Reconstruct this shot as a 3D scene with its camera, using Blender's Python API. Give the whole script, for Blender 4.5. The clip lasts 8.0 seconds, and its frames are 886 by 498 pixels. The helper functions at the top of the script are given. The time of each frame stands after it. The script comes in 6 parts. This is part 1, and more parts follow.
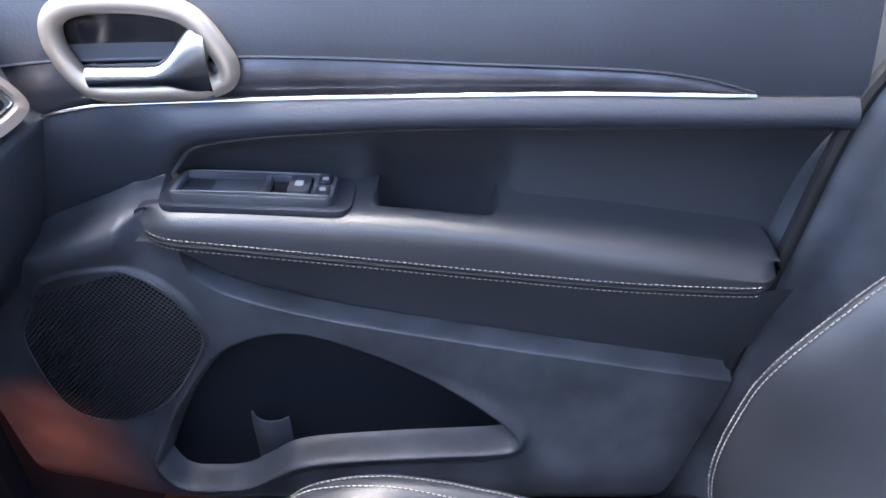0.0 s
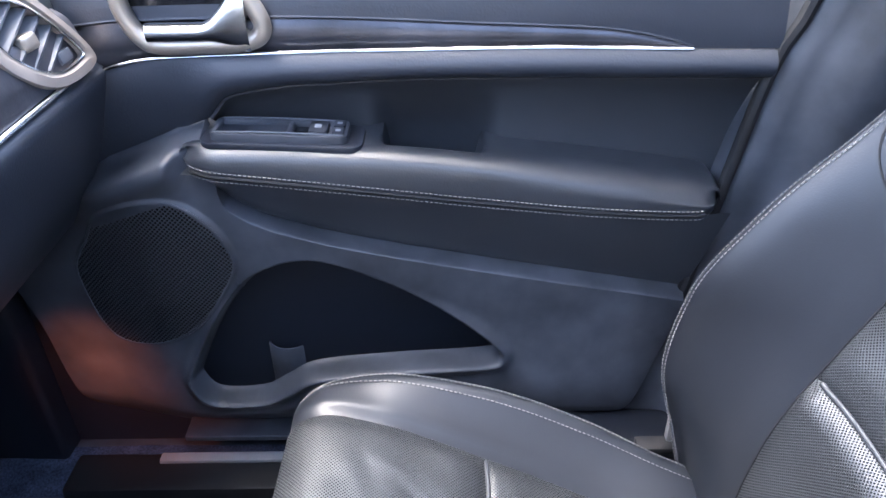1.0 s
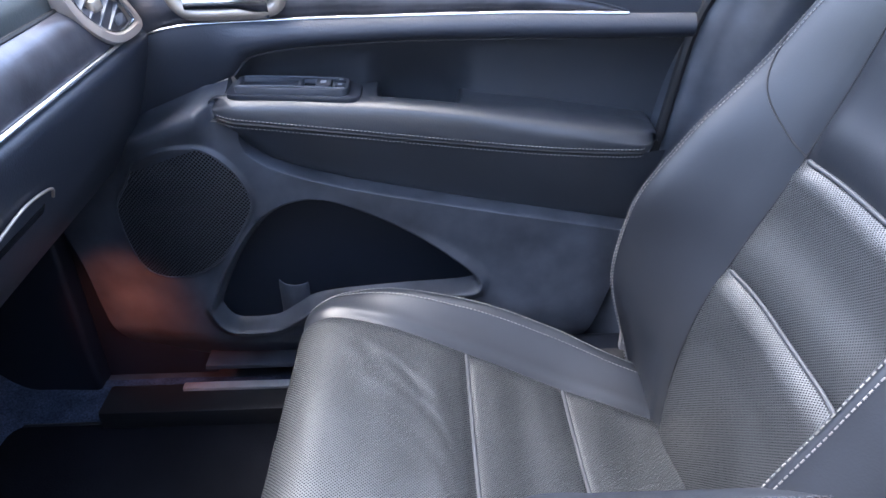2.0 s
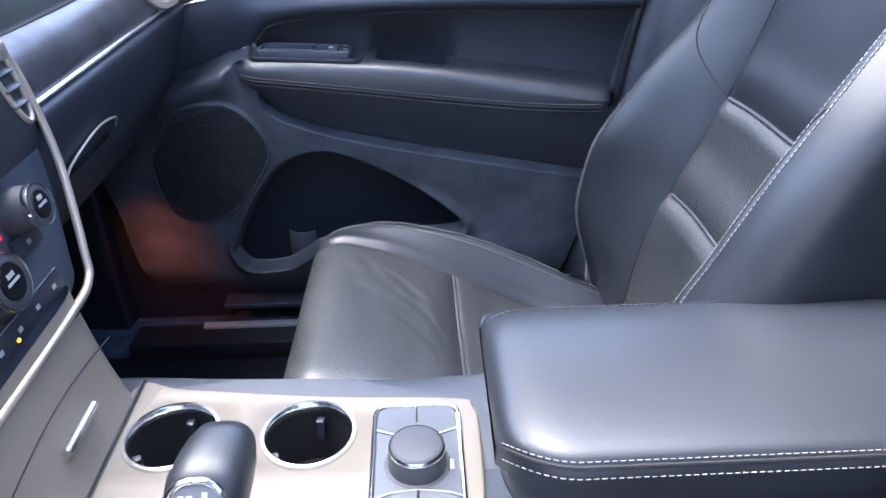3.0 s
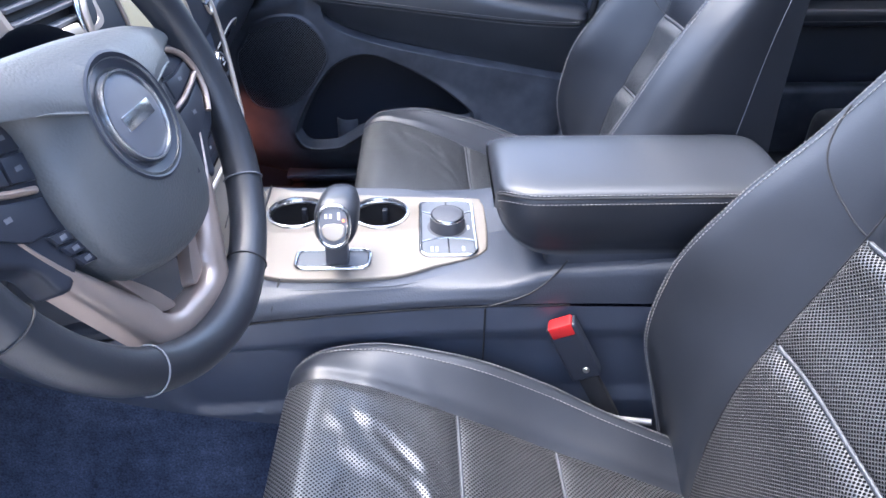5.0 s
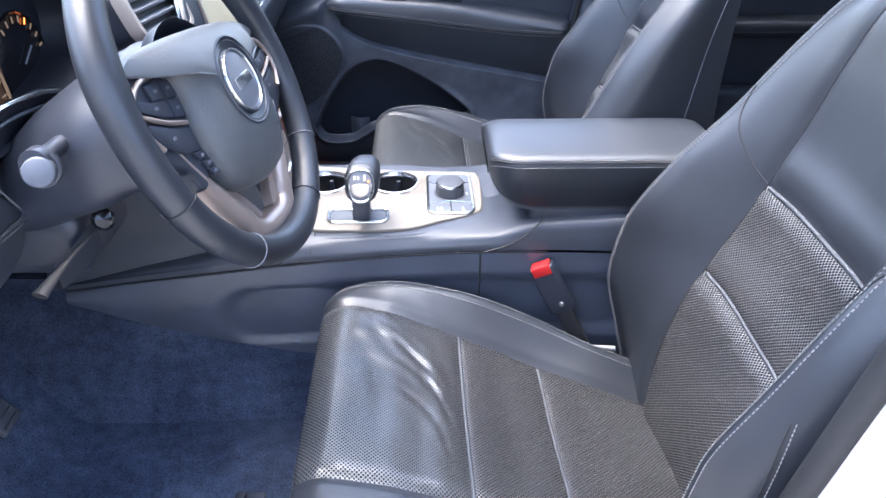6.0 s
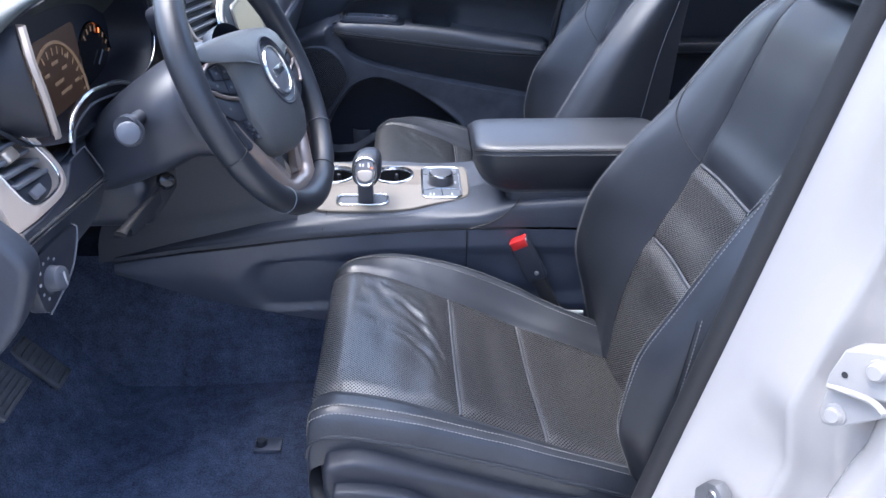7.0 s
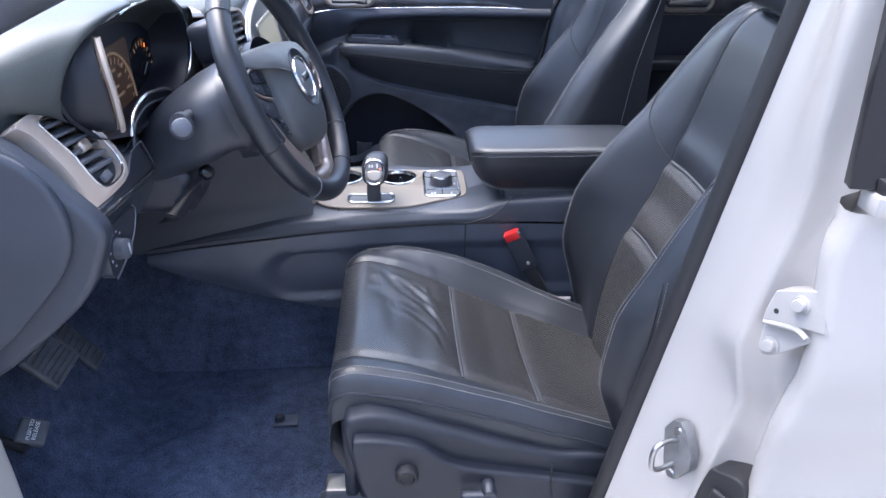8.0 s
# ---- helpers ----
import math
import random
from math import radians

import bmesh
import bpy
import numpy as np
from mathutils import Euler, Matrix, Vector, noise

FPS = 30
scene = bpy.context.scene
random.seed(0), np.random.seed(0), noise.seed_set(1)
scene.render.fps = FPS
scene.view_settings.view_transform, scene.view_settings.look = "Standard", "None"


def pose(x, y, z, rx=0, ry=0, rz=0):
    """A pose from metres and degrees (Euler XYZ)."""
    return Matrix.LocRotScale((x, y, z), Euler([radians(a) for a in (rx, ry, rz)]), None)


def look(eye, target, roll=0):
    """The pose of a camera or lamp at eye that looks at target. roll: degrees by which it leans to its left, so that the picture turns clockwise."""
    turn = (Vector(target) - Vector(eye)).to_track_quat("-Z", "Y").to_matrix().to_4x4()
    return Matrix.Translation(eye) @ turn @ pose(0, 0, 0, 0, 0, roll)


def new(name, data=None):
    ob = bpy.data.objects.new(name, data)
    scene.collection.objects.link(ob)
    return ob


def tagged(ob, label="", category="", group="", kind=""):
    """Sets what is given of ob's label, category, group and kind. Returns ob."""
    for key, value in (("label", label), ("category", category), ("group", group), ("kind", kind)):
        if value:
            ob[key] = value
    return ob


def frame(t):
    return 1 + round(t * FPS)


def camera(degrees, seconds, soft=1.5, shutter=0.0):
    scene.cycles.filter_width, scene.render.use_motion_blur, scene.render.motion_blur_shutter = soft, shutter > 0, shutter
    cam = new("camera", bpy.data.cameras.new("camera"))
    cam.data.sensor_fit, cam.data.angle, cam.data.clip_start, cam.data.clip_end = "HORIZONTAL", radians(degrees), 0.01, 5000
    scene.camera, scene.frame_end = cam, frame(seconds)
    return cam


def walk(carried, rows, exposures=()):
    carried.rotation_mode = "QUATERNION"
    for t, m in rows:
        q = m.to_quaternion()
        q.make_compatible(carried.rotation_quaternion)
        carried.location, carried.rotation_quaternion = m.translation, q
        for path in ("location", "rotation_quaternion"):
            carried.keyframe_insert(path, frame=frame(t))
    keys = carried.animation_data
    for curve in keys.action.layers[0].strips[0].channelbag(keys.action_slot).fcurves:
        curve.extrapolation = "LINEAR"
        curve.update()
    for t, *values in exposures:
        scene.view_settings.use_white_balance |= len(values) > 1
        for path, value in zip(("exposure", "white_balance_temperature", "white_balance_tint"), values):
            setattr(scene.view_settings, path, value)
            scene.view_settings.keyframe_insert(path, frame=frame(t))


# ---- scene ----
cam = camera(62.7, 8.0)
PATH = [
    (0, (-0.015, 0.127, 0.929), (-0.062, 1.789, -0.182), -1.2),
    (0.5, (-0.016, 0.047, 0.936), (-0.041, 1.714, -0.169), -1.0),
    (1, (-0.025, -0.038, 0.93), (-0.032, 1.64, -0.159), -0.9),
    (1.5, (-0.025, -0.139, 0.93), (-0.012, 1.548, -0.144), -0.9),
    (3, (-0.034, -0.468, 0.899), (0.028, 1.266, -0.096), -0.9),
    (3.5, (-0.055, -0.577, 0.912), (0.023, 1.151, -0.092), -0.3),
    (4, (-0.079, -0.694, 0.946), (0.001, 1.006, -0.106), 0.1),
    (4.5, (-0.091, -0.803, 0.954), (-0.015, 0.86, -0.154), 0.5),
    (4.7, (-0.084, -0.846, 0.972), (-0.02, 0.801, -0.162), 0.3),
    (5.8, (-0.096, -1.119, 1.043), (-0.027, 0.546, -0.063), 0.7),
    (6, (-0.105, -1.175, 1.052), (-0.033, 0.5, -0.038), 0.6),
    (6.5, (-0.11, -1.303, 1.062), (-0.033, 0.4, 0.016), 0.4),
    (7, (-0.108, -1.418, 1.072), (-0.022, 0.307, 0.065), 0.5),
    (7.5, (-0.112, -1.513, 1.083), (-0.015, 0.233, 0.111), 0.5),
    (8, (-0.135, -1.591, 1.09), (-0.027, 0.167, 0.143), 0.5),
]
walk(cam, [(t, look(eye, target, roll)) for t, eye, target, roll in PATH], [(0, 3.6, 6100, 10), (1.5, 3.45, 5900, 9), (3.5, 3.05, 5650, 9), (5.0, 3.2, 5700, 10), (6.0, 3.3, 5800, 9), (6.5, 2.97, 5600, 9), (8, 2.45, 5700, 10)])

# ---- world and light ----
world = bpy.data.worlds.new("sky")
scene.world = world
world.use_nodes = True
wn = world.node_tree.nodes
sky = wn.new("ShaderNodeTexSky")
sky.sky_type, sky.sun_disc = "NISHITA", False
sky.sun_elevation, sky.sun_rotation = radians(72.5), radians(307)
sky.air_density, sky.dust_density = 1.0, 5.0
world.node_tree.links.new(sky.outputs[0], wn["Background"].inputs[0])
wn["Background"].inputs[1].default_value = 0.15
sun = new("sun", bpy.data.lights.new("sun", "SUN"))
sun.data.energy, sun.data.angle, sun.data.color = 0.6, radians(60), (1.0, 0.97, 0.93)
sun.matrix_world = look((-1.0, 0.75, 4.0), (0, 0, 0))


# ---- materials ----
def mat(name, base, rough=0.5, metal=0.0, vary=0.12, scale=6.0, bump=0.0, grain=900.0, kind="noise", spec=0.5, coat=0.0, tint=None, speck=0.0):
    m = bpy.data.materials.new(name)
    m.use_nodes = True
    n, l = m.node_tree.nodes, m.node_tree.links
    b = n["Principled BSDF"]
    b.inputs["Metallic"].default_value = metal
    b.inputs["Specular IOR Level"].default_value = spec
    b.inputs["Coat Weight"].default_value = coat
    co = n.new("ShaderNodeTexCoord")
    big = n.new("ShaderNodeTexNoise")
    big.inputs["Scale"].default_value, big.inputs["Detail"].default_value = scale, 6
    l.new(co.outputs["Object"], big.inputs["Vector"])
    ramp = n.new("ShaderNodeValToRGB")
    c2 = tint or base
    ramp.color_ramp.elements[0].position, ramp.color_ramp.elements[1].position = 0.3, 0.7
    ramp.color_ramp.elements[0].color = (*[c * (1 - vary) for c in base], 1)
    ramp.color_ramp.elements[1].color = (*[min(1, c * (1 + vary)) for c in c2], 1)
    l.new(big.outputs["Fac"], ramp.inputs["Fac"])
    out = ramp.outputs["Color"]
    if speck:
        for sc, st in ((38.0, 0.6), (310.0, 1.0)):
            fl = n.new("ShaderNodeTexNoise")
            fl.inputs["Scale"].default_value, fl.inputs["Detail"].default_value = sc, 3
            l.new(co.outputs["Object"], fl.inputs["Vector"])
            mr = n.new("ShaderNodeMapRange")
            mr.inputs["From Min"].default_value, mr.inputs["From Max"].default_value = 0.3, 0.7
            mr.inputs["To Min"].default_value, mr.inputs["To Max"].default_value = 1 - speck * st, 1 + speck * st
            l.new(fl.outputs["Fac"], mr.inputs["Value"])
            mu = n.new("ShaderNodeMix")
            mu.data_type, mu.blend_type = "RGBA", "MULTIPLY"
            mu.inputs["Factor"].default_value = 1.0
            l.new(out, mu.inputs["A"])
            l.new(mr.outputs[0], mu.inputs["B"])
            out = mu.outputs["Result"]
    l.new(out, b.inputs["Base Color"])
    rr = n.new("ShaderNodeMapRange")
    rr.inputs["To Min"].default_value, rr.inputs["To Max"].default_value = max(0.02, rough * 0.86), min(1, rough * 1.14)
    l.new(big.outputs["Fac"], rr.inputs["Value"])
    l.new(rr.outputs[0], b.inputs["Roughness"])
    if bump:
        if kind == "cell":
            fine = n.new("ShaderNodeTexVoronoi")
            fine.feature = "SMOOTH_F1"
        else:
            fine = n.new("ShaderNodeTexNoise")
            fine.inputs["Detail"].default_value = 3
        fine.inputs["Scale"].default_value = grain
        l.new(co.outputs["Object"], fine.inputs["Vector"])
        bp = n.new("ShaderNodeBump")
        bp.inputs["Strength"].default_value, bp.inputs["Distance"].default_value = bump, 0.0006
        l.new(fine.outputs[0], bp.inputs["Height"])
        l.new(bp.outputs[0], b.inputs["Normal"])
    return m


def dotted(name, base, rough, pitch, radius, depth=0.5, hole=0.25, wrinkle=0.0):
    """Leather or plastic with rows of small holes, laid out along the surface in metres."""
    m = mat(name, base, rough)
    n, l = m.node_tree.nodes, m.node_tree.links
    b = n["Principled BSDF"]
    uv = n.new("ShaderNodeUVMap")
    sc = n.new("ShaderNodeVectorMath")
    sc.operation = "SCALE"
    sc.inputs["Scale"].default_value = 1.0 / pitch
    l.new(uv.outputs[0], sc.inputs[0])

    def cells(shift):
        ad = n.new("ShaderNodeVectorMath")
        ad.operation, ad.inputs[1].default_value = "ADD", (shift, shift, 0.5)
        fr = n.new("ShaderNodeVectorMath")
        fr.operation = "FRACTION"
        su = n.new("ShaderNodeVectorMath")
        su.operation, su.inputs[1].default_value = "SUBTRACT", (0.5, 0.5, 0.5)
        le = n.new("ShaderNodeVectorMath")
        le.operation = "LENGTH"
        l.new(sc.outputs[0], ad.inputs[0])
        l.new(ad.outputs[0], fr.inputs[0])
        l.new(fr.outputs[0], su.inputs[0])
        l.new(su.outputs[0], le.inputs[0])
        return le.outputs["Value"]

    mn = n.new("ShaderNodeMath")
    mn.operation = "MINIMUM"
    l.new(cells(0.0), mn.inputs[0])
    l.new(cells(0.5), mn.inputs[1])
    edge = n.new("ShaderNodeMapRange")
    edge.interpolation_type = "SMOOTHSTEP"
    edge.inputs["From Min"].default_value, edge.inputs["From Max"].default_value = radius * 0.7, radius * 1.25
    l.new(mn.outputs[0], edge.inputs["Value"])
    mix = n.new("ShaderNodeMix")
    mix.data_type, mix.blend_type = "RGBA", "MULTIPLY"
    mix.inputs["Factor"].default_value = 1.0
    dark = n.new("ShaderNodeMapRange")
    dark.inputs["To Min"].default_value = hole
    l.new(edge.outputs[0], dark.inputs["Value"])
    old = b.inputs["Base Color"].links[0].from_socket
    l.new(old, mix.inputs["A"])
    l.new(dark.outputs[0], mix.inputs["B"])
    l.new(mix.outputs["Result"], b.inputs["Base Color"])
    gl = n.new("ShaderNodeMath")
    gl.operation, gl.inputs[1].default_value = "MULTIPLY", 0.9
    l.new(edge.outputs[0], gl.inputs[0])
    l.new(gl.outputs[0], b.inputs["Specular IOR Level"])
    bp = n.new("ShaderNodeBump")
    bp.inputs["Strength"].default_value, bp.inputs["Distance"].default_value = depth, 0.0008
    l.new(edge.outputs[0], bp.inputs["Height"])
    l.new(bp.outputs[0], b.inputs["Normal"])
    return m


def glow(name, colour, strength):
    m = bpy.data.materials.new(name)
    m.use_nodes = True
    b = m.node_tree.nodes["Principled BSDF"]
    b.inputs["Base Color"].default_value = (*[c * 0.3 for c in colour], 1)
    b.inputs["Emission Color"].default_value = (*colour, 1)
    b.inputs["Emission Strength"].default_value = strength
    return m


LEATHER = mat("black_leather", (0.021, 0.024, 0.031), 0.39, vary=0.2, bump=0.12, grain=650, kind="cell", spec=0.62)
LEATHER_WORN = mat("worn_black_leather", (0.024, 0.027, 0.034), 0.38, vary=0.3, scale=14, bump=0.4, grain=260, kind="cell", spec=0.6)
PERFORATED = dotted("perforated_black_leather", (0.046, 0.045, 0.047), 0.35, 0.0056, 0.28, 1.0, 0.2)
PERFORATED_FINE = dotted("finely_perforated_leather", (0.033, 0.036, 0.040), 0.40, 0.0040, 0.22, 0.6, 0.45)
PERFORATED_WORN = dotted("polished_perforated_leather", (0.046, 0.047, 0.050), 0.29, 0.0056, 0.25, 0.8, 0.3)
PERFORATED_WORN.node_tree.nodes["Principled BSDF"].inputs["Coat Weight"].default_value = 0.25
PERFORATED_WORN.node_tree.nodes["Principled BSDF"].inputs["Coat Roughness"].default_value = 0.28
for m in (PERFORATED, PERFORATED_WORN, PERFORATED_FINE):
    m.node_tree.nodes["Principled BSDF"].inputs["IOR"].default_value = 1.65
SOFT = mat("soft_black_panel", (0.036, 0.042, 0.057), 0.47, vary=0.18, bump=0.26, grain=420, kind="cell", spec=0.6)
# copy of the black leather, lightened where too little light reaches the door
DOORLIT = mat("lightened_door_leather", (0.041, 0.045, 0.054), 0.37, vary=0.22, bump=0.18, grain=520, kind="cell", spec=0.8)
HARD = mat("hard_black_plastic", (0.062, 0.068, 0.083), 0.43, vary=0.38, scale=16, bump=0.3, grain=700, spec=0.6)
SMOOTHP = mat("smooth_black_plastic", (0.024, 0.028, 0.040), 0.40, vary=0.14, spec=0.6)
GLOSS = mat("gloss_black_plastic", (0.012, 0.012, 0.014), 0.12, vary=0.1)
GRILLE = dotted("speaker_mesh", (0.040, 0.044, 0.054), 0.4, 0.0060, 0.28, 1.0, 0.05)
WOODT = mat("dark_brushed_trim", (0.10, 0.10, 0.115), 0.30, 0.5, vary=0.35, scale=18, bump=0.3, grain=300)
CHROME = mat("chrome", (0.70, 0.71, 0.72), 0.2, 1.0, vary=0.05)
SATIN = mat("satin_champagne_metal", (0.56, 0.49, 0.41), 0.38, 0.7, vary=0.06, scale=4, bump=0.08, grain=1500)
BRONZE = mat("dark_bronze_trim", (0.40, 0.325, 0.28), 0.36, 0.6, vary=0.08, scale=6, bump=0.08, grain=1500)
PLATE = mat("champagne_paint", (0.205, 0.181, 0.153), 0.48, 0.1, vary=0.05, scale=3, bump=0.06, grain=1800, spec=0.35)
VENTC = mat("satin_champagne_paint", (0.40, 0.345, 0.30), 0.42, 0.25, vary=0.06, scale=4, bump=0.06, grain=1500)
DASH = mat("grey_dash_grain", (0.070, 0.079, 0.078), 0.42, vary=0.2, bump=0.4, grain=520, kind="cell", spec=0.6)
HINGE = mat("grey_hinge_paint", (0.34, 0.325, 0.31), 0.4, vary=0.06, scale=20, coat=0.2)
ZINC = mat("zinc_plate", (0.24, 0.24, 0.245), 0.48, 0.5, vary=0.2, scale=40)
STITCH = mat("grey_thread", (0.24, 0.232, 0.225), 0.8, vary=0.2, scale=60)
CARPET = mat("dark_carpet", (0.040, 0.053, 0.092), 0.95, vary=0.22, scale=5, bump=1.0, grain=420, spec=0.15, speck=0.4, tint=(0.068, 0.084, 0.128))
PAINT = mat("white_car_paint", (0.425, 0.402, 0.378), 0.25, vary=0.02, coat=0.6)
RUBBER = mat("black_rubber", (0.018, 0.018, 0.02), 0.6, vary=0.2, bump=0.2, grain=500)
RED = mat("red_plastic", (0.62, 0.02, 0.02), 0.35, vary=0.05)
WEBBING = mat("grey_belt_label", (0.35, 0.33, 0.32), 0.8, vary=0.15, scale=80)
HEADLINER = mat("grey_headliner", (0.16, 0.155, 0.15), 0.95, vary=0.06, bump=0.2, grain=600)
ASPHALT = mat("pale_concrete", (0.30, 0.296, 0.29), 0.9, vary=0.3, scale=4, bump=0.8, grain=120)
PLASTER = mat("pale_plaster", (0.42, 0.41, 0.40), 0.9, vary=0.08, scale=2, bump=0.4, grain=60)
GREY = mat("grey_cap", (0.14, 0.147, 0.168), 0.4, vary=0.06)
STEEL = mat("seat_rail_steel", (0.5, 0.5, 0.5), 0.3, 1.0, vary=0.15, scale=30)
PRINT = mat("white_print", (0.7, 0.71, 0.72), 0.6, vary=0.05)
CAPGREY = mat("light_grey_cap", (0.085, 0.095, 0.12), 0.4, vary=0.06)
MARK = mat("pale_print", (0.36, 0.37, 0.39), 0.6, vary=0.05)
MATTE = mat("matte_black", (0.016, 0.019, 0.028), 0.5, vary=0.15)
CREAM = glow("lit_screen", (0.62, 0.56, 0.40), 0.06)
# paler than the leather: the sheen on creases and piping is in the colour
PIPING_SHEEN = mat("leather_sheen_piping", (0.06, 0.062, 0.070), 0.36, vary=0.15, scale=20)
TINT = mat("tinted_glass", (0.02, 0.03, 0.04), 0.04, vary=0.05, coat=1.0)
FLANK = mat("grey_console_plastic", (0.056, 0.066, 0.092), 0.42, vary=0.2, scale=9, bump=0.25, grain=700, spec=0.8)
DIALGREY = mat("grey_button_panel", (0.085, 0.093, 0.108), 0.5, vary=0.08)
COVER = mat("grained_airbag_cover", (0.075, 0.080, 0.084), 0.46, vary=0.12, bump=0.5, grain=480, kind="cell", spec=0.6)
KNOB = mat("grey_knob_rubber", (0.05, 0.053, 0.064), 0.58, vary=0.15, scale=40, bump=0.2, grain=900)
BRAKE = mat("pedal_rubber", (0.10, 0.104, 0.115), 0.55, vary=0.25, scale=30)

# ---- mesh helpers ----
ORIGIN = {}


def thing(name, at, label, category, group="", kind=""):
    ob = new(name)
    ob.location = at
    ob.empty_display_size = 0.05
    ORIGIN[ob.name] = Vector(at)
    return tagged(ob, label, category, group, kind)


def part(name, data, material, parent=None, label="", flat=False, sharp=45):
    """Links a mesh or bmesh, given in world coordinates, as one object under its thing."""
    if isinstance(data, bmesh.types.BMesh):
        me = bpy.data.meshes.new(name)
        data.to_mesh(me)
        data.free()
    else:
        me = data
    o = ORIGIN[parent.name] if parent else Vector((0, 0, 0))
    me.transform(Matrix.Translation(-o))
    me.materials.append(material)
    me.polygons.foreach_set("use_smooth", [not flat] * len(me.polygons))
    if not flat and sharp:
        me.set_sharp_from_angle(angle=radians(sharp))
    ob = new(name, me)
    ob.parent = parent
    ORIGIN[ob.name] = o
    return tagged(ob, label)


def whole(name, data, material, label, category, kind="", sharp=45):
    return tagged(part(name, data, material, None, label, sharp=sharp), label, category, kind=kind)


def curve(xs, ys):
    """A smooth function through a few knots (monotone cubic), vectorised."""
    xs, ys = np.array(xs, float), np.array(ys, float)
    h, d = np.diff(xs), np.diff(ys) / np.diff(xs)
    m = np.concatenate(([d[0]], np.where(d[1:] * d[:-1] > 0, 2 * d[1:] * d[:-1] / (d[1:] + d[:-1] + 1e-12), 0), [d[-1]]))

    def f(x):
        x = np.clip(np.asarray(x, float), xs[0], xs[-1])
        i = np.clip(np.searchsorted(xs, x) - 1, 0, len(h) - 1)
        t = (x - xs[i]) / h[i]
        return (2 * t**3 - 3 * t**2 + 1) * ys[i] + (t**3 - 2 * t**2 + t) * h[i] * m[i] + (3 * t**2 - 2 * t**3) * ys[i + 1] + (t**3 - t**2) * h[i] * m[i + 1]
    return f


def step(a, b, x):
    t = np.clip((np.asarray(x, float) - a) / (b - a), 0, 1)
    return t * t * (3 - 2 * t)


def spline(pts, n=8, closed=False):
    """Catmull-Rom through a few points."""
    p = [np.array(q, float) for q in pts]
    k = len(p)
    out = []
    for i in range(k if closed else k - 1):
        a, b, c, d = (p[(i + j) % k] if closed else p[min(max(i + j, 0), k - 1)] for j in (-1, 0, 1, 2))
        for t in np.arange(n) / n:
            out.append(0.5 * (2 * b + (c - a) * t + (2 * a - 5 * b + 4 * c - d) * t * t + (3 * b - a - 3 * c + d) * t**3))
    if not closed:
        out.append(p[-1])
    return np.array(out)


def loft(rows, wrap=False, caps=False, flip=False):
    """A grid surface over rows of points, with a UV map in metres along it."""
    P = np.array(rows, float)
    nu, nv = P.shape[:2]
    faces = []
    for i in range(nu - 1):
        for j in range(nv if wrap else nv - 1):
            a, b, c, d = i * nv + j, i * nv + (j + 1) % nv, (i + 1) * nv + (j + 1) % nv, (i + 1) * nv + j
            faces.append((a, d, c, b) if flip else (a, b, c, d))
    if caps:
        faces.append(tuple(range(nv)) if flip else tuple(range(nv))[::-1])
        last = tuple((nu - 1) * nv + j for j in range(nv))
        faces.append(last[::-1] if flip else last)
    me = bpy.data.meshes.new("surface")
    me.from_pydata(P.reshape(-1, 3).tolist(), [], faces)
    us = np.concatenate((np.zeros((1, nv)), np.cumsum(np.linalg.norm(np.diff(P, axis=0), axis=2), axis=0)))
    us = np.repeat(us.mean(axis=1)[:, None], nv, 1)
    vs = np.concatenate((np.zeros((nu, 1)), np.cumsum(np.linalg.norm(np.diff(P, axis=1), axis=2), axis=1)), axis=1)
    vs = vs - vs[:, nv // 2][:, None]
    flat = np.stack((us, vs), 2).reshape(-1, 2)
    uv = me.uv_layers.new(name="UVMap")
    idx = np.zeros(len(me.loops), int)
    me.loops.foreach_get("vertex_index", idx)
    uv.data.foreach_set("uv", flat[idx].ravel())
    me.update()
    return me


def sweep(path, radius, sides=8, flat=1.0, up=(0, 0, 1), closed=False):
    """A tube along a path; flat squashes it along its second axis."""
    p = np.array(path, float)
    tang = (np.roll(p, -1, 0) - np.roll(p, 1, 0)) if closed else np.gradient(p, axis=0)
    tang /= np.linalg.norm(tang, axis=1)[:, None] + 1e-12
    rows = []
    for q, t, k in zip(p, tang, range(len(p))):
        a = np.cross(t, up)
        a /= np.linalg.norm(a) + 1e-12
        b = np.cross(a, t)
        r = radius[k] if hasattr(radius, "__len__") else radius
        th = np.linspace(0, 2 * np.pi, sides, endpoint=False)
        rows.append(q + r * (np.outer(np.cos(th), a) + flat * np.outer(np.sin(th), b)))
    if closed:
        rows.append(rows[0])
    return loft(rows, wrap=True, caps=not closed)


def box(lo, hi, bevel=0.004, seg=3, m=None, taper=None):
    bm = bmesh.new()
    bmesh.ops.create_cube(bm, size=1)
    lo, hi = Vector(lo), Vector(hi)
    for v in bm.verts:
        v.co = Vector([(lo[i] + hi[i]) / 2 + v.co[i] * (hi[i] - lo[i]) for i in range(3)])
        if taper:
            taper(v.co)
    if bevel:
        bmesh.ops.bevel(bm, geom=bm.edges[:], offset=bevel, segments=seg, affect="EDGES", profile=0.6, clamp_overlap=True)
    if m:
        bm.transform(m)
    return bm


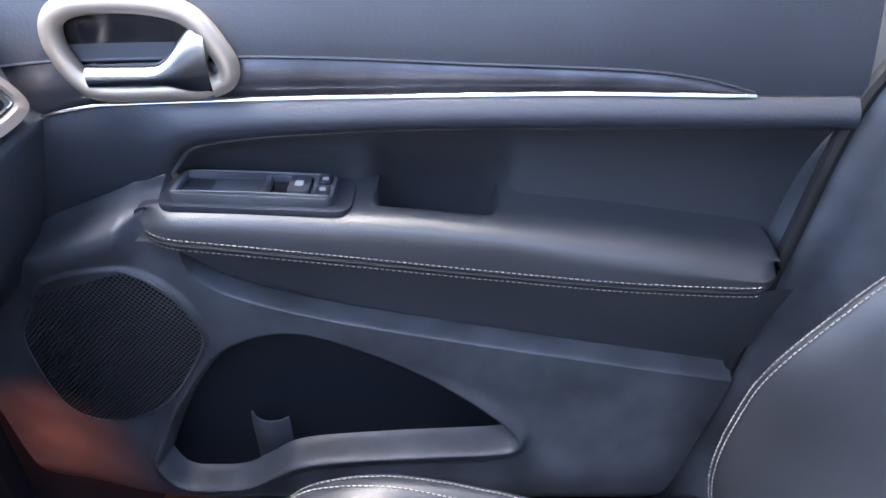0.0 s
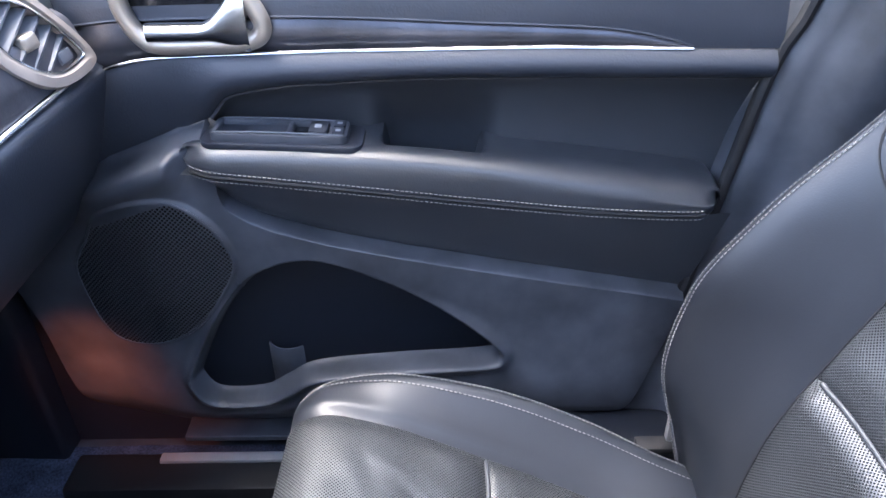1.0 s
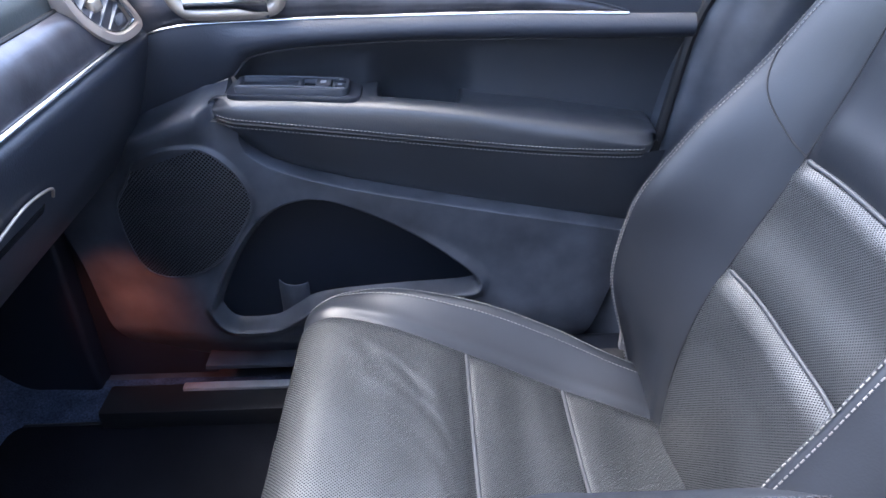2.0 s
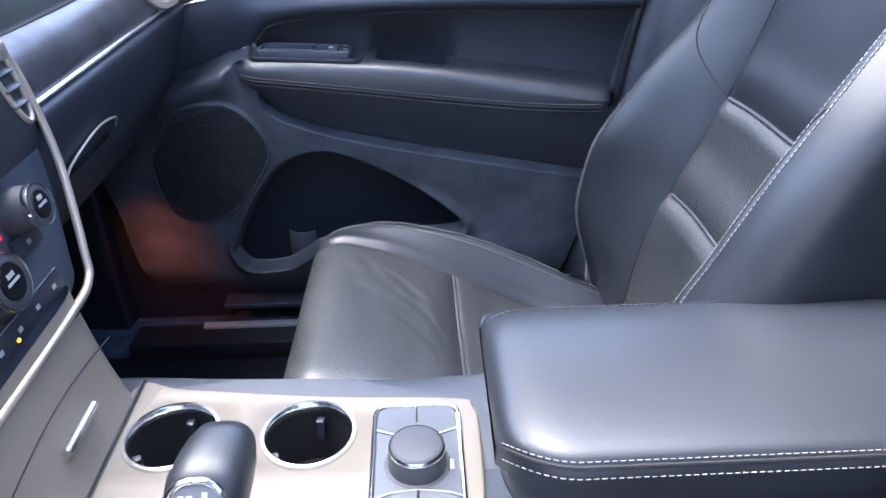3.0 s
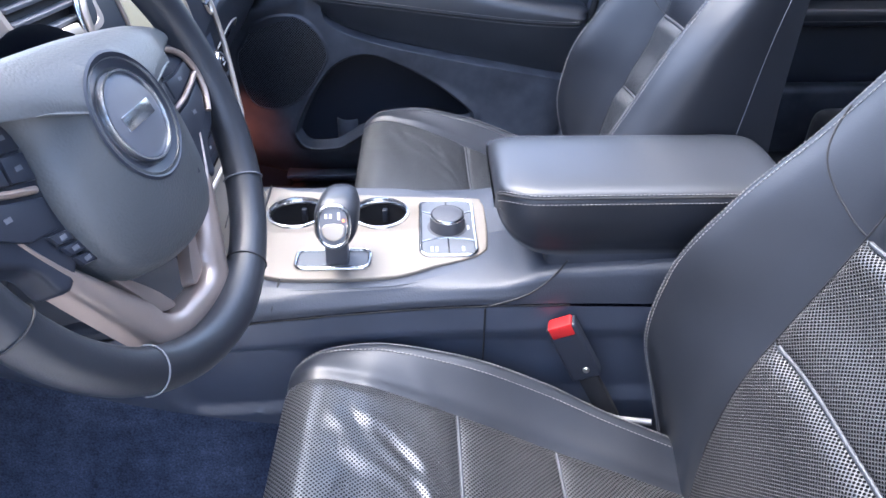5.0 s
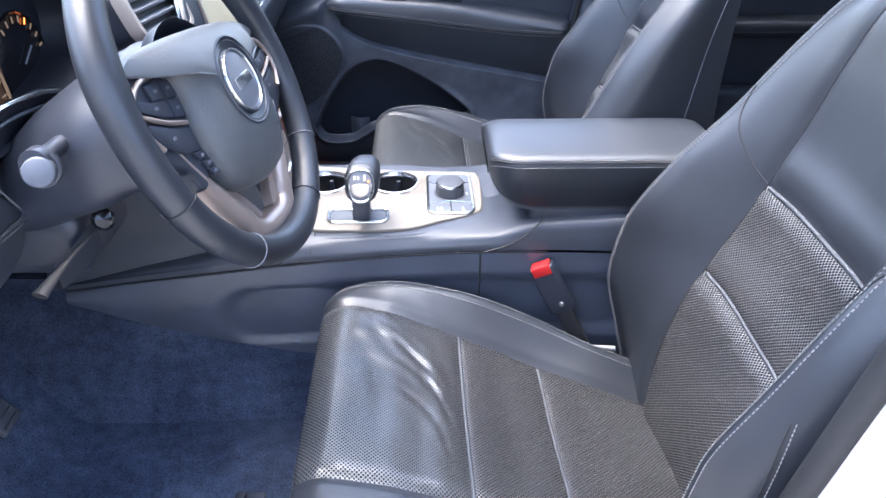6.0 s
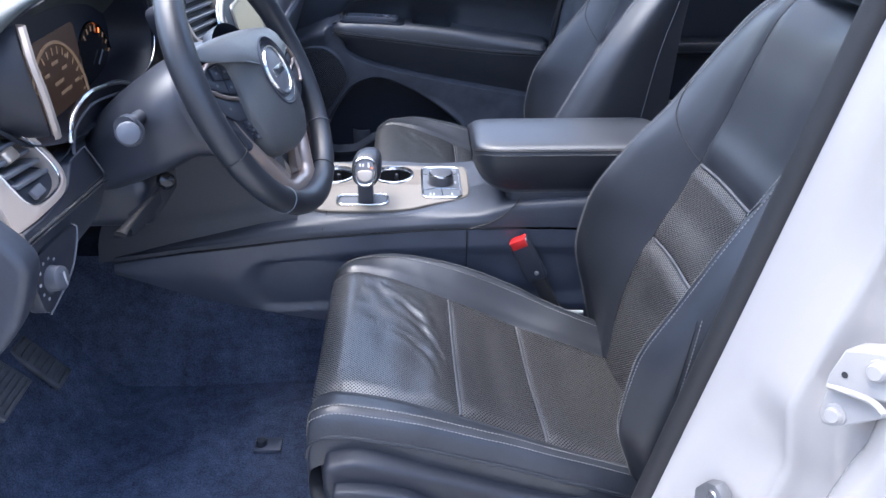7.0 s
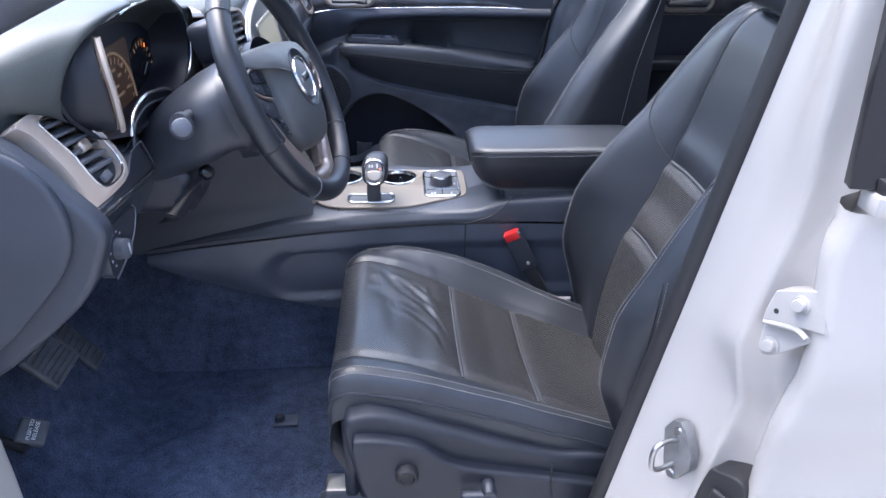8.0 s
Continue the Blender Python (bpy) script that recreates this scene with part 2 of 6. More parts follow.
def slab(outline, axis, lo, hi, bevel=0.003, seg=2, m=None):
    """A closed outline (2D points) extruded along an axis (0 x, 1 y, 2 z), its rims rounded."""
    bm = bmesh.new()
    ring = []
    for a, b in outline:
        co = [a, b]
        co.insert(axis, lo)
        ring.append(bm.verts.new(co))
    f = bm.faces.new(ring)
    ext = bmesh.ops.extrude_face_region(bm, geom=[f])
    for v in ext["geom"]:
        if isinstance(v, bmesh.types.BMVert):
            v.co[axis] = hi
    bmesh.ops.recalc_face_normals(bm, faces=bm.faces[:])
    if bevel:
        rims = [e for e in bm.edges if abs(e.verts[0].co[axis] - e.verts[1].co[axis]) < 1e-7]
        bmesh.ops.bevel(bm, geom=rims, offset=bevel, segments=seg, affect="EDGES", profile=0.6, clamp_overlap=True)
    if m:
        bm.transform(m)
    return bm


def rounded(x0, x1, y0, y1, r, n=6):
    out = []
    for cx, cy, a0 in ((x1 - r, y1 - r, 0), (x0 + r, y1 - r, 90), (x0 + r, y0 + r, 180), (x1 - r, y0 + r, 270)):
        for k in range(n + 1):
            a = radians(a0 + 90 * k / n)
            out.append((cx + r * math.cos(a), cy + r * math.sin(a)))
    return out


def lathe(profile, m, n=32):
    """A turned piece: (radius, height) points about the local z, placed by m."""
    th = np.linspace(0, 2 * np.pi, n, endpoint=False)
    me = loft([[(r * math.cos(a), r * math.sin(a), z) for a in th] for r, z in profile], wrap=True)
    me.transform(m)
    return me


def axes(at, z, x=(1, 0, 0)):
    """A pose whose z points along z and whose x leans to x."""
    z = Vector(z).normalized()
    y = z.cross(Vector(x)).normalized()
    x = y.cross(z)
    m = Matrix((x, y, z)).transposed().to_4x4()
    m.translation = at
    return m


def join(meshes):
    bm = bmesh.new()
    for me in meshes:
        if isinstance(me, bmesh.types.BMesh):
            tmp = bpy.data.meshes.new("tmp")
            me.to_mesh(tmp)
            me.free()
            me = tmp
        bm.from_mesh(me)
    return bm


def stitches(path, length=0.0034, gap=0.0022, r=0.00072, lift=(0, 0, 0.0008)):
    """A row of short thread dashes along a path."""
    p = np.array(path, float) + np.array(lift)
    seg = np.linalg.norm(np.diff(p, axis=0), axis=1)
    s = np.concatenate(([0], np.cumsum(seg)))
    V, F = [], []
    pos = 0.001
    while pos + length < s[-1]:
        a, b = (np.array([np.interp(q, s, p[:, k]) for k in range(3)]) for q in (pos, pos + length))
        t = b - a
        t /= np.linalg.norm(t) + 1e-12
        u = np.cross(t, (0.3, 0.5, 0.8))
        u /= np.linalg.norm(u)
        w = np.cross(t, u)
        base = len(V)
        for q in (a, b):
            for c, d in ((1, 0), (0, 1), (-1, 0), (0, -1)):
                V.append(tuple(q + r * (c * u + d * w)))
        for j in range(4):
            F.append((base + j, base + (j + 1) % 4, base + 4 + (j + 1) % 4, base + 4 + j))
        F.append((base + 3, base + 2, base + 1, base))
        F.append((base + 4, base + 5, base + 6, base + 7))
        pos += length + gap
    me = bpy.data.meshes.new("thread")
    me.from_pydata(V, [], F)
    return me


def carve(targets, cutter):
    """Cuts one mesh out of others for good."""
    for target in targets:
        mod = target.modifiers.new("holes", "BOOLEAN")
        mod.object, mod.operation, mod.solver = cutter, "DIFFERENCE", "EXACT"
        dg = bpy.context.evaluated_depsgraph_get()
        me = bpy.data.meshes.new_from_object(target.evaluated_get(dg))
        target.modifiers.clear()
        target.data = me
    bpy.data.objects.remove(cutter)


def signed(px, pz, poly):
    """Distance of points to a closed outline, negative inside."""
    poly = np.array(poly)
    q = np.roll(poly, -1, 0)
    d = np.full(px.shape, 1e9)
    inside = np.zeros(px.shape, bool)
    for (ax, az), (bx, bz) in zip(poly, q):
        ex, ez = bx - ax, bz - az
        t = np.clip(((px - ax) * ex + (pz - az) * ez) / (ex * ex + ez * ez + 1e-12), 0, 1)
        d = np.minimum(d, np.hypot(px - ax - t * ex, pz - az - t * ez))
        cross = ((az > pz) != (bz > pz)) & (px < (bx - ax) * (pz - az) / (bz - az + 1e-12) + ax)
        inside ^= cross
    return np.where(inside, -d, d)


def ring_frame(outer, inner, depth=0.0):
    """A flat frame between two closed outlines of equally many 3D points, with an inner wall of some depth along x."""
    o, i = np.array(outer, float), np.array(inner, float)
    mid = o * 0.5 + i * 0.5 + np.array((0.004, 0, 0))
    lip = i + np.array((-depth, 0, 0))
    rim = o + np.array((-0.012, 0, 0))
    return loft([rim, o, mid, i, lip], wrap=True)


def lettering(words, size, m, depth=0.0006):
    """Words in the built-in font as a mesh, placed by m."""
    cu = bpy.data.curves.new("words", "FONT")
    cu.body, cu.size, cu.extrude, cu.align_x, cu.align_y = words, size, depth, "CENTER", "CENTER"
    ob = new("words", cu)
    dg = bpy.context.evaluated_depsgraph_get()
    me = bpy.data.meshes.new_from_object(ob.evaluated_get(dg))
    bpy.data.objects.remove(ob)
    me.transform(m)
    return me

# ---- the car's floor and shell ----
def carpet():
    xs, ys = np.linspace(-1.15, 1.6, 150), np.linspace(-0.74, 0.76, 120)
    rows = []
    for x in xs:
        fire = 0.62 * step(-0.72, -1.12, x)
        tunnel = 0.30 * step(0.160, 0.095, np.abs(ys - 0.0)) * (0.75 + 0.25 * step(-0.1, -0.6, x))
        sill = 0.05 * step(0.66, 0.74, np.abs(ys))
        seatbox = 0.04 * step(-0.05, 0.15, x)
        wav = np.array([0.006 * noise.noise((x * 7, y * 7, 1.3)) for y in ys])
        z = np.maximum(np.maximum(fire, tunnel), seatbox) + sill + wav
        rows.append([(x, y, zz) for y, zz in zip(ys, z)])
    return loft(rows)


whole("floor", carpet(), CARPET, "dark blue-black carpet of the footwells, slightly dusty", "carpet", "structure")


# ---- front seats ----
def rails(knots, n):
    """Smooth rails over common knots: dict of name to lists of x, y, z."""
    u = np.linspace(0, len(knots[0][0]) - 1, n)
    k = np.arange(len(knots[0][0]))
    return np.array([[np.stack([curve(k, c)(t) for c in r]) for r in knots] for t in u]), u


def section(pts, n=10):
    return spline(pts, n)


def front_seat(slide, insert, insert_front, worn):
    """A front seat at the driver's place; slide sets the cushion back under the backrest."""
    seat = thing("front_seat", (0.0, -0.42, 0.05), "black leather front seat with perforated centre and grey stitching", "car seat", "front seats")
    # cushion: seven rails from the rear to under the nose
    X = [v + slide for v in (0.30, 0.19, 0.08, -0.04, -0.15, -0.215, -0.258, -0.265, -0.24)]
    zB = [0.215, 0.25, 0.283, 0.322, 0.352, 0.360, 0.342, 0.29, 0.22]
    zC = [0.205, 0.238, 0.272, 0.315, 0.350, 0.360, 0.338, 0.285, 0.22]
    zD = [0.165, 0.197, 0.238, 0.286, 0.334, 0.350, 0.328, 0.27, 0.2]
    zE = [0.165, 0.20, 0.236, 0.287, 0.330, 0.342, 0.318, 0.265, 0.2]
    zF = [0.20, 0.232, 0.275, 0.317, 0.337, 0.332, 0.302, 0.25, 0.2]
    yB = [-0.668, -0.66, -0.652, -0.647, -0.643, -0.64, -0.636, -0.63, -0.625]
    yC = [-0.635, -0.63, -0.618, -0.607, -0.600, -0.596, -0.592, -0.588, -0.585]
    yD = [-0.45, -0.44, -0.43, -0.425, -0.42, -0.42, -0.42, -0.42, -0.42]
    yE = [-0.31, -0.29, -0.267, -0.253, -0.242, -0.237, -0.237, -0.24, -0.245]
    yF = [-0.255, -0.225, -0.197, -0.182, -0.178, -0.182, -0.195, -0.205, -0.21]
    dn = lambda v, d: [q - d for q in v]
    k = [(X, dn(yB, 0.030), dn(zB, 0.075)), (X, dn(yB, 0.022), dn(zB, 0.028)), (X, yB, zB), (X, yC, zC), (X, yD, zD), (X, yE, zE), (X, yF, zF), (X, [q + 0.02 for q in yF], dn(zF, 0.03)), (X, [q + 0.024 for q in yF], dn(zF, 0.1))]
    R, u = rails(k, 210)
    n = 24
    grid = np.array([section(r, n) for r in R])
    cols = np.arange(grid.shape[1]) / n
    xs = grid[:, :, 0] - slide
    inner = (step(3.0, 3.12, cols) * step(5.0, 4.88, cols))[None, :]
    top = (u < 5.2)[:, None]
    for xc in (-0.040, 0.092):
        grid[:, :, 2] -= 0.006 * np.exp(-(((xs - xc) / 0.005) ** 2)) * inner * top
        grid[:, :, 2] += 0.005 * np.exp(-(((np.abs(xs - xc) - 0.035) / 0.025) ** 2)) * inner * top
    for c0, dep in ((3.0, 0.006), (5.0, 0.007)):
        grid[:, :, 2] -= dep * np.exp(-(((cols[None, :] - c0) / 0.09) ** 2))
    for i in range(grid.shape[0]):
        for j in range(grid.shape[1]):
            x, y, z = grid[i, j] - np.array((slide, 0, 0))
            w = math.exp(-(((x + 0.13) / 0.07) ** 2)) * math.exp(-(((y + 0.36) / 0.11) ** 2))
            grid[i, j, 2] += worn * 0.0018 * w * math.sin(95 * x + 40 * y + 5 * noise.noise((x * 14, y * 9, 0))) + 0.0025 * noise.noise((x * 11, y * 9, 3))
    # creases worn into the front of the cushion
    flat = grid[:, :, :2] - np.array((slide, 0))
    on_top = (u < 5.6)[:, None] * inner
    for pts, dep in (([(-0.225, -0.236), (-0.153, -0.283), (-0.085, -0.336), (-0.047, -0.356)], 0.0022), ([(-0.193, -0.309), (-0.13, -0.321), (-0.066, -0.398)], 0.0034), ([(-0.209, -0.348), (-0.131, -0.359), (-0.078, -0.418), (-0.051, -0.505)], 0.0036), ([(-0.196, -0.396), (-0.121, -0.426), (-0.081, -0.476), (-0.064, -0.548)], 0.0026), ([(-0.165, -0.282), (-0.108, -0.353), (-0.068, -0.438)], 0.0024)):
        line = spline(pts, 10)
        gap = np.stack([np.hypot(flat[:, :, 0] - a, flat[:, :, 1] - b) * (1 + 2.2 * abs(2 * i / (len(line) - 1) - 1) ** 3) for i, (a, b) in enumerate(line)])
        far = gap.min(axis=0)
        grid[:, :, 2] += worn * dep * (np.exp(-((far / 0.016) ** 2)) * 0.9 - np.exp(-((far / 0.006) ** 2)) * 1.5) * on_top
    for xc in (-0.040, 0.092):
        i0 = int(np.argmin(np.abs(R[:150, 4, 0] - slide - xc)))
        line = grid[i0, int(3.02 * n):int(4.98 * n) + 1] + np.array((0, 0, 0.0016))
        part("crease", sweep(line, 0.0026, 10, up=(1, 0, 0)), PIPING_SHEEN, seat, "smooth leather crease, paler to show its sheen")
    c = lambda a, b: grid[:, int(a * n):int(b * n) + 1]
    split = [int(np.argmin(np.abs(R[:150, 4, 0] - slide - v))) for v in (0.092, -0.040)]
    ins = c(3, 5)
    part("cushion_panel", loft(ins[: split[0] + 1]), insert, seat, "perforated black leather")
    part("cushion_panel", loft(ins[split[0]: split[1] + 1]), insert, seat, "perforated black leather")
    part("cushion_panel", loft(ins[split[1]:]), insert_front, seat, "perforated black leather, creased at the front")
    part("cushion_bolster", loft(c(0, 3)), LEATHER_WORN, seat, "worn black leather")
    part("cushion_bolster", loft(c(5, 8)), LEATHER, seat, "smooth black leather")
    rows = lambda q: grid[: int(0.83 * grid.shape[0]), int(q * n)]
    for q in (1.78, 2.2, 5.75, 6.1):
        part("stitching", stitches(rows(q), lift=(0, 0, 0.0012)), STITCH, seat)
    part("piping", sweep(rows(0.95) + np.array((0, -0.001, 0.0)), 0.0028, 6), LEATHER, seat)
    # backrest: rails from the bottom up, then over the top
    Z = [0.15, 0.26, 0.36, 0.46, 0.56, 0.66, 0.76, 0.83, 0.865, 0.86]
    xE = [0.262, 0.272, 0.292, 0.332, 0.374, 0.405, 0.430, 0.452, 0.485, 0.53]
    xF = [0.262, 0.236, 0.217, 0.234, 0.288, 0.358, 0.412, 0.452, 0.488, 0.53]
    xB = [0.245, 0.205, 0.178, 0.188, 0.233, 0.286, 0.358, 0.418, 0.475, 0.53]
    xK = [0.46, 0.455, 0.452, 0.449, 0.446, 0.450, 0.466, 0.49, 0.525, 0.56]
    yF2 = [-0.215, -0.20, -0.188, -0.185, -0.188, -0.20, -0.222, -0.25, -0.28, -0.29]
    yE2 = [-0.315, -0.30, -0.293, -0.290, -0.291, -0.297, -0.305, -0.315, -0.325, -0.33]
    yC2 = [-0.585, -0.59, -0.592, -0.592, -0.585, -0.575, -0.565, -0.555, -0.545, -0.54]
    n = 12
    yB2 = [-0.655, -0.668, -0.682, -0.685, -0.682, -0.675, -0.650, -0.615, -0.585, -0.575]
    pl = lambda v, d: [q + d for q in v]
    hb = [0.045, 0.06, 0.075, 0.075, 0.065, 0.05, 0.04, 0.03, 0.02, 0.01]
    ba = lambda v: [p + q for p, q in zip(v, hb)]
    k = [(xK, dn(yB2, 0.012), Z), (ba(xB), dn(yB2, 0.042), Z), (pl(xB, 0.006), dn(yB2, 0.009), Z), (pl(xB, 0.008), pl(yB2, 0.018), Z), (dn(xE, 0.004), yC2, Z), (pl(xE, 0.014), [-0.44] * 10, Z), (xE, yE2, Z), (pl(xF, 0.008), dn(yF2, 0.018), Z), (pl(xF, 0.006), pl(yF2, 0.009), Z), (ba(xF), pl(yF2, 0.028), Z), (xK, pl(yF2, 0.012), Z)]
    R, u = rails(k, 120)
    grid = np.array([section(r, n) for r in R])
    cols = np.arange(grid.shape[1]) / n
    zs = grid[:, :, 2]
    inner = (step(4.0, 4.1, cols) * step(6.0, 5.9, cols))[None, :]
    for zc in (0.578, 0.432):
        grid[:, :, 0] += 0.006 * np.exp(-(((zs - zc) / 0.005) ** 2)) * inner
        grid[:, :, 0] -= 0.006 * np.exp(-(((np.abs(zs - zc) - 0.035) / 0.025) ** 2)) * inner
        grid[:, :, 0] -= 0.006 * np.exp(-(((zs - zc + 0.016) / 0.011) ** 2)) * inner
    for c0 in (4.0, 6.0):
        grid[:, :, 0] += 0.007 * np.exp(-(((cols[None, :] - c0) / 0.08) ** 2))
    for zc in (0.432, 0.578):
        i0 = int(np.argmin(np.abs(R[:, 5, 2] - zc)))
        line = grid[i0, int(4.03 * n):int(5.97 * n) + 1] + np.array((-0.0022, 0, 0.0008))
        part("crease", sweep(line, 0.0030, 10, up=(1, 0, 0)), PIPING_SHEEN, seat, "smooth leather crease, paler to show its sheen")
    c = lambda a, b: grid[:, int(a * n):int(b * n) + 1]
    split = [int(np.argmin(np.abs(R[:, 5, 2] - v))) for v in (0.432, 0.578)]
    ins = c(4, 6)
    part("backrest_panel", loft(ins[: split[0] + 1]), insert, seat, "perforated black leather")
    part("backrest_panel", loft(ins[split[0]: split[1] + 1]), insert, seat, "perforated black leather")
    part("backrest_panel", loft(ins[split[1]:]), LEATHER, seat, "smooth black leather")
    part("backrest_bolster", loft(c(0, 4)), LEATHER, seat, "smooth black leather")
    part("backrest_bolster", loft(c(6, 10)), LEATHER, seat, "smooth black leather")
    top = int(0.9 * len(u))
    for q in (2.35, 2.7, 7.35, 7.7):
        part("stitching", stitches(grid[:top, int(q * n)], lift=(-0.0012, 0, 0.0004)), STITCH, seat)
    # seams that run from the insert over the shoulders of the bolsters
    for q0, q1 in ((6.0, 7.55), (4.0, 2.5)):
        rowz = R[:, 5, 2][: int(0.95 * len(u))]
        line = []
        for t in np.linspace(0, 1, 30):
            fi, fj = float(np.interp(0.578 + 0.112 * t, rowz, np.arange(len(rowz)))), (q0 + (q1 - q0) * t) * n
            a, b = int(fi), int(fj)
            line.append((grid[a, b] * (1 - fi + a) + grid[a + 1, b] * (fi - a)) * (1 - fj + b) + (grid[a, b + 1] * (1 - fi + a) + grid[a + 1, b + 1] * (fi - a)) * (fj - b))
        part("seam", sweep(np.array(line) + np.array((-0.0004, 0, 0)), 0.0012, 6), RUBBER, seat)
    for q in (4, 6):
        part("seam", sweep(grid[int(0.1 * len(u)):int(0.92 * len(u)), q * n] + np.array((-0.0006, 0, 0)), 0.0012, 6), RUBBER, seat)
    # back shell and headrest
    back = []
    for r in R[::6]:
        z = r[0, 2]
        back.append([(r[0, 0], r[0, 1], z), (r[0, 0] + 0.02, r[0, 1] + 0.06, z), (r[10, 0] + 0.02, r[10, 1] - 0.06, z), (r[10, 0], r[10, 1], z)])
    part("back_shell", loft(back, flip=True), SMOOTHP, seat, "hard black plastic")
    hd = bmesh.new()
    bmesh.ops.create_cube(hd, size=1)
    for v in hd.verts:
        w = 0.125 if v.co.z < 0 else 0.105
        v.co = Vector((0.505 + v.co.x * 0.10 + v.co.z * 0.03, -0.43 + v.co.y * 2 * w, 0.985 + v.co.z * 0.22))
    bmesh.ops.bevel(hd, geom=hd.edges[:], offset=0.042, segments=6, affect="EDGES", profile=0.55)
    part("headrest", hd, LEATHER, seat, "black leather headrest")
    for y in (-0.49, -0.37):
        part("headrest_post", sweep([(0.5, y, 0.84), (0.508, y, 0.93)], 0.006, 10, up=(1, 0, 0)), CHROME, seat)
    # hard base: outer valance, core, rails
    out = spline([(-0.237, 0.283), (-0.215, 0.308), (-0.17, 0.308), (-0.06, 0.270), (0.098, 0.219), (0.20, 0.207), (0.24, 0.17), (0.22, 0.08), (0.0, 0.06), (-0.17, 0.07), (-0.215, 0.15)], 6, True)
    bm = slab(out, 1, -0.70, -0.655, 0.012, 4)
    part("side_valance", bm, MATTE, seat, "hard black plastic side cover")
    part("valance_ridge", slab(spline([(-0.224, 0.258), (-0.205, 0.278), (-0.12, 0.262), (-0.055, 0.218), (0.06, 0.190), (0.20, 0.158), (0.222, 0.12), (0.20, 0.075), (0.0, 0.065), (-0.16, 0.075), (-0.205, 0.15)], 6, True), 1, -0.720, -0.67, 0.019, 6), MATTE, seat)
    part("valance_seam", sweep([(0.100, -0.7205, 0.214), (0.104, -0.7208, 0.15), (0.125, -0.7205, 0.08)], 0.0016, 6), RUBBER, seat)
    kn = lathe([(0.0, 0.0115), (0.009, 0.0115), (0.0115, 0.0125), (0.013, 0.0165), (0.016, 0.0165), (0.0185, 0.0135), (0.019, 0.0), (0.022, -0.001), (0.022, -0.004)], axes((-0.137, -0.719, 0.209), (0, -1, 0)), 28)
    part("lumbar_knob", kn, RUBBER, seat, "round ribbed adjuster knob")
    part("power_lever", box((-0.050, -0.750, 0.168), (0.010, -0.732, 0.182), 0.006, 3), SMOOTHP, seat, "flat black adjuster lever")
    part("lever_post", lathe([(0.0, 0.03), (0.009, 0.03), (0.011, 0.026), (0.011, 0.0)], axes((-0.004, -0.719, 0.180), (0, -1, 0)), 20), SMOOTHP, seat)
    part("front_apron", box((-0.247, -0.655, 0.085), (-0.222, -0.205, 0.27), 0.012, 3), SMOOTHP, seat, "black plastic front apron")
    part("seat_core", box((-0.225, -0.65, 0.07), (0.28, -0.19, 0.135), 0.02, 3), RUBBER, seat, "dark seat frame")
    for y in (-0.615, -0.235):
        part("seat_rail", box((-0.285, y - 0.022, 0.035), (0.33, y + 0.022, 0.088), 0.006, 2), STEEL, seat, "bright steel seat rail")
        part("rail_foot", box((-0.30, y - 0.028, 0.0), (-0.20, y + 0.028, 0.04), 0.008, 2), STEEL, seat)
    part("rail_cover", sweep([(-0.262, -0.585, 0.165), (-0.25, -0.59, 0.13), (-0.225, -0.6, 0.09)], [0.016, 0.014, 0.01], 10, up=(0, 1, 0)), HARD, seat, "black rail end cover")
    part("flank_seam", sweep(grid[int(0.30 * len(u)):int(0.85 * len(u)), int(0.45 * n)] + np.array((0, 0.0, 0)), 0.0008, 6), GREY, seat)
    # slot pull on the outer flank of the backrest
    part("side_pull", sweep(spline([(0.238, -0.712, 0.552), (0.232, -0.718, 0.50), (0.225, -0.722, 0.44)], 6), 0.0008, 6), RUBBER, seat)
    part("pull_stitching", stitches(spline([(0.240, -0.713, 0.555), (0.234, -0.719, 0.50), (0.226, -0.723, 0.43)], 6), lift=(0.003, -0.001, 0)), STITCH, seat)
    for o in seat.children:
        if o.name.split(".")[0] in ("front_apron", "side_valance", "valance_ridge", "valance_seam", "rail_cover"):
            o.location.x = slide
    return seat


driver_seat = front_seat(0.0, PERFORATED, PERFORATED_WORN, 1.0)
tagged(driver_seat, "worn black leather driver seat with perforated centre and creased front")
passenger_seat = front_seat(0.048, PERFORATED_FINE, PERFORATED_FINE, 0.35)
passenger_seat.location = (0.008, 0.357, 0.052)
for o in [o for o in passenger_seat.children if o.name.split(".")[0] in ("side_pull", "pull_stitching", "power_lever", "lever_post", "lumbar_knob")]:
    bpy.data.objects.remove(o)


# ---- passenger door panel ----
chrome_z = curve([-0.62, -0.48, -0.423, -0.377, -0.324, -0.124, 0.075, 0.243, 0.35], [0.615, 0.637, 0.656, 0.671, 0.678, 0.682, 0.683, 0.679, 0.677])
trim_z = curve([-0.62, -0.418, -0.37, -0.212, 0.025, 0.149, 0.21, 0.247], [0.70, 0.713, 0.717, 0.719, 0.709, 0.702, 0.692, 0.681])
low_z = curve([-0.296, -0.29, -0.269, -0.23, -0.192, -0.024, 0.336], [0.60, 0.607, 0.628, 0.636, 0.640, 0.646, 0.641])
arm_z = curve([-0.33, -0.3, -0.1, 0.02, 0.154, 0.327], [0.578, 0.581, 0.571, 0.558, 0.541, 0.514])
stitch_z = curve([-0.33, -0.31, -0.134, 0.031, 0.171, 0.273, 0.30], [0.556, 0.554, 0.533, 0.512, 0.497, 0.492, 0.495])
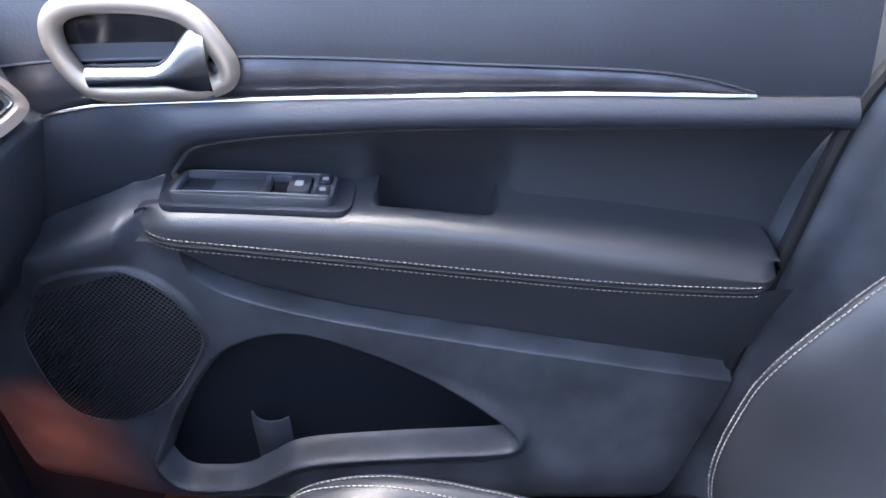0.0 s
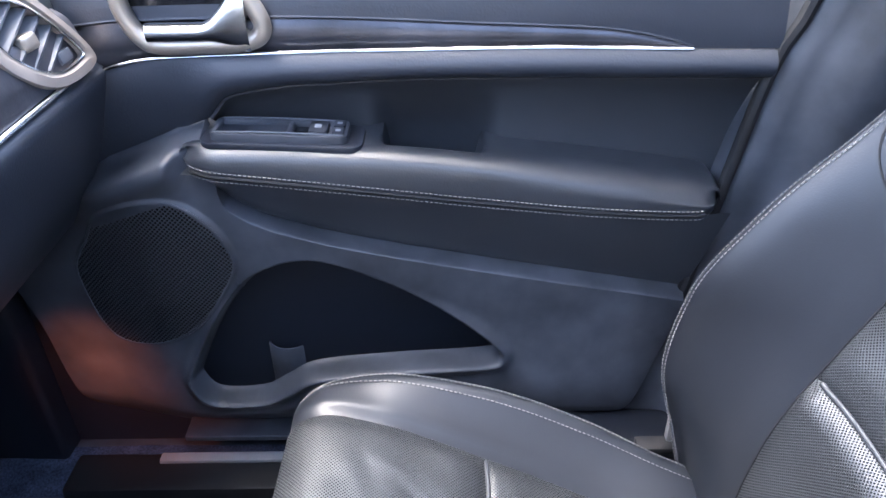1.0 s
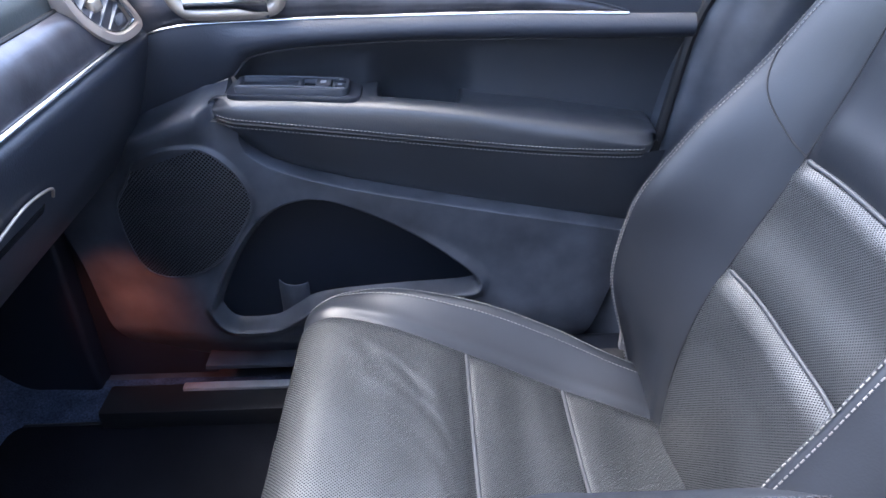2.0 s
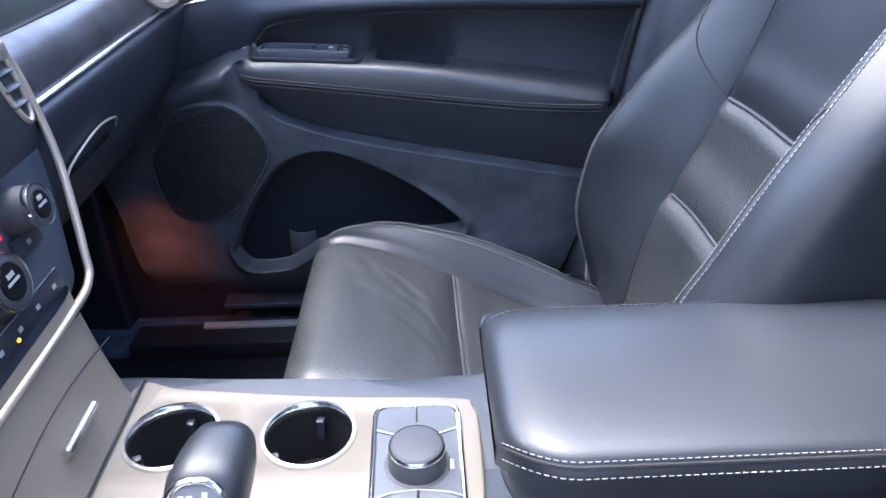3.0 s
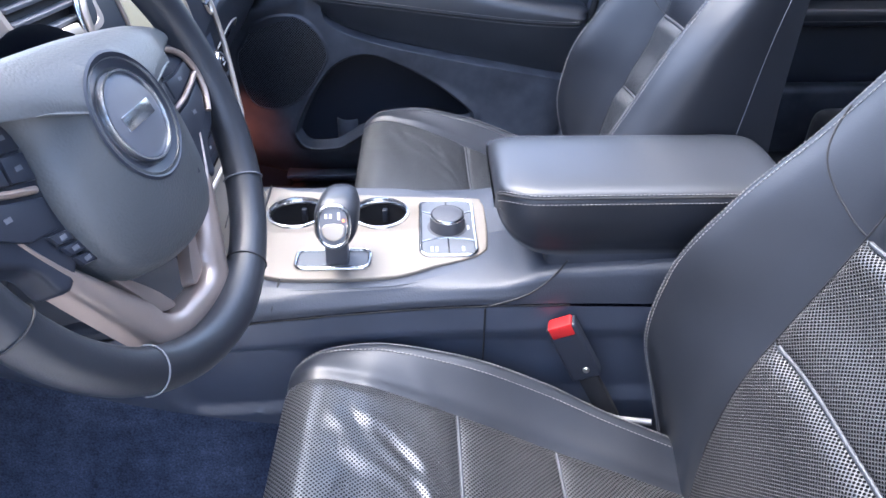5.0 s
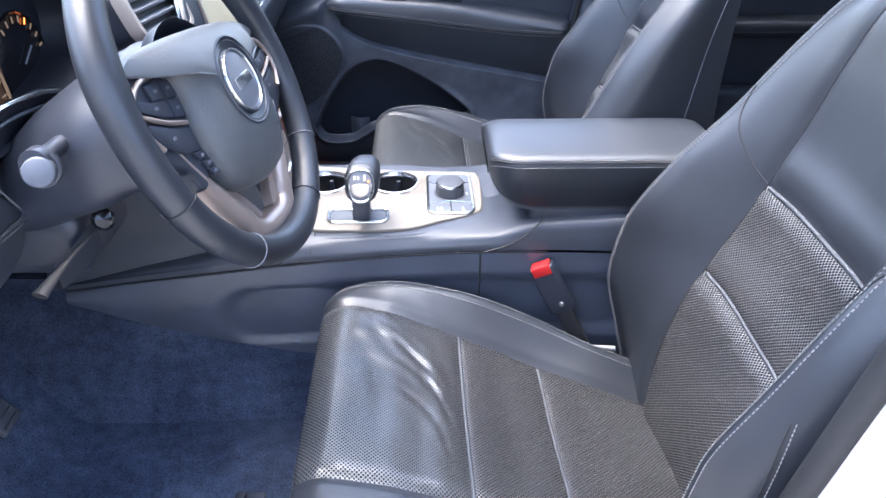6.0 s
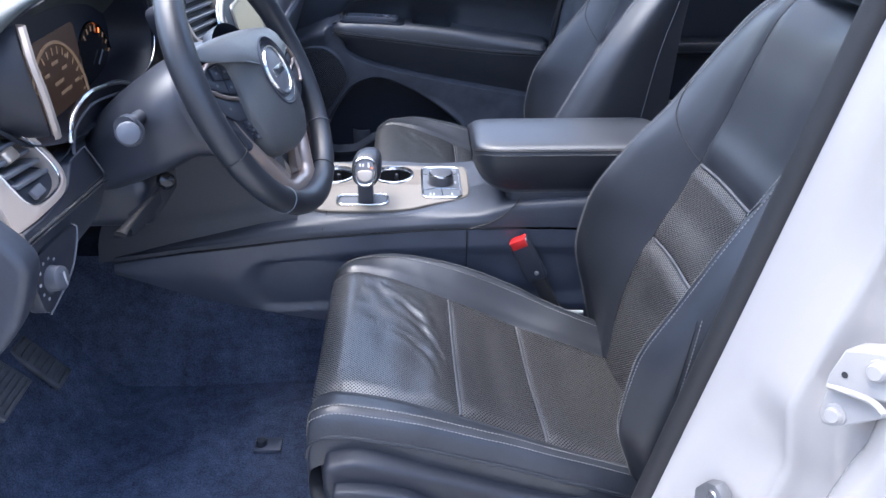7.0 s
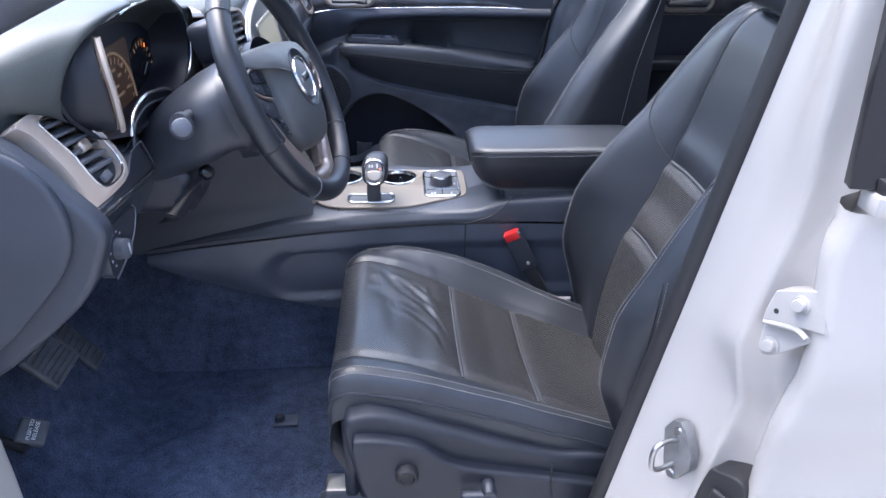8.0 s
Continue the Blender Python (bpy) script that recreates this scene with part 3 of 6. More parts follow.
ridge_z = curve([-0.325, -0.309, -0.287, -0.256, -0.173, -0.085, 0.036, 0.257, 0.32], [0.556, 0.531, 0.504, 0.482, 0.453, 0.432, 0.407, 0.365, 0.353])
edge_x = curve([0.05, 0.125, 0.31, 0.523, 0.671, 0.70, 1.0], [0.19, 0.213, 0.275, 0.31, 0.337, 0.352, 0.42])
POCKET = spline([(-0.371, 0.249), (-0.326, 0.334), (-0.271, 0.394), (-0.2, 0.415), (-0.123, 0.389), (-0.038, 0.341), (0.035, 0.285), (0.047, 0.262), (0.02, 0.254), (-0.093, 0.248), (-0.203, 0.238), (-0.246, 0.218), (-0.284, 0.199), (-0.347, 0.198), (-0.373, 0.224)], 5, True)
SPEAKER = spline([(-0.50, 0.40), (-0.474, 0.45), (-0.45, 0.487), (-0.405, 0.509), (-0.353, 0.506), (-0.314, 0.475), (-0.292, 0.426), (-0.306, 0.386), (-0.355, 0.321), (-0.422, 0.289), (-0.48, 0.305)], 6, True)


def band(zlo, zhi, prof, x0, x1, nx=120, ns=14):
    rows = []
    for x in np.linspace(x0, x1, nx):
        s = np.linspace(0, 1, ns)
        a, b = float(zlo(x)), float(zhi(x))
        rows.append([(min(x, float(edge_x(a + (b - a) * t)) + 0.006), float(prof(x, t)), a + (b - a) * t) for t in s])
    return loft(rows, flip=True)


def passenger_door():
    d = thing("car_door", (0.0, 0.82, 0.1), "black front passenger door panel with dark trim and leather armrest", "car door")
    up = lambda x: np.where(np.asarray(x) < 0.247, trim_z(x), chrome_z(x))
    part("upper_panel", band(up, lambda x: 0.83, lambda x, s: 0.744 + 0.045 * s ** 1.5, -0.62, 0.345, 140, 16), SOFT, d, "grained dark grey soft upper panel")
    part("brushed_trim", band(chrome_z, trim_z, lambda x, s: 0.748 - 0.006 * math.sin(math.pi * s), -0.62, 0.247, 120, 8), WOODT, d, "dark brushed trim strip")
    xs = np.linspace(-0.62, 0.247, 90)
    part("chrome_strip", sweep([(x, 0.7405, float(chrome_z(x))) for x in xs], 0.0027, 8), CHROME, d, "thin chrome strip")
    part("trim_edge", sweep([(x, 0.7445, float(trim_z(x))) for x in xs], 0.0016, 6), SOFT, d)
    # shoulder roll below the chrome strip
    fold = lambda x: np.maximum(0.535, 0.603 + 0.40 * (np.asarray(x) + 0.30))
    lo = lambda x: np.where(np.asarray(x) < -0.296, fold(x) - 0.004, low_z(x))
    hi = lambda x: chrome_z(x)
    def roll(x, s):
        front = 1 - float(step(-0.34, -0.26, x))
        base = 0.724 + 0.016 * s ** 3 + 0.030 * (1 - s) ** 4 * (1 - front) + front * 0.040 * (1 - s) ** 1.3
        return base
    part("shoulder_roll", band(lo, hi, roll, -0.62, 0.338, 150, 16), SOFT, d)
    # pale piping paints the highlight line along the shoulder
    part("shoulder_piping", sweep([(x, 0.752, float(low_z(x))) for x in np.linspace(-0.294, 0.336, 90)], 0.0022, 6), PIPING_SHEEN, d)
    part("door_insert", band(lambda x: arm_z(x) - 0.05, low_z, lambda x, s: 0.786 - 0.029 * s ** 4 + 0.026 * float(step(-0.120, -0.080, x) * step(0.050, 0.0, x) * step(0.95, 0.35, s)), -0.296, 0.336, 150, 18), DOORLIT, d, "smooth black leather insert")
    # armrest, with a pull cup sunk into its rear edge
    rows = []
    for x in np.linspace(-0.332, 0.306, 170):
        nose = math.sqrt(max(0.0, 1 - (1 - min(1, (x + 0.332) / 0.05)) ** 2)) * math.sqrt(max(0.0, 1 - (1 - min(1, (0.306 - x) / 0.03)) ** 2))
        zt, zs = float(arm_z(x)) + 0.004, float(stitch_z(x)) - 0.004
        zm, sq = (zt + zs) / 2, math.sqrt(nose)
        zt, zs = zm + (zt - zm) * sq, zm + (zs - zm) * sq
        yf = 0.701 + 0.045 * (1 - nose)
        cup = 0.085 * float(step(-0.098, -0.086, x) * step(0.024, 0.002, x))
        dish = 0.016 * float(step(0.0, 0.16, x))
        p = [(0.835, zt - cup), (0.79, zt - cup), (0.757, zt - cup * 0.98), (0.748, zt - cup * 0.55), (0.736, zt - dish * 0.12 - cup * 0.05), (0.724, zt - dish * 0.35), (yf + 0.011, zt - 0.0045 - dish * 0.4), (yf + 0.0025, zt - 0.0125 - dish * 0.5), (yf, zt * 0.4 + zs * 0.6), (yf + 0.001, zs + 0.004), (yf + 0.008, zs - 0.002), (0.75, zs - 0.004)]
        rows.append(spline([(x, y, z) for y, z in p], 3))
    part("armrest", loft(rows, caps=True), DOORLIT, d, "black leather armrest with a pull cup", sharp=75)
    st = lambda dz: [(x, 0.7005 + 0.045 * (1 - math.sqrt(max(0.0, 1 - (1 - min(1, (x + 0.332) / 0.05)) ** 2))) + 0.02 * step(0.275, 0.303, x), float(stitch_z(x)) + dz) for x in np.linspace(-0.318, 0.296, 120)]
    part("stitching", stitches(st(0.006), lift=(0, -0.001, 0)), STITCH, d)
    part("stitching", stitches(st(-0.006), lift=(0, 0.001, 0)), STITCH, d)
    part("seam", sweep(st(0.0), 0.002, 6), RUBBER, d)
    # leather apron under the armrest, then the hard lower panel
    part("door_apron", band(lambda x: ridge_z(x) - 0.006, lambda x: stitch_z(x), lambda x, s: 0.7535 - 0.0515 * s ** 0.8, -0.325, 0.312, 120, 14), DOORLIT, d, "smooth black leather apron")
    xs, ns = np.linspace(-0.62, 0.315, 400), 260
    G = []
    for x in xs:
        zt = float(fold(x)) + (float(ridge_z(x)) - float(fold(x))) * float(step(-0.306, -0.292, x))
        zc = min(0.5, zt - 0.02)
        G.append([(x, 0.73, z) for z in np.concatenate((np.linspace(0.055, zc, ns - 40), np.linspace(zc, zt, 41)[1:]))])
    G = np.array(G)
    px, pz = G[:, :, 0], G[:, :, 2]
    sp, ss = signed(px, pz, POCKET), signed(px, pz, SPEAKER)
    top = pz.max(axis=1, keepdims=True)
    sd = np.maximum(sp, -0.007)
    y = 0.727 + 0.03 * step(0.013, 0.0, top - pz) * (px > -0.30) + 0.040 * step(0.022, 0.0, top - pz) * (px <= -0.30)
    y = y + 0.05 * step(-0.36, -0.62, px) * step(0.62, 0.5, pz) * 0.6
    y = y - 0.020 * np.exp(-((pz - 0.20) / 0.07) ** 2) * step(-0.55, -0.35, px) * step(0.30, 0.2, px)
    y = y + 0.055 * step(0.18, 0.06, pz)
    y = y - 0.010 * np.exp(-((np.abs(sd - 0.004) / 0.010) ** 2)) * step(0.38, 0.28, pz)
    y = y + 0.026 * step(0.004, -0.007, sd)
    y = y - 0.006 * step(0.006, -0.002, ss)
    y = y - 0.022 * np.exp(-(((top - pz) - 0.03) / 0.03) ** 2) * step(-0.325, -0.35, px) * step(-0.52, -0.42, px)
    G[:, :, 1] = y
    front_x = curve([0.05, 0.091, 0.187, 0.293, 0.45, 0.6], [-0.456, -0.533, -0.574, -0.588, -0.62, -0.62])
    G[:, :, 0] = np.maximum(np.minimum(px, edge_x(pz) + 0.006), front_x(pz))
    low = loft(G, flip=True)
    bm = bmesh.new()
    bm.from_mesh(low)
    bm.verts.ensure_lookup_table()
    sv = sp.ravel()
    gx = np.gradient(sp, axis=0) / np.maximum(np.gradient(px, axis=0), 1e-6)
    gz = np.gradient(sp, axis=1) / np.maximum(np.gradient(pz, axis=1), 1e-6)
    ln = np.hypot(gx, gz) + 1e-9
    mv = np.where((sp < -0.007) & (sp > -0.014), -0.007 - sp, 0.0)
    ox, oz = (gx / ln * mv).ravel(), (gz / ln * mv).ravel()
    for v in bm.verts:
        v.co.x += ox[v.index]
        v.co.z += oz[v.index]
    bmesh.ops.delete(bm, geom=[f for f in bm.faces if all(sv[v.index] < -0.007 for v in f.verts)], context="FACES")
    part("lower_panel", bm, HARD, d, "scuffed hard black plastic lower panel")
    # blacker plastic than the panel: the pocket's shade is put into its colour
    part("pocket_back", loft([[(x, 0.812 - 0.02 * step(0.0, 0.08, x), z) for z in np.linspace(0.10, 0.46, 12)] for x in np.linspace(-0.42, 0.11, 20)], flip=True), SMOOTHP, d, "smooth pocket wall, blacker than the panel to stand for shade")
    inner = [q for q in np.array(SPEAKER)]
    cx, cz = np.mean(inner, axis=0)
    disc = []
    for r in np.linspace(0.02, 1.0, 24):
        ring = np.array([(cx + (a - cx) * r, cz + (b - cz) * r) for a, b in inner])
        yy = 0.7185 + 0.05 * step(-0.36, -0.62, ring[:, 0]) * 0.6 - 0.004 * (1 - r * r)
        disc.append([(a, c, b) for (a, b), c in zip(ring, yy)])
    g = loft(disc, wrap=True, flip=True)
    co = np.zeros(len(g.vertices) * 3)
    g.vertices.foreach_get("co", co)
    idx = np.zeros(len(g.loops), int)
    g.loops.foreach_get("vertex_index", idx)
    g.uv_layers[0].data.foreach_set("uv", co.reshape(-1, 3)[idx][:, [0, 2]].ravel())
    part("speaker_grille", g, GRILLE, d, "black perforated speaker grille")
    part("speaker_rim", sweep([(a, 0.7195 + 0.03 * float(step(-0.36, -0.62, a)), b) for a, b in SPEAKER], 0.0022, 6, up=(0, 1, 0), closed=True), HARD, d)
    # bottle holder in the map pocket
    bh = loft([[(-0.258 + r * math.cos(a), 0.806 + r * math.sin(a), z) for r, z in ((0.034, 0.11), (0.034, 0.230), (0.0325, 0.233), (0.031, 0.233), (0.030, 0.230), (0.030, 0.11))] for a in np.linspace(radians(205), radians(312), 22)])
    part("bottle_holder", bh, HARD, d, "black bottle holder in the pocket")
    part("pocket_floor", box((-0.42, 0.725, 0.095), (0.11, 0.83, 0.105), 0.002), HARD, d)
    # inner handle: satin ring, dark cup, chrome lever
    ring = spline([(-0.362, 0.735), (-0.356, 0.758), (-0.330, 0.768), (-0.28, 0.768), (-0.243, 0.758), (-0.222, 0.730), (-0.216, 0.708), (-0.232, 0.695), (-0.28, 0.692), (-0.330, 0.692), (-0.350, 0.705)], 6, True)
    part("handle_bezel", sweep([(a, 0.738, b) for a, b in ring], 0.0098, 12, up=(0, 1, 0), closed=True), SATIN, d, "satin champagne handle surround")
    part("handle_cup", slab([(a, b) for a, b in ring], 1, 0.746, 0.80, 0.004), GLOSS, d, "dark handle recess")
    lev = []
    for t in np.linspace(0, 1, 26):
        x = -0.338 + 0.108 * t
        h = 0.011 + 0.022 * float(step(0.55, 0.95, t))
        zc = 0.706 + 0.012 * float(step(0.5, 1, t))
        lev.append([(x, 0.735 - 0.010 * math.sin(a) , zc + h * math.cos(a)) for a in np.linspace(0, 2 * np.pi, 14, endpoint=False)])
    part("handle_lever", loft(lev, wrap=True, caps=True), CHROME, d, "polished chrome lever")
    # window switch pod on the armrest
    def pod(x0, x1, y0, y1, z, lift, r, name, material, label=""):
        bm = slab(rounded(x0, x1, y0, y1, r), 2, 0.0, lift, min(0.0016, lift * 0.4), 2)
        for v in bm.verts:
            v.co.z += float(arm_z(v.co.x)) + 0.0045 + z
        return part(name, bm, material, d, label)
    pod(-0.303, -0.118, 0.712, 0.779, -0.004, 0.007, 0.016, "switch_bezel", SMOOTHP, "black switch bezel")
    surround = pod(-0.291, -0.135, 0.719, 0.770, 0.001, 0.011, 0.010, "switch_surround", HARD)
    wells = bmesh.new()
    for x0, x1, y0, y1 in ((-0.284, -0.205, 0.725, 0.764), (-0.199, -0.157, 0.727, 0.762)):
        z = float(arm_z((x0 + x1) / 2)) + 0.0045
        bmesh.ops.create_cube(wells, size=1, matrix=Matrix.Translation(((x0 + x1) / 2, (y0 + y1) / 2, z + 0.012)) @ Matrix.Diagonal((x1 - x0, y1 - y0, 0.016, 1)))
    carve([surround], part("cutter", wells, RUBBER, d))
    pod(-0.286, -0.203, 0.723, 0.766, 0.0032, 0.0008, 0.003, "tray_floor", SMOOTHP, "open coin tray")
    pod(-0.201, -0.155, 0.725, 0.764, 0.0032, 0.0008, 0.003, "switch_well", GLOSS)
    rim = lambda x, y: (x, y, float(arm_z(x)) + 0.0167)
    part("tray_edge", sweep([rim(x, 0.7245) for x in np.linspace(-0.287, -0.140, 12)], 0.0009, 6), GREY, d)
    part("tray_edge", sweep([rim(x, 0.7655) for x in np.linspace(-0.284, -0.150, 12)], 0.0009, 6), GREY, d)
    pod(-0.180, -0.159, 0.729, 0.760, 0.004, 0.0095, 0.004, "window_switch", KNOB, "grey window switch")
    pod(-0.153, -0.139, 0.725, 0.743, 0.0115, 0.0025, 0.003, "lock_button", SMOOTHP)
    pod(-0.153, -0.139, 0.746, 0.764, 0.0115, 0.0025, 0.003, "lock_button", SMOOTHP)
    pod(-0.174, -0.166, 0.739, 0.750, 0.0136, 0.0004, 0.002, "switch_mark", MARK)
    pod(-0.149, -0.143, 0.731, 0.737, 0.0141, 0.0003, 0.001, "switch_mark", MARK)
    pod(-0.149, -0.143, 0.752, 0.758, 0.0141, 0.0003, 0.001, "switch_mark", MARK)
    # door shell behind
    part("door_shell", box((-0.63, 0.83, 0.0), (0.40, 0.90, 0.83), 0.01), PAINT, d, "white painted outer shell")
    return d


passenger_door()


# ---- centre console ----
def centre_console():
    c = thing("centre_console", (-0.1, 0.0, 0.1), "black centre console with champagne top plate and cup holders", "console")
    # lower flanks, one each side, bulging slightly
    top_z = curve([-0.69, -0.49, -0.28, 0.0, 0.1, 0.25, 0.5], [0.326, 0.352, 0.369, 0.374, 0.374, 0.37, 0.36])
    bot_z = curve([-0.69, -0.672, -0.593, -0.469, -0.29, 0.0, 0.5], [0.30, 0.293, 0.262, 0.222, 0.172, 0.12, 0.10])
    for sgn in (-1, 1):
        rows = []
        for x in np.linspace(-0.69, 0.5, 130):
            a, b = float(bot_z(x)), float(top_z(x)) - 0.002
            row = []
            for s in np.linspace(0, 1, 24):
                z = a + (b - a) * s
                w = 0.175 - 0.03 * step(-0.5, 0.02, x) + 0.012 * math.sin(math.pi * min(1, s * 1.0)) * 0.6
                # long sunk lozenge in the flank
                dz = (z - 0.265) / 0.062
                loz = step(1.0, 0.82, abs(dz)) * step(-0.46 + 0.045 * dz * dz, -0.41 + 0.045 * dz * dz, x)
                row.append((x, sgn * (w - 0.010 * float(loz)), z))
            rows.append(row)
        part("lower_flank", loft(rows, flip=sgn < 0), FLANK, c, "hard black plastic flank with a long sunken panel")
    # upper shoulder between flank and plate
    out = lambda x: 0.1735 - 0.03 * step(-0.5, 0.02, x)
    crest = curve([-0.69, -0.5, -0.34, -0.1, 0.02, 0.1, 0.5], [0.34, 0.375, 0.398, 0.400, 0.404, 0.424, 0.438])
    inn = curve([-0.69, -0.335, -0.293, -0.237, -0.124, -0.037, 0.01, 0.06, 0.5], [0.09, 0.085, 0.112, 0.122, 0.118, 0.088, 0.066, 0.062, 0.062])
    for sgn in (-1, 1):
        rows = []
        for x in np.linspace(-0.69, 0.5, 130):
            o, i = float(out(x)), min(float(inn(x)), float(out(x)) - 0.01)
            zt, zs = float(crest(x)), float(top_z(x))
            p = [(o, zs + 0.002), (o - 0.001, zs + 0.010), (o - 0.004, zs * 0.45 + zt * 0.55), (o - 0.012, zt - 0.004), (i + (o - i) * 0.45, zt + 0.001), (i, zt + 0.002), (0.0, zt - 0.004)]
            q = spline([(0, a, b) for a, b in p], 4)
            rows.append([(x, sgn * v[1], v[2]) for v in q])
        part("upper_shoulder", loft(rows, flip=sgn < 0), SOFT, c, "soft black shoulder")
        part("flank_seam", sweep([(x, sgn * (float(out(x)) + 0.0012), float(top_z(x))) for x in np.linspace(-0.69, 0.12, 50)], 0.0009, 6), RUBBER, c)
    part("panel_gap", sweep(spline([(-0.275, -0.108, 0.4065), (-0.277, -0.130, 0.400), (-0.281, -0.155, 0.388), (-0.284, -0.1615, 0.37)], 6), 0.0014, 6, up=(1, 0, 0)), RUBBER, c)
    part("panel_gap", sweep(spline([(0.003, -0.1445, 0.372), (0.055, -0.142, 0.388), (0.09, -0.137, 0.412), (0.112, -0.132, 0.44)], 6), 0.0014, 6, up=(0, 1, 0)), RUBBER, c)
    part("panel_gap", sweep([(0.003, -0.1485, 0.372), (0.003, -0.151, 0.30), (0.003, -0.149, 0.2)], 0.0014, 6, up=(1, 0, 0)), RUBBER, c)
    # champagne plate with real openings for the two cup holders
    edge = spline([(-0.333, 0.122), (-0.337, -0.03), (-0.334, -0.075), (-0.300, -0.110), (-0.237, -0.121), (-0.124, -0.117), (-0.06, -0.092), (-0.015, -0.076), (0.006, -0.062), (0.014, -0.04), (0.017, 0.05), (0.013, 0.077), (-0.004, 0.090), (-0.14, 0.100), (-0.276, 0.118)], 6, True)
    bm = slab(edge, 2, 0.398, 0.4075, 0.003, 3)
    plate = part("top_plate", bm, PLATE, c, "brushed champagne plate")
    cups = ((-0.274, 0.050, 0.0425), (-0.145, 0.046, 0.0425))
    hole = bmesh.new()
    for x, y, r in cups:
        bmesh.ops.create_cone(hole, cap_ends=True, segments=40, radius1=r, radius2=r, depth=0.08, matrix=Matrix.Translation((x, y, 0.40)))
    carve((plate, *[o for o in c.children if o.name.startswith("upper_shoulder")]), part("cutter", hole, RUBBER, c))
    for x, y, r in cups:
        part("cup_ring", lathe([(r + 0.003, 0.0), (r + 0.002, 0.003), (r - 0.001, 0.0035), (r - 0.003, 0.001), (r - 0.004, -0.006)], pose(x, y, 0.4075), 40), CHROME, c, "bright chrome ring")
        part("cup_well", lathe([(r - 0.001, 0.0), (r - 0.003, -0.05), (r - 0.005, -0.068), (0.0, -0.07)], pose(x, y, 0.406), 36), RUBBER, c, "black rubber cup holder")
        for a in (80, 200, 320):
            part("cup_clip", box((r - 0.012, -0.004, -0.035), (r - 0.003, 0.004, -0.012), 0.002, 2, pose(x, y, 0.406, 0, 0, a)), SMOOTHP, c)
    # gear selector: gate, boot blade, grip
    gx, gy = -0.205, -0.078
    part("gate_frame", sweep([(a, b, 0.409) for a, b in rounded(gx - 0.052, gx + 0.05, gy - 0.022, gy + 0.022, 0.012)], 0.0035, 8, closed=True), CHROME, c, "satin chrome gate frame")
    part("gate_panel", slab(rounded(gx - 0.05, gx + 0.048, gy - 0.02, gy + 0.02, 0.011), 2, 0.405, 0.4085, 0.001), DIALGREY, c)
    part("selector_blade", box((gx - 0.010, gy - 0.014, 0.405), (gx + 0.021, gy + 0.016, 0.478), 0.005, 3, Matrix.Identity(4), lambda v: setattr(v, "y", v.y + (v.z - 0.405) * 0.15)), SOFT, c, "black selector boot")
    thing_grip(c, gx, gy)
    # drive-mode dial on the rear of the plate
    dx, dy = -0.043, 0.002
    part("dial_frame", sweep([(a, b, 0.4085) for a, b in rounded(-0.083, -0.003, -0.072, 0.078, 0.014)], 0.0030, 8, closed=True), CHROME, c, "chrome dial frame")
    part("dial_panel", slab(rounded(-0.082, -0.004, -0.071, 0.077, 0.013), 2, 0.404, 0.409, 0.001), DIALGREY, c, "grey dial panel")
    part("dial", lathe([(0.0, 0.024), (0.020, 0.024), (0.0235, 0.0225), (0.0245, 0.020), (0.0245, 0.019), (0.0255, 0.017), (0.0265, 0.0), (0.030, -0.001)], pose(dx, dy, 0.410), 36), KNOB, c, "black rubberised dial")
    part("dial_ring", lathe([(0.0238, 0.0225), (0.0252, 0.0212), (0.0254, 0.0185), (0.0246, 0.018)], pose(dx, dy, 0.4103), 36), CHROME, c)
    for y in (-0.038, 0.045):
        arc = [(dx + 0.0385 * u, y + (0.010 if y > 0 else -0.010) * (1 - u * u) * -1, 0.4095) for u in np.linspace(-1, 1, 15)]
        part("dial_divider", sweep(arc, 0.0012, 6), CHROME, c)
    part("dial_divider", sweep([(dx, -0.03, 0.4095), (dx, -0.070, 0.4095)], 0.0012, 6, up=(1, 0, 0)), CHROME, c)
    part("dial_divider", sweep([(dx, 0.054, 0.4095), (dx, 0.076, 0.4095)], 0.0012, 6, up=(1, 0, 0)), CHROME, c)
    for x, y in ((-0.067, -0.056), (-0.06, -0.056), (-0.022, -0.056), (-0.012, 0.0)):
        part("dial_mark", box((x - 0.002, y - 0.006, 0.4088), (x + 0.002, y + 0.006, 0.4094), 0.0004, 1), MARK, c)
    # leather lid / armrest
    thing_lid(c)
    part("lid_base", box((0.085, -0.118, 0.36), (0.40, 0.105, 0.449), 0.02, 4), SOFT, c)
    return c


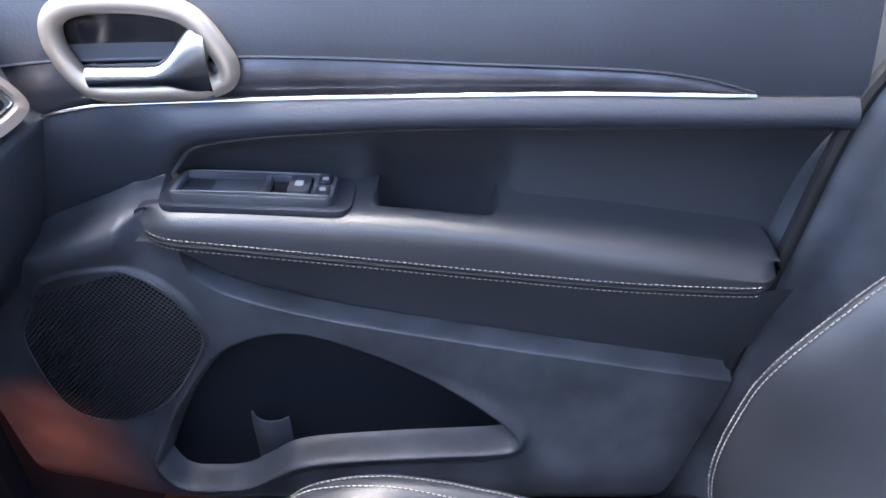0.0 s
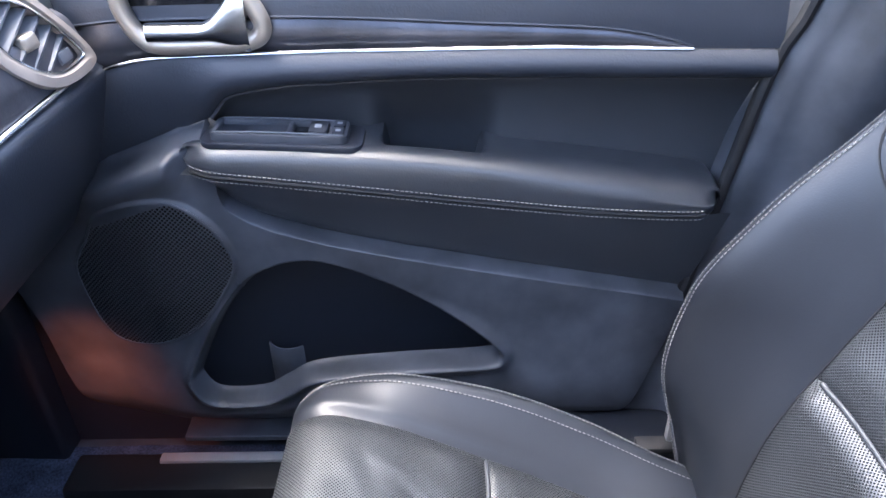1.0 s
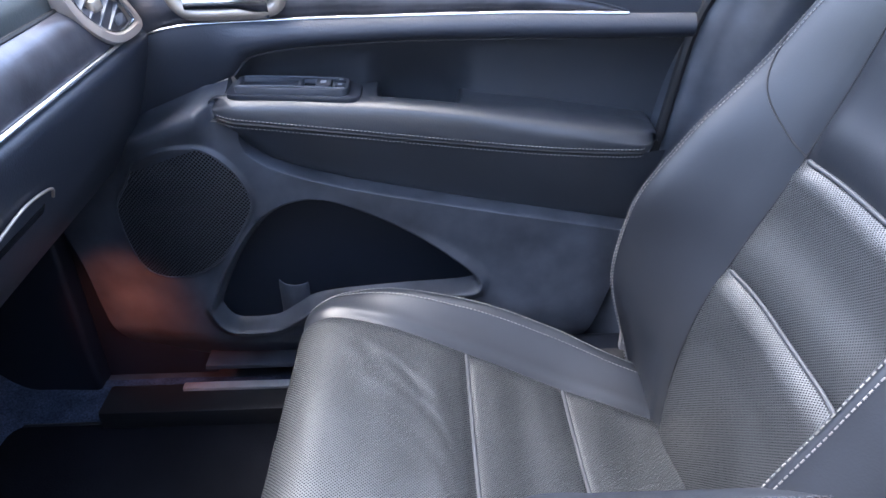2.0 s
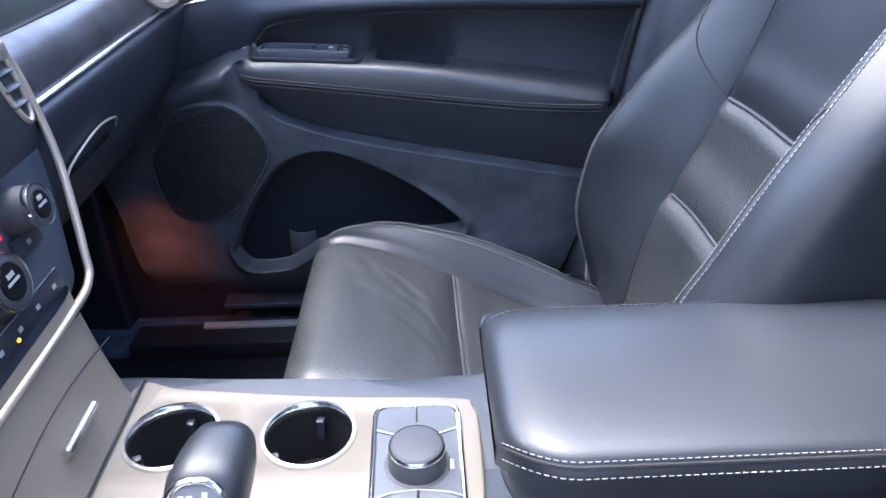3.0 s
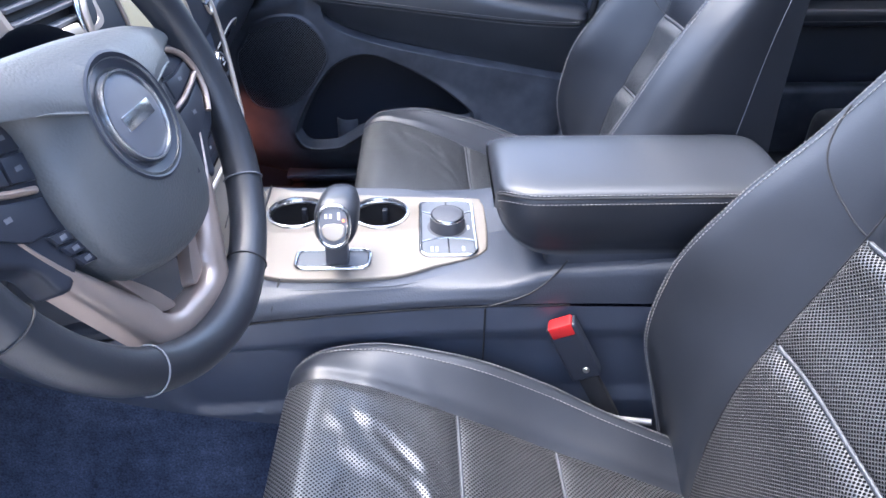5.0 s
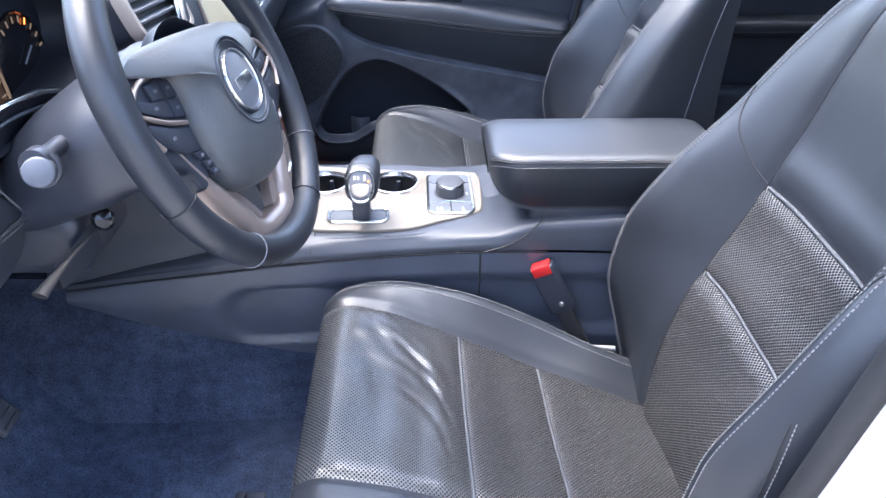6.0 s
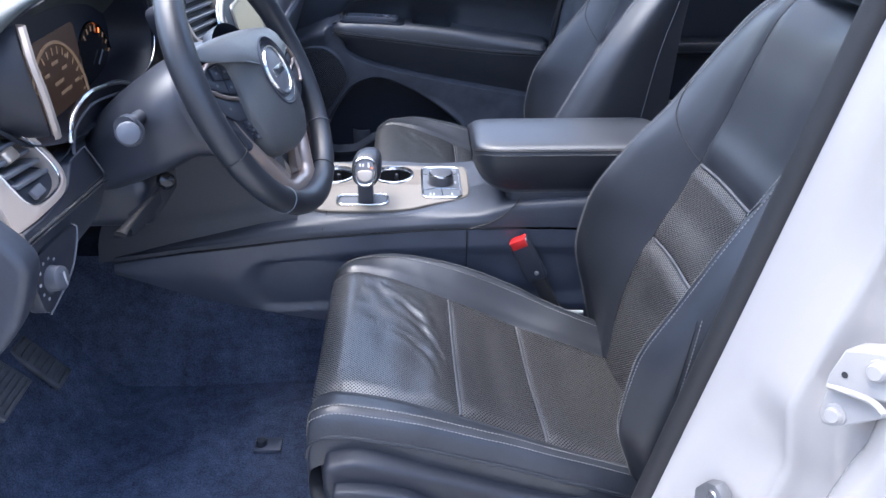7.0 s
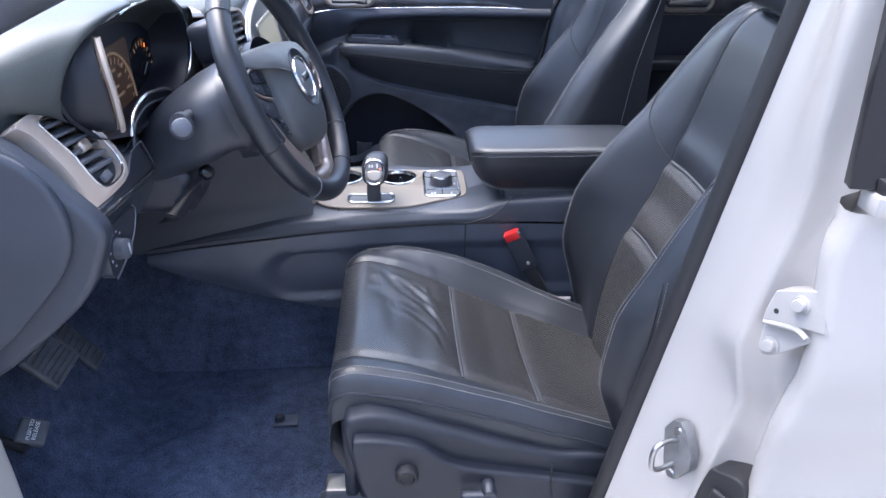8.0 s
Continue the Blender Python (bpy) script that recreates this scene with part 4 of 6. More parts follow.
def thing_grip(c, gx, gy):
    rows = []
    prof = [(0.0, 0.012), (0.02, 0.022), (0.08, 0.0265), (0.25, 0.0285), (0.5, 0.0275), (0.75, 0.0255), (0.92, 0.022), (0.98, 0.015), (1.0, 0.005)]
    a0, a1 = np.array((-0.196, -0.112, 0.484)), np.array((-0.190, -0.036, 0.488))
    ax = a1 - a0
    ax /= np.linalg.norm(ax)
    side = np.array((1.0, 0, 0))
    upv = np.cross(side, ax)
    th = np.linspace(0, 2 * np.pi, 28, endpoint=False)
    lean = np.array((0, 0.55, 0.0))
    for t, r in prof:
        q = a0 + (a1 - a0) * t
        sq = [(np.sign(math.cos(k)) * abs(math.cos(k)) ** 0.75, np.sign(math.sin(k)) * abs(math.sin(k)) ** 0.75) for k in th]
        rows.append([q + r * 1.02 * u * side + r * 1.0 * v * (upv + lean * (1 - t)) for u, v in sq])
    g = part("selector_grip", loft(rows, wrap=True, caps=True), LEATHER, c, "black leather selector grip")
    fz = Vector((0.0, -0.88, 0.50)).normalized()
    m = axes(Vector(a0) + Vector((0, -0.002, 0.002)), fz, (1, 0, 0))
    oval = spline([(-0.0195, 0.012), (-0.013, 0.024), (0.0, 0.0275), (0.013, 0.024), (0.0195, 0.012), (0.0185, -0.010), (0.012, -0.022), (0.0, -0.026), (-0.012, -0.022), (-0.0185, -0.010)], 4, True)
    part("grip_bezel", sweep([m @ Vector((a, b, 0.003)) for a, b in oval], 0.0030, 8, up=tuple(fz), closed=True), CHROME, g, "chrome bezel")
    part("grip_window", slab(oval, 2, -0.010, 0.004, 0.001, 2, m), GREY, g, "smoky grey window")
    part("grip_button", slab(spline([(-0.0135, 0.001), (0.0, 0.004), (0.0135, 0.001), (0.0125, -0.012), (0.0, -0.0185), (-0.0125, -0.012)], 4, True), 2, 0.0, 0.0075, 0.002, 3, m), SATIN, g, "silver release button")
    for k, h in ((-0.0095, 0.003), (-0.0035, 0.003), (0.007, 0.005)):
        part("grip_mark", box((k - 0.0018, 0.014 - h, 0.004), (k + 0.0018, 0.014 + h, 0.0046), 0, 1, m), PRINT, g)
    part("grip_lamp", box((0.0115, 0.006, 0.004), (0.0145, 0.010, 0.0047), 0, 1, m), glow("selector_lamp", (1.0, 0.2, 0.05), 0.6), g)
    return g


def thing_lid(c):
    rows = []
    for x in np.concatenate((np.linspace(0.016, 0.09, 26), np.linspace(0.1, 0.34, 24), np.linspace(0.345, 0.410, 20))):
        f = math.sqrt(max(0.0, 1 - (1 - min(1, (x - 0.0158) / 0.056)) ** 2))
        e = math.sqrt(max(0.0, 1 - (1 - min(1, (0.4105 - x) / 0.055)) ** 2))
        g = math.sqrt(max(0.0, 1 - (1 - min(1, (x - 0.0158) / 0.085)) ** 2)) * e
        w = (0.58 + 0.42 * f) * (0.55 + 0.45 * e)
        zb = 0.512 - 0.074 * g
        tb = 0.537 - 0.024 * (1 - f) ** 2 - 0.022 * (1 - e) ** 2
        k = 0.15 + 0.85 * f * e
        p = [(-0.100, zb), (-0.120, zb + 0.012 * g), (-0.128, zb + 0.045 * g), (-0.1285, tb - 0.024), (-0.1245, tb - 0.007), (-0.106, tb + 0.002 * k), (-0.035, tb + 0.007 * k), (0.025, tb + 0.004 * k), (0.064, tb - 0.010 * k), (0.096, tb - 0.031 * k), (0.108, tb - 0.052 * g), (0.104, zb + 0.01), (0.085, zb)]
        q = spline([(x, -0.008 + (a + 0.008) * w, z) for a, z in p], 4, True)
        rows.append(q)
    lid = part("armrest_lid", loft(rows, wrap=True, caps=True), LEATHER, c, "padded black leather armrest lid")
    R = np.array(rows)
    for j in (14, 17):
        part("stitching", stitches(R[1:-1, j], r=0.0005, lift=(-0.0003, -0.0008, 0.0006)), STITCH, lid)
    part("lid_seam", sweep(R[1:-1, 16] + np.array((0, 0.0, -0.0002)), 0.0016, 6), RUBBER, lid)
    far = R[1:-1, 33]
    part("stitching", stitches(far, lift=(0, 0.0005, 0.0008)), SMOOTHP, lid)
    return lid


centre_console()


# ---- dashboard ----
STACK = axes((-0.34, 0.0, 0.42), (0.976, 0.0, 0.22), (0, 1, 0))


def on_stack(y, z, out=0.0):
    """A place on the leaning centre stack: across the car, height, distance towards the seats."""
    return STACK @ Vector((y, (z - 0.42) / 0.976, out))


def stack_slab(outline, lo, hi, bevel=0.002):
    return slab([(y, (z - 0.42) / 0.976) for y, z in outline], 2, lo, hi, bevel, 2, STACK)


HOOD = spline([(-0.634, 0.805), (-0.620, 0.840), (-0.585, 0.871), (-0.50, 0.892), (-0.38, 0.892), (-0.25, 0.872), (-0.18, 0.83), (-0.165, 0.77), (-0.22, 0.728), (-0.38, 0.715), (-0.55, 0.725), (-0.602, 0.758)], 8, True)


def dashboard():
    d = thing("dashboard", (-0.6, 0.0, 0.4), "grained grey soft dashboard with champagne centre stack", "dashboard")
    hood_top = curve([-0.76, -0.73, -0.64, -0.55, -0.47, -0.38, -0.25, -0.18, -0.14], [0.826, 0.856, 0.880, 0.892, 0.896, 0.895, 0.875, 0.845, 0.84])
    rows = []
    for y in np.linspace(-0.755, -0.15, 60):
        z = float(hood_top(y))
        k = float(step(-0.42, -0.49, y))
        curl = [(-0.70, z + 0.010), (-0.58, z + 0.009), (-0.538, z + 0.004), (-0.530, z - 0.003), (-0.540, z - 0.012), (-0.565, z - 0.017), (-0.60, z - 0.045), (-0.63, z - 0.09)]
        back = [(-0.78, z + 0.006), (-0.74, z + 0.005), (-0.71, z + 0.003), (-0.69, z), (-0.68, z - 0.005), (-0.68, z - 0.02), (-0.68, z - 0.04), (-0.68, z - 0.06)]
        rows.append(spline([(-1.15, y, 0.85), (-0.90, y, 0.885)] + [(a + (c - a) * k, y, b + (f - b) * k) for (a, b), (c, f) in zip(curl, back)], 5))
    part("driver_pad", loft(rows, flip=True), DASH, d, "grained grey dashboard top")
    fx = curve([-0.16, -0.1, 0.0, 0.12, 0.25, 0.45, 0.75], [-0.50, -0.455, -0.445, -0.445, -0.43, -0.428, -0.432])
    tz = curve([-0.16, 0.0, 0.12, 0.2, 0.3, 0.45, 0.75], [0.842, 0.85, 0.84, 0.82, 0.80, 0.79, 0.79])
    rows = []
    for y in np.linspace(-0.15, 0.745, 70):
        x, z = float(fx(y)), float(tz(y))
        rows.append(spline([(-1.15, y, z + 0.03), (x - 0.30, y, z + 0.02), (x - 0.10, y, z + 0.008), (x - 0.03, y, z - 0.004), (x - 0.008, y, z - 0.028), (x - 0.004, y, 0.735), (x - 0.004, y, 0.70)], 6))
    part("pad_cheek", box((-0.64, -0.158, 0.60), (-0.535, -0.095, 0.838), 0.02, 4), DASH, d)
    part("passenger_pad", loft(rows, flip=True), DASH, d, "grained grey dashboard top")
    part("pad_gap", sweep([(float(fx(y)) - 0.002, y, 0.735) for y in np.linspace(0.2, 0.72, 20)], 0.003, 6), RUBBER, d)
    rows = []
    for y in np.linspace(0.10, 0.745, 50):
        rows.append(spline([(-0.418, y, 0.676), (-0.404, y, 0.672), (-0.397, y, 0.655), (-0.420, y, 0.59), (-0.448, y, 0.53), (-0.50, y, 0.46), (-0.60, y, 0.42), (-0.9, y, 0.42)], 6))
    part("glovebox_panel", loft(rows, flip=True), SOFT, d, "soft black glovebox panel")
    lip = spline([(-0.424, 0.285, 0.568), (-0.417, 0.30, 0.586), (-0.412, 0.37, 0.600), (-0.414, 0.43, 0.592), (-0.422, 0.445, 0.576)], 8)
    part("glovebox_latch", sweep(lip, 0.0018, 8), SATIN, d, "slim glovebox latch")
    part("latch_recess", slab(rounded(0.292, 0.436, 0.566, 0.592, 0.012), 0, -0.45, -0.4265, 0.002), GLOSS, d)
    part("passenger_trim", loft([spline([(-0.430, y, 0.735), (-0.416, y, 0.725), (-0.408, y, 0.705), (-0.404, y, 0.679)], 4) for y in np.linspace(0.15, 0.73, 30)], flip=True), WOODT, d, "dark brushed trim strip")
    part("passenger_chrome", sweep([(-0.401, y, 0.6765) for y in np.linspace(0.17, 0.722, 20)], 0.003, 8), CHROME, d, "thin chrome strip")
    # driver's fascia, trim strip and knee panel
    rows = []
    for y in np.linspace(-0.745, -0.12, 50):
        e = 0.04 * float(step(-0.60, -0.72, y))
        k = float(step(-0.655, -0.61, y) * step(-0.16, -0.20, y))
        full = [(-0.63 - e, 0.815), (-0.60 - e, 0.775), (-0.575 - e * 0.8, 0.735), (-0.556 - e * 0.3, 0.70), (-0.547, 0.672)]
        low = [(-0.60, 0.706), (-0.582, 0.704), (-0.566, 0.701), (-0.556, 0.695), (-0.547, 0.672)]
        rows.append(spline([(a + (c - a) * k, y, b + (d2 - b) * k) for (a, b), (c, d2) in zip(full, low)], 5))
    part("driver_fascia", loft(rows, flip=True), SOFT, d)
    rows = []
    for y in np.linspace(-0.745, -0.08, 50):
        k = 0.10 * float(step(-0.45, -0.15, y))
        rows.append(spline([(-0.56 + k * 0.4, y, 0.672), (-0.540, y, 0.668), (-0.534, y, 0.652), (-0.555, y, 0.59), (-0.615, y, 0.525), (-0.69, y, 0.475), (-0.76, y, 0.44), (-0.95, y, 0.42)], 6))
    part("knee_panel", loft(rows, flip=True), SOFT, d, "black knee panel")
    part("driver_trim", slab([(-0.716, 0.6735), (-0.700, 0.680), (-0.66, 0.676), (-0.61, 0.675), (-0.578, 0.682), (-0.562, 0.70), (-0.555, 0.706), (-0.518, 0.7075), (-0.473, 0.649)], 0, -0.565, -0.532, 0.003, 3), SMOOTHP, d, "dark satin trim strip")
    for dz, r in ((0.0, 0.0024), (-0.006, 0.0013)):
        part("driver_chrome", sweep([(-0.5295, y, 0.6735 - 0.105 * (y + 0.716) + dz) for y in np.linspace(-0.714, -0.473, 20)], r, 8), CHROME, d, "thin chrome strip")
    part("trim_edge", sweep(spline([(-0.533, -0.556, 0.7055), (-0.5315, -0.518, 0.707), (-0.531, -0.508, 0.700), (-0.5305, -0.474, 0.650)], 5), 0.0009, 6), GREY, d)
    part("trim_end", slab(spline([(-0.722, 0.670), (-0.714, 0.684), (-0.706, 0.684), (-0.704, 0.672), (-0.710, 0.666)], 4, True), 0, -0.545, -0.530, 0.002), SATIN, d)
    # dash end cap at the door opening
    cap = spline([(-1.0, 0.86), (-0.80, 0.865), (-0.68, 0.822), (-0.60, 0.775), (-0.550, 0.72), (-0.524, 0.690), (-0.512, 0.666), (-0.518, 0.64), (-0.536, 0.60), (-0.560, 0.566), (-0.588, 0.538), (-0.644, 0.49), (-0.701, 0.447), (-0.80, 0.40), (-1.0, 0.36)], 6, True)
    part("end_panel", slab(cap, 1, -0.752, -0.715, 0.012, 4), SOFT, d, "soft black dash end panel")
    inner = spline([(-1.0, 0.82), (-0.72, 0.815), (-0.62, 0.787), (-0.571, 0.752), (-0.552, 0.713), (-0.548, 0.682), (-0.551, 0.656), (-0.564, 0.626), (-0.582, 0.601), (-0.631, 0.546), (-0.68, 0.502), (-0.80, 0.44), (-1.0, 0.40)], 6, True)
    part("end_cover", slab(inner, 1, -0.766, -0.748, 0.012, 4), SOFT, d, "raised dash end cover")
    # champagne air vents, each on its own leaning plane
    def vent(at, nrm, acr, pts_o, pts_i, s0, s1, count, half, name, knob, wheel):
        m = axes(at, nrm, acr)
        W = lambda a, b, z=0.0: m @ Vector((a, b, z))
        o, i = spline(pts_o, 6, True), spline(pts_i, 6, True)
        rim = [[W(a, b, -0.02) for a, b in o], [W(a, b, -0.001) for a, b in o], [W(a * 0.93 + c * 0.07, b * 0.93 + e * 0.07, 0.004) for (a, b), (c, e) in zip(o, i)], [W(a * 0.3 + c * 0.7, b * 0.3 + e * 0.7, 0.005) for (a, b), (c, e) in zip(o, i)], [W(a, b, 0.001) for a, b in i], [W(a, b, -0.03) for a, b in i]]
        v = part(name, loft(rim, wrap=True, flip=True), VENTC, d, "champagne air vent surround")
        part("vent_back", slab(list(i), 2, -0.034, -0.030, 0.0, 1, m), RUBBER, v)
        part("vent_lip", sweep([W(a, b, 0.002) for a, b in i], 0.0016, 6, up=tuple(m.to_3x3() @ Vector((0, 0, 1))), closed=True), CHROME, v)
        p0, p1, h = np.array(s0), np.array(s1), np.array(half)
        for t in np.linspace(0, 1, count):
            c = p0 + (p1 - p0) * t
            k = 1.0 - 0.22 * abs(2 * t - 1) ** 2
            ang = math.degrees(math.atan2(h[1], h[0]))
            ln = np.linalg.norm(h) * k
            part("vent_slat", box((-ln, -0.0022, -0.024), (ln, 0.0022, 0.0), 0.001, 2, m @ Matrix.Translation((c[0], c[1], 0)) @ pose(0, 0, 0, 0, 0, ang) @ pose(0, 0, 0, 27, 0, 0)), GREY, v)
        part("vent_tab", box((knob[0] - 0.012, knob[1] - 0.008, -0.012), (knob[0] + 0.012, knob[1] + 0.008, 0.004), 0.005, 3, m), SATIN, v, "satin vent tab")
        part("vent_wheel", box((wheel[0] - 0.011, wheel[1] - 0.006, -0.006), (wheel[0] + 0.011, wheel[1] + 0.006, 0.001), 0.002, 2, m), GREY, v, "small vent wheel")
    vent((-0.572, -0.64, 0.735), (0.854, -0.040, 0.518), (0, 1, 0),
         [(-0.069, 0.071), (-0.023, 0.074), (0.026, 0.067), (0.061, 0.043), (0.081, -0.003), (0.078, -0.045), (0.062, -0.063), (0.029, -0.070), (-0.050, -0.066), (-0.066, -0.060), (-0.058, -0.044), (-0.052, -0.020), (-0.052, 0.017), (-0.055, 0.050)],
         [(-0.021, 0.058), (-0.004, 0.060), (0.026, 0.054), (0.053, 0.035), (0.070, -0.006), (0.070, -0.040), (0.056, -0.056), (0.026, -0.060), (-0.003, -0.056), (-0.013, -0.046), (-0.014, -0.024), (-0.012, 0.002), (-0.016, 0.024), (-0.021, 0.047)],
         (0.010, 0.045), (0.0285, -0.034), 6, (0.041, -0.005), "driver_vent", (0.028, 0.002), (0.020, -0.047))
    vent((-0.412, 0.65, 0.727), (0.97, -0.05, 0.24), (0, 1, 0),
         [(-0.075, 0.035), (-0.05, 0.060), (0.005, 0.050), (0.050, 0.004), (0.076, -0.038), (0.062, -0.052), (0.010, -0.052), (-0.030, -0.038), (-0.065, -0.006)],
         [(-0.058, 0.032), (-0.038, 0.044), (0.002, 0.034), (0.040, -0.004), (0.058, -0.032), (0.050, -0.038), (0.010, -0.038), (-0.020, -0.026), (-0.050, 0.002)],
         (-0.030, 0.024), (0.022, -0.022), 5, (0.032, 0.014), "passenger_vent", (-0.01, 0.0), (0.032, -0.028))
    # light switch panel on the knee panel
    part("switch_panel", slab(spline([(-0.712, 0.618), (-0.70, 0.645), (-0.60, 0.637), (-0.592, 0.625), (-0.63, 0.592), (-0.70, 0.575)], 5, True), 0, -0.55, -0.531, 0.002), SMOOTHP, d, "black light switch panel")
    part("panel_edge", sweep([(-0.531, a, b) for a, b in spline([(-0.600, 0.640), (-0.590, 0.625), (-0.628, 0.590), (-0.700, 0.573)], 6)], 0.0012, 6, up=(1, 0, 0)), GREY, d)
    part("light_switch", lathe([(0.0, 0.016), (0.011, 0.016), (0.0145, 0.0135), (0.0155, 0.0), (0.018, -0.001)], axes((-0.53, -0.680, 0.61), (1, -0.1, 0.1)), 28), HARD, d, "round light switch")
    part("switch_pointer", box((-0.515, -0.6815, 0.601), (-0.5125, -0.6785, 0.619), 0.0008, 1), MARK, d)
    for k in range(7):
        a = radians(40 + 32 * k)
        part("switch_mark", box((-0.531, -0.680 + 0.024 * math.cos(a) - 0.0018, 0.61 + 0.024 * math.sin(a) - 0.0014), (-0.5302, -0.680 + 0.024 * math.cos(a) + 0.0018, 0.61 + 0.024 * math.sin(a) + 0.0014), 0), MARK, d)
    return d


def instruments():
    c = thing("instrument_cluster", (-0.56, -0.42, 0.72), "hooded instrument cluster with orange-lit gauges behind dark glass", "instruments")
    H = np.array(HOOD)
    cy, cz = -0.43, 0.755
    lean = lambda x, y: -0.048 * float(step(-0.50, -0.64, y)) * min(1.0, max(0.0, (x + 0.60) / 0.07))
    ring = lambda k, x: [(x + lean(x, a), cy + (a - cy) * k, cz + (b - cz) * k) for a, b in H]
    part("hood", loft([ring(1.02, -0.545), ring(1.0, -0.533), ring(0.975, -0.536), ring(0.955, -0.56), ring(0.93, -0.585), ring(0.90, -0.60)], wrap=True, flip=True), MATTE, c, "smooth black inner hood")
    # grained cheek that wraps round the outer side of the hood and runs down behind the air vent
    lip = spline([(-0.531, -0.45, 0.893), (-0.541, -0.53, 0.889), (-0.556, -0.588, 0.870), (-0.570, -0.622, 0.840), (-0.578, -0.636, 0.808), (-0.584, -0.627, 0.782), (-0.583, -0.600, 0.756), (-0.575, -0.555, 0.727)], 8)
    crest = spline([(-0.536, -0.45, 0.901), (-0.546, -0.533, 0.898), (-0.561, -0.595, 0.880), (-0.575, -0.634, 0.847), (-0.582, -0.648, 0.813), (-0.588, -0.642, 0.792), (-0.588, -0.612, 0.768), (-0.581, -0.565, 0.738)], 8)
    side = spline([(-0.60, -0.45, 0.907), (-0.602, -0.54, 0.903), (-0.612, -0.625, 0.889), (-0.624, -0.690, 0.862), (-0.626, -0.705, 0.832), (-0.626, -0.695, 0.806), (-0.614, -0.645, 0.794), (-0.600, -0.585, 0.764)], 8)
    rear = spline([(-0.70, -0.45, 0.906), (-0.70, -0.55, 0.900), (-0.70, -0.645, 0.888), (-0.70, -0.735, 0.866), (-0.685, -0.760, 0.835), (-0.645, -0.745, 0.795), (-0.630, -0.69, 0.785), (-0.615, -0.62, 0.765)], 8)
    part("hood_cheek", loft([spline(q, 7) for q in zip(lip, crest, side, rear)]), DASH, c, "grained grey outer hood")
    part("hood_rim", sweep(ring(0.992, -0.5315)[24:66], 0.0019, 8, up=(1, 0, 0)), CHROME, c, "thin bright rim")
    part("face", slab([(a, b) for _, a, b in ring(0.91, 0)], 0, -0.606, -0.598, 0), MATTE, c, "dark instrument face")
    sil = spline([(-0.535, -0.572, 0.742), (-0.530, -0.582, 0.762), (-0.530, -0.586, 0.80), (-0.536, -0.582, 0.838), (-0.548, -0.560, 0.872)], 8)
    part("silver_bow", loft([[p + np.array((0.002, -0.006, 0)), p + np.array((0.006, -0.003, 0.0)), p + np.array((0.006, 0.004, 0.0)), p + np.array((0.0, 0.008, 0)), p + np.array((-0.008, 0.009, 0))] for p in sil]), VENTC, c, "satin champagne bow")
    wall = [np.array(lip[int(q)]) for q in np.linspace(18, 52, len(sil))][::-1]
    part("hood_wall", loft([spline([tuple(a + np.array((0.001, 0.002, 0))), tuple(a * 0.5 + b * 0.5 + np.array((-0.016, 0.004, 0))), tuple(b + np.array((-0.008, 0.004, 0)))], 5) for a, b in zip(wall, sil)]), MATTE, c, "smooth dark inner wall beside the bow")
    for dz, r, mt in ((0.0, 0.0032, CHROME), (-0.016, 0.0026, SMOOTHP)):
        arc = spline([(-0.528, -0.552, 0.728 + dz), (-0.528, -0.545, 0.742 + dz), (-0.53, -0.522, 0.756 + dz), (-0.53, -0.465, 0.763 + dz), (-0.53, -0.385, 0.750 + dz), (-0.53, -0.333, 0.735 + dz), (-0.53, -0.29, 0.712 + dz)], 8)
        part("lower_bow", sweep(arc, r, 8), mt, c, "chrome lower bow" if dz == 0 else "")
    part("visor", loft([[(-0.531, y, 0.716 + 0.042 * math.sin(math.pi * (y + 0.56) / 0.28)), (-0.537, y, 0.712 + 0.020 * math.sin(math.pi * (y + 0.56) / 0.28)), (-0.55, y, 0.700), (-0.598, y, 0.69)] for y in np.linspace(-0.56, -0.28, 24)]), MATTE, c)
    # middle screen with its round gauge, a dial each side
    lit = glow("gauge_orange", (1.0, 0.22, 0.04), 0.45)
    amber = glow("screen_amber", (0.13, 0.075, 0.05), 0.035)
    tan = glow("gauge_tan", (0.36, 0.24, 0.16), 0.07)
    part("middle_screen", slab(rounded(-0.50, -0.315, 0.705, 0.822, 0.008), 0, -0.598, -0.5955, 0.0005), amber, c, "dim brown middle screen")
    gy, gz = -0.405, 0.722
    arc = [(-0.5945, gy + 0.086 * math.cos(a), gz + 0.090 * math.sin(a)) for a in np.linspace(radians(-4), radians(178), 40)]
    part("gauge_ring", sweep(arc, 0.0022, 6, up=(1, 0, 0)), tan, c, "tan gauge ring")
    for k in range(15):
        a = radians(4 + 12 * k)
        p = Vector((-0.5945, gy + 0.076 * math.cos(a), gz + 0.079 * math.sin(a)))
        part("gauge_tick", box((0, -0.0011, -0.005), (0.0008, 0.0011, 0.005), 0, 1, Matrix.Translation(p) @ pose(0, 0, 0, math.degrees(a) - 90, 0, 0)), lit if k == 13 else tan, c)
    for y, z, w in ((-0.40, 0.785, 0.010), (-0.375, 0.772, 0.008), (-0.40, 0.758, 0.014), (-0.385, 0.742, 0.018), (-0.43, 0.775, 0.007), (-0.36, 0.785, 0.006), (-0.345, 0.745, 0.007)):
        part("screen_mark", box((-0.5953, y - w, z - 0.0022), (-0.5947, y + w, z + 0.0022), 0), tan, c)
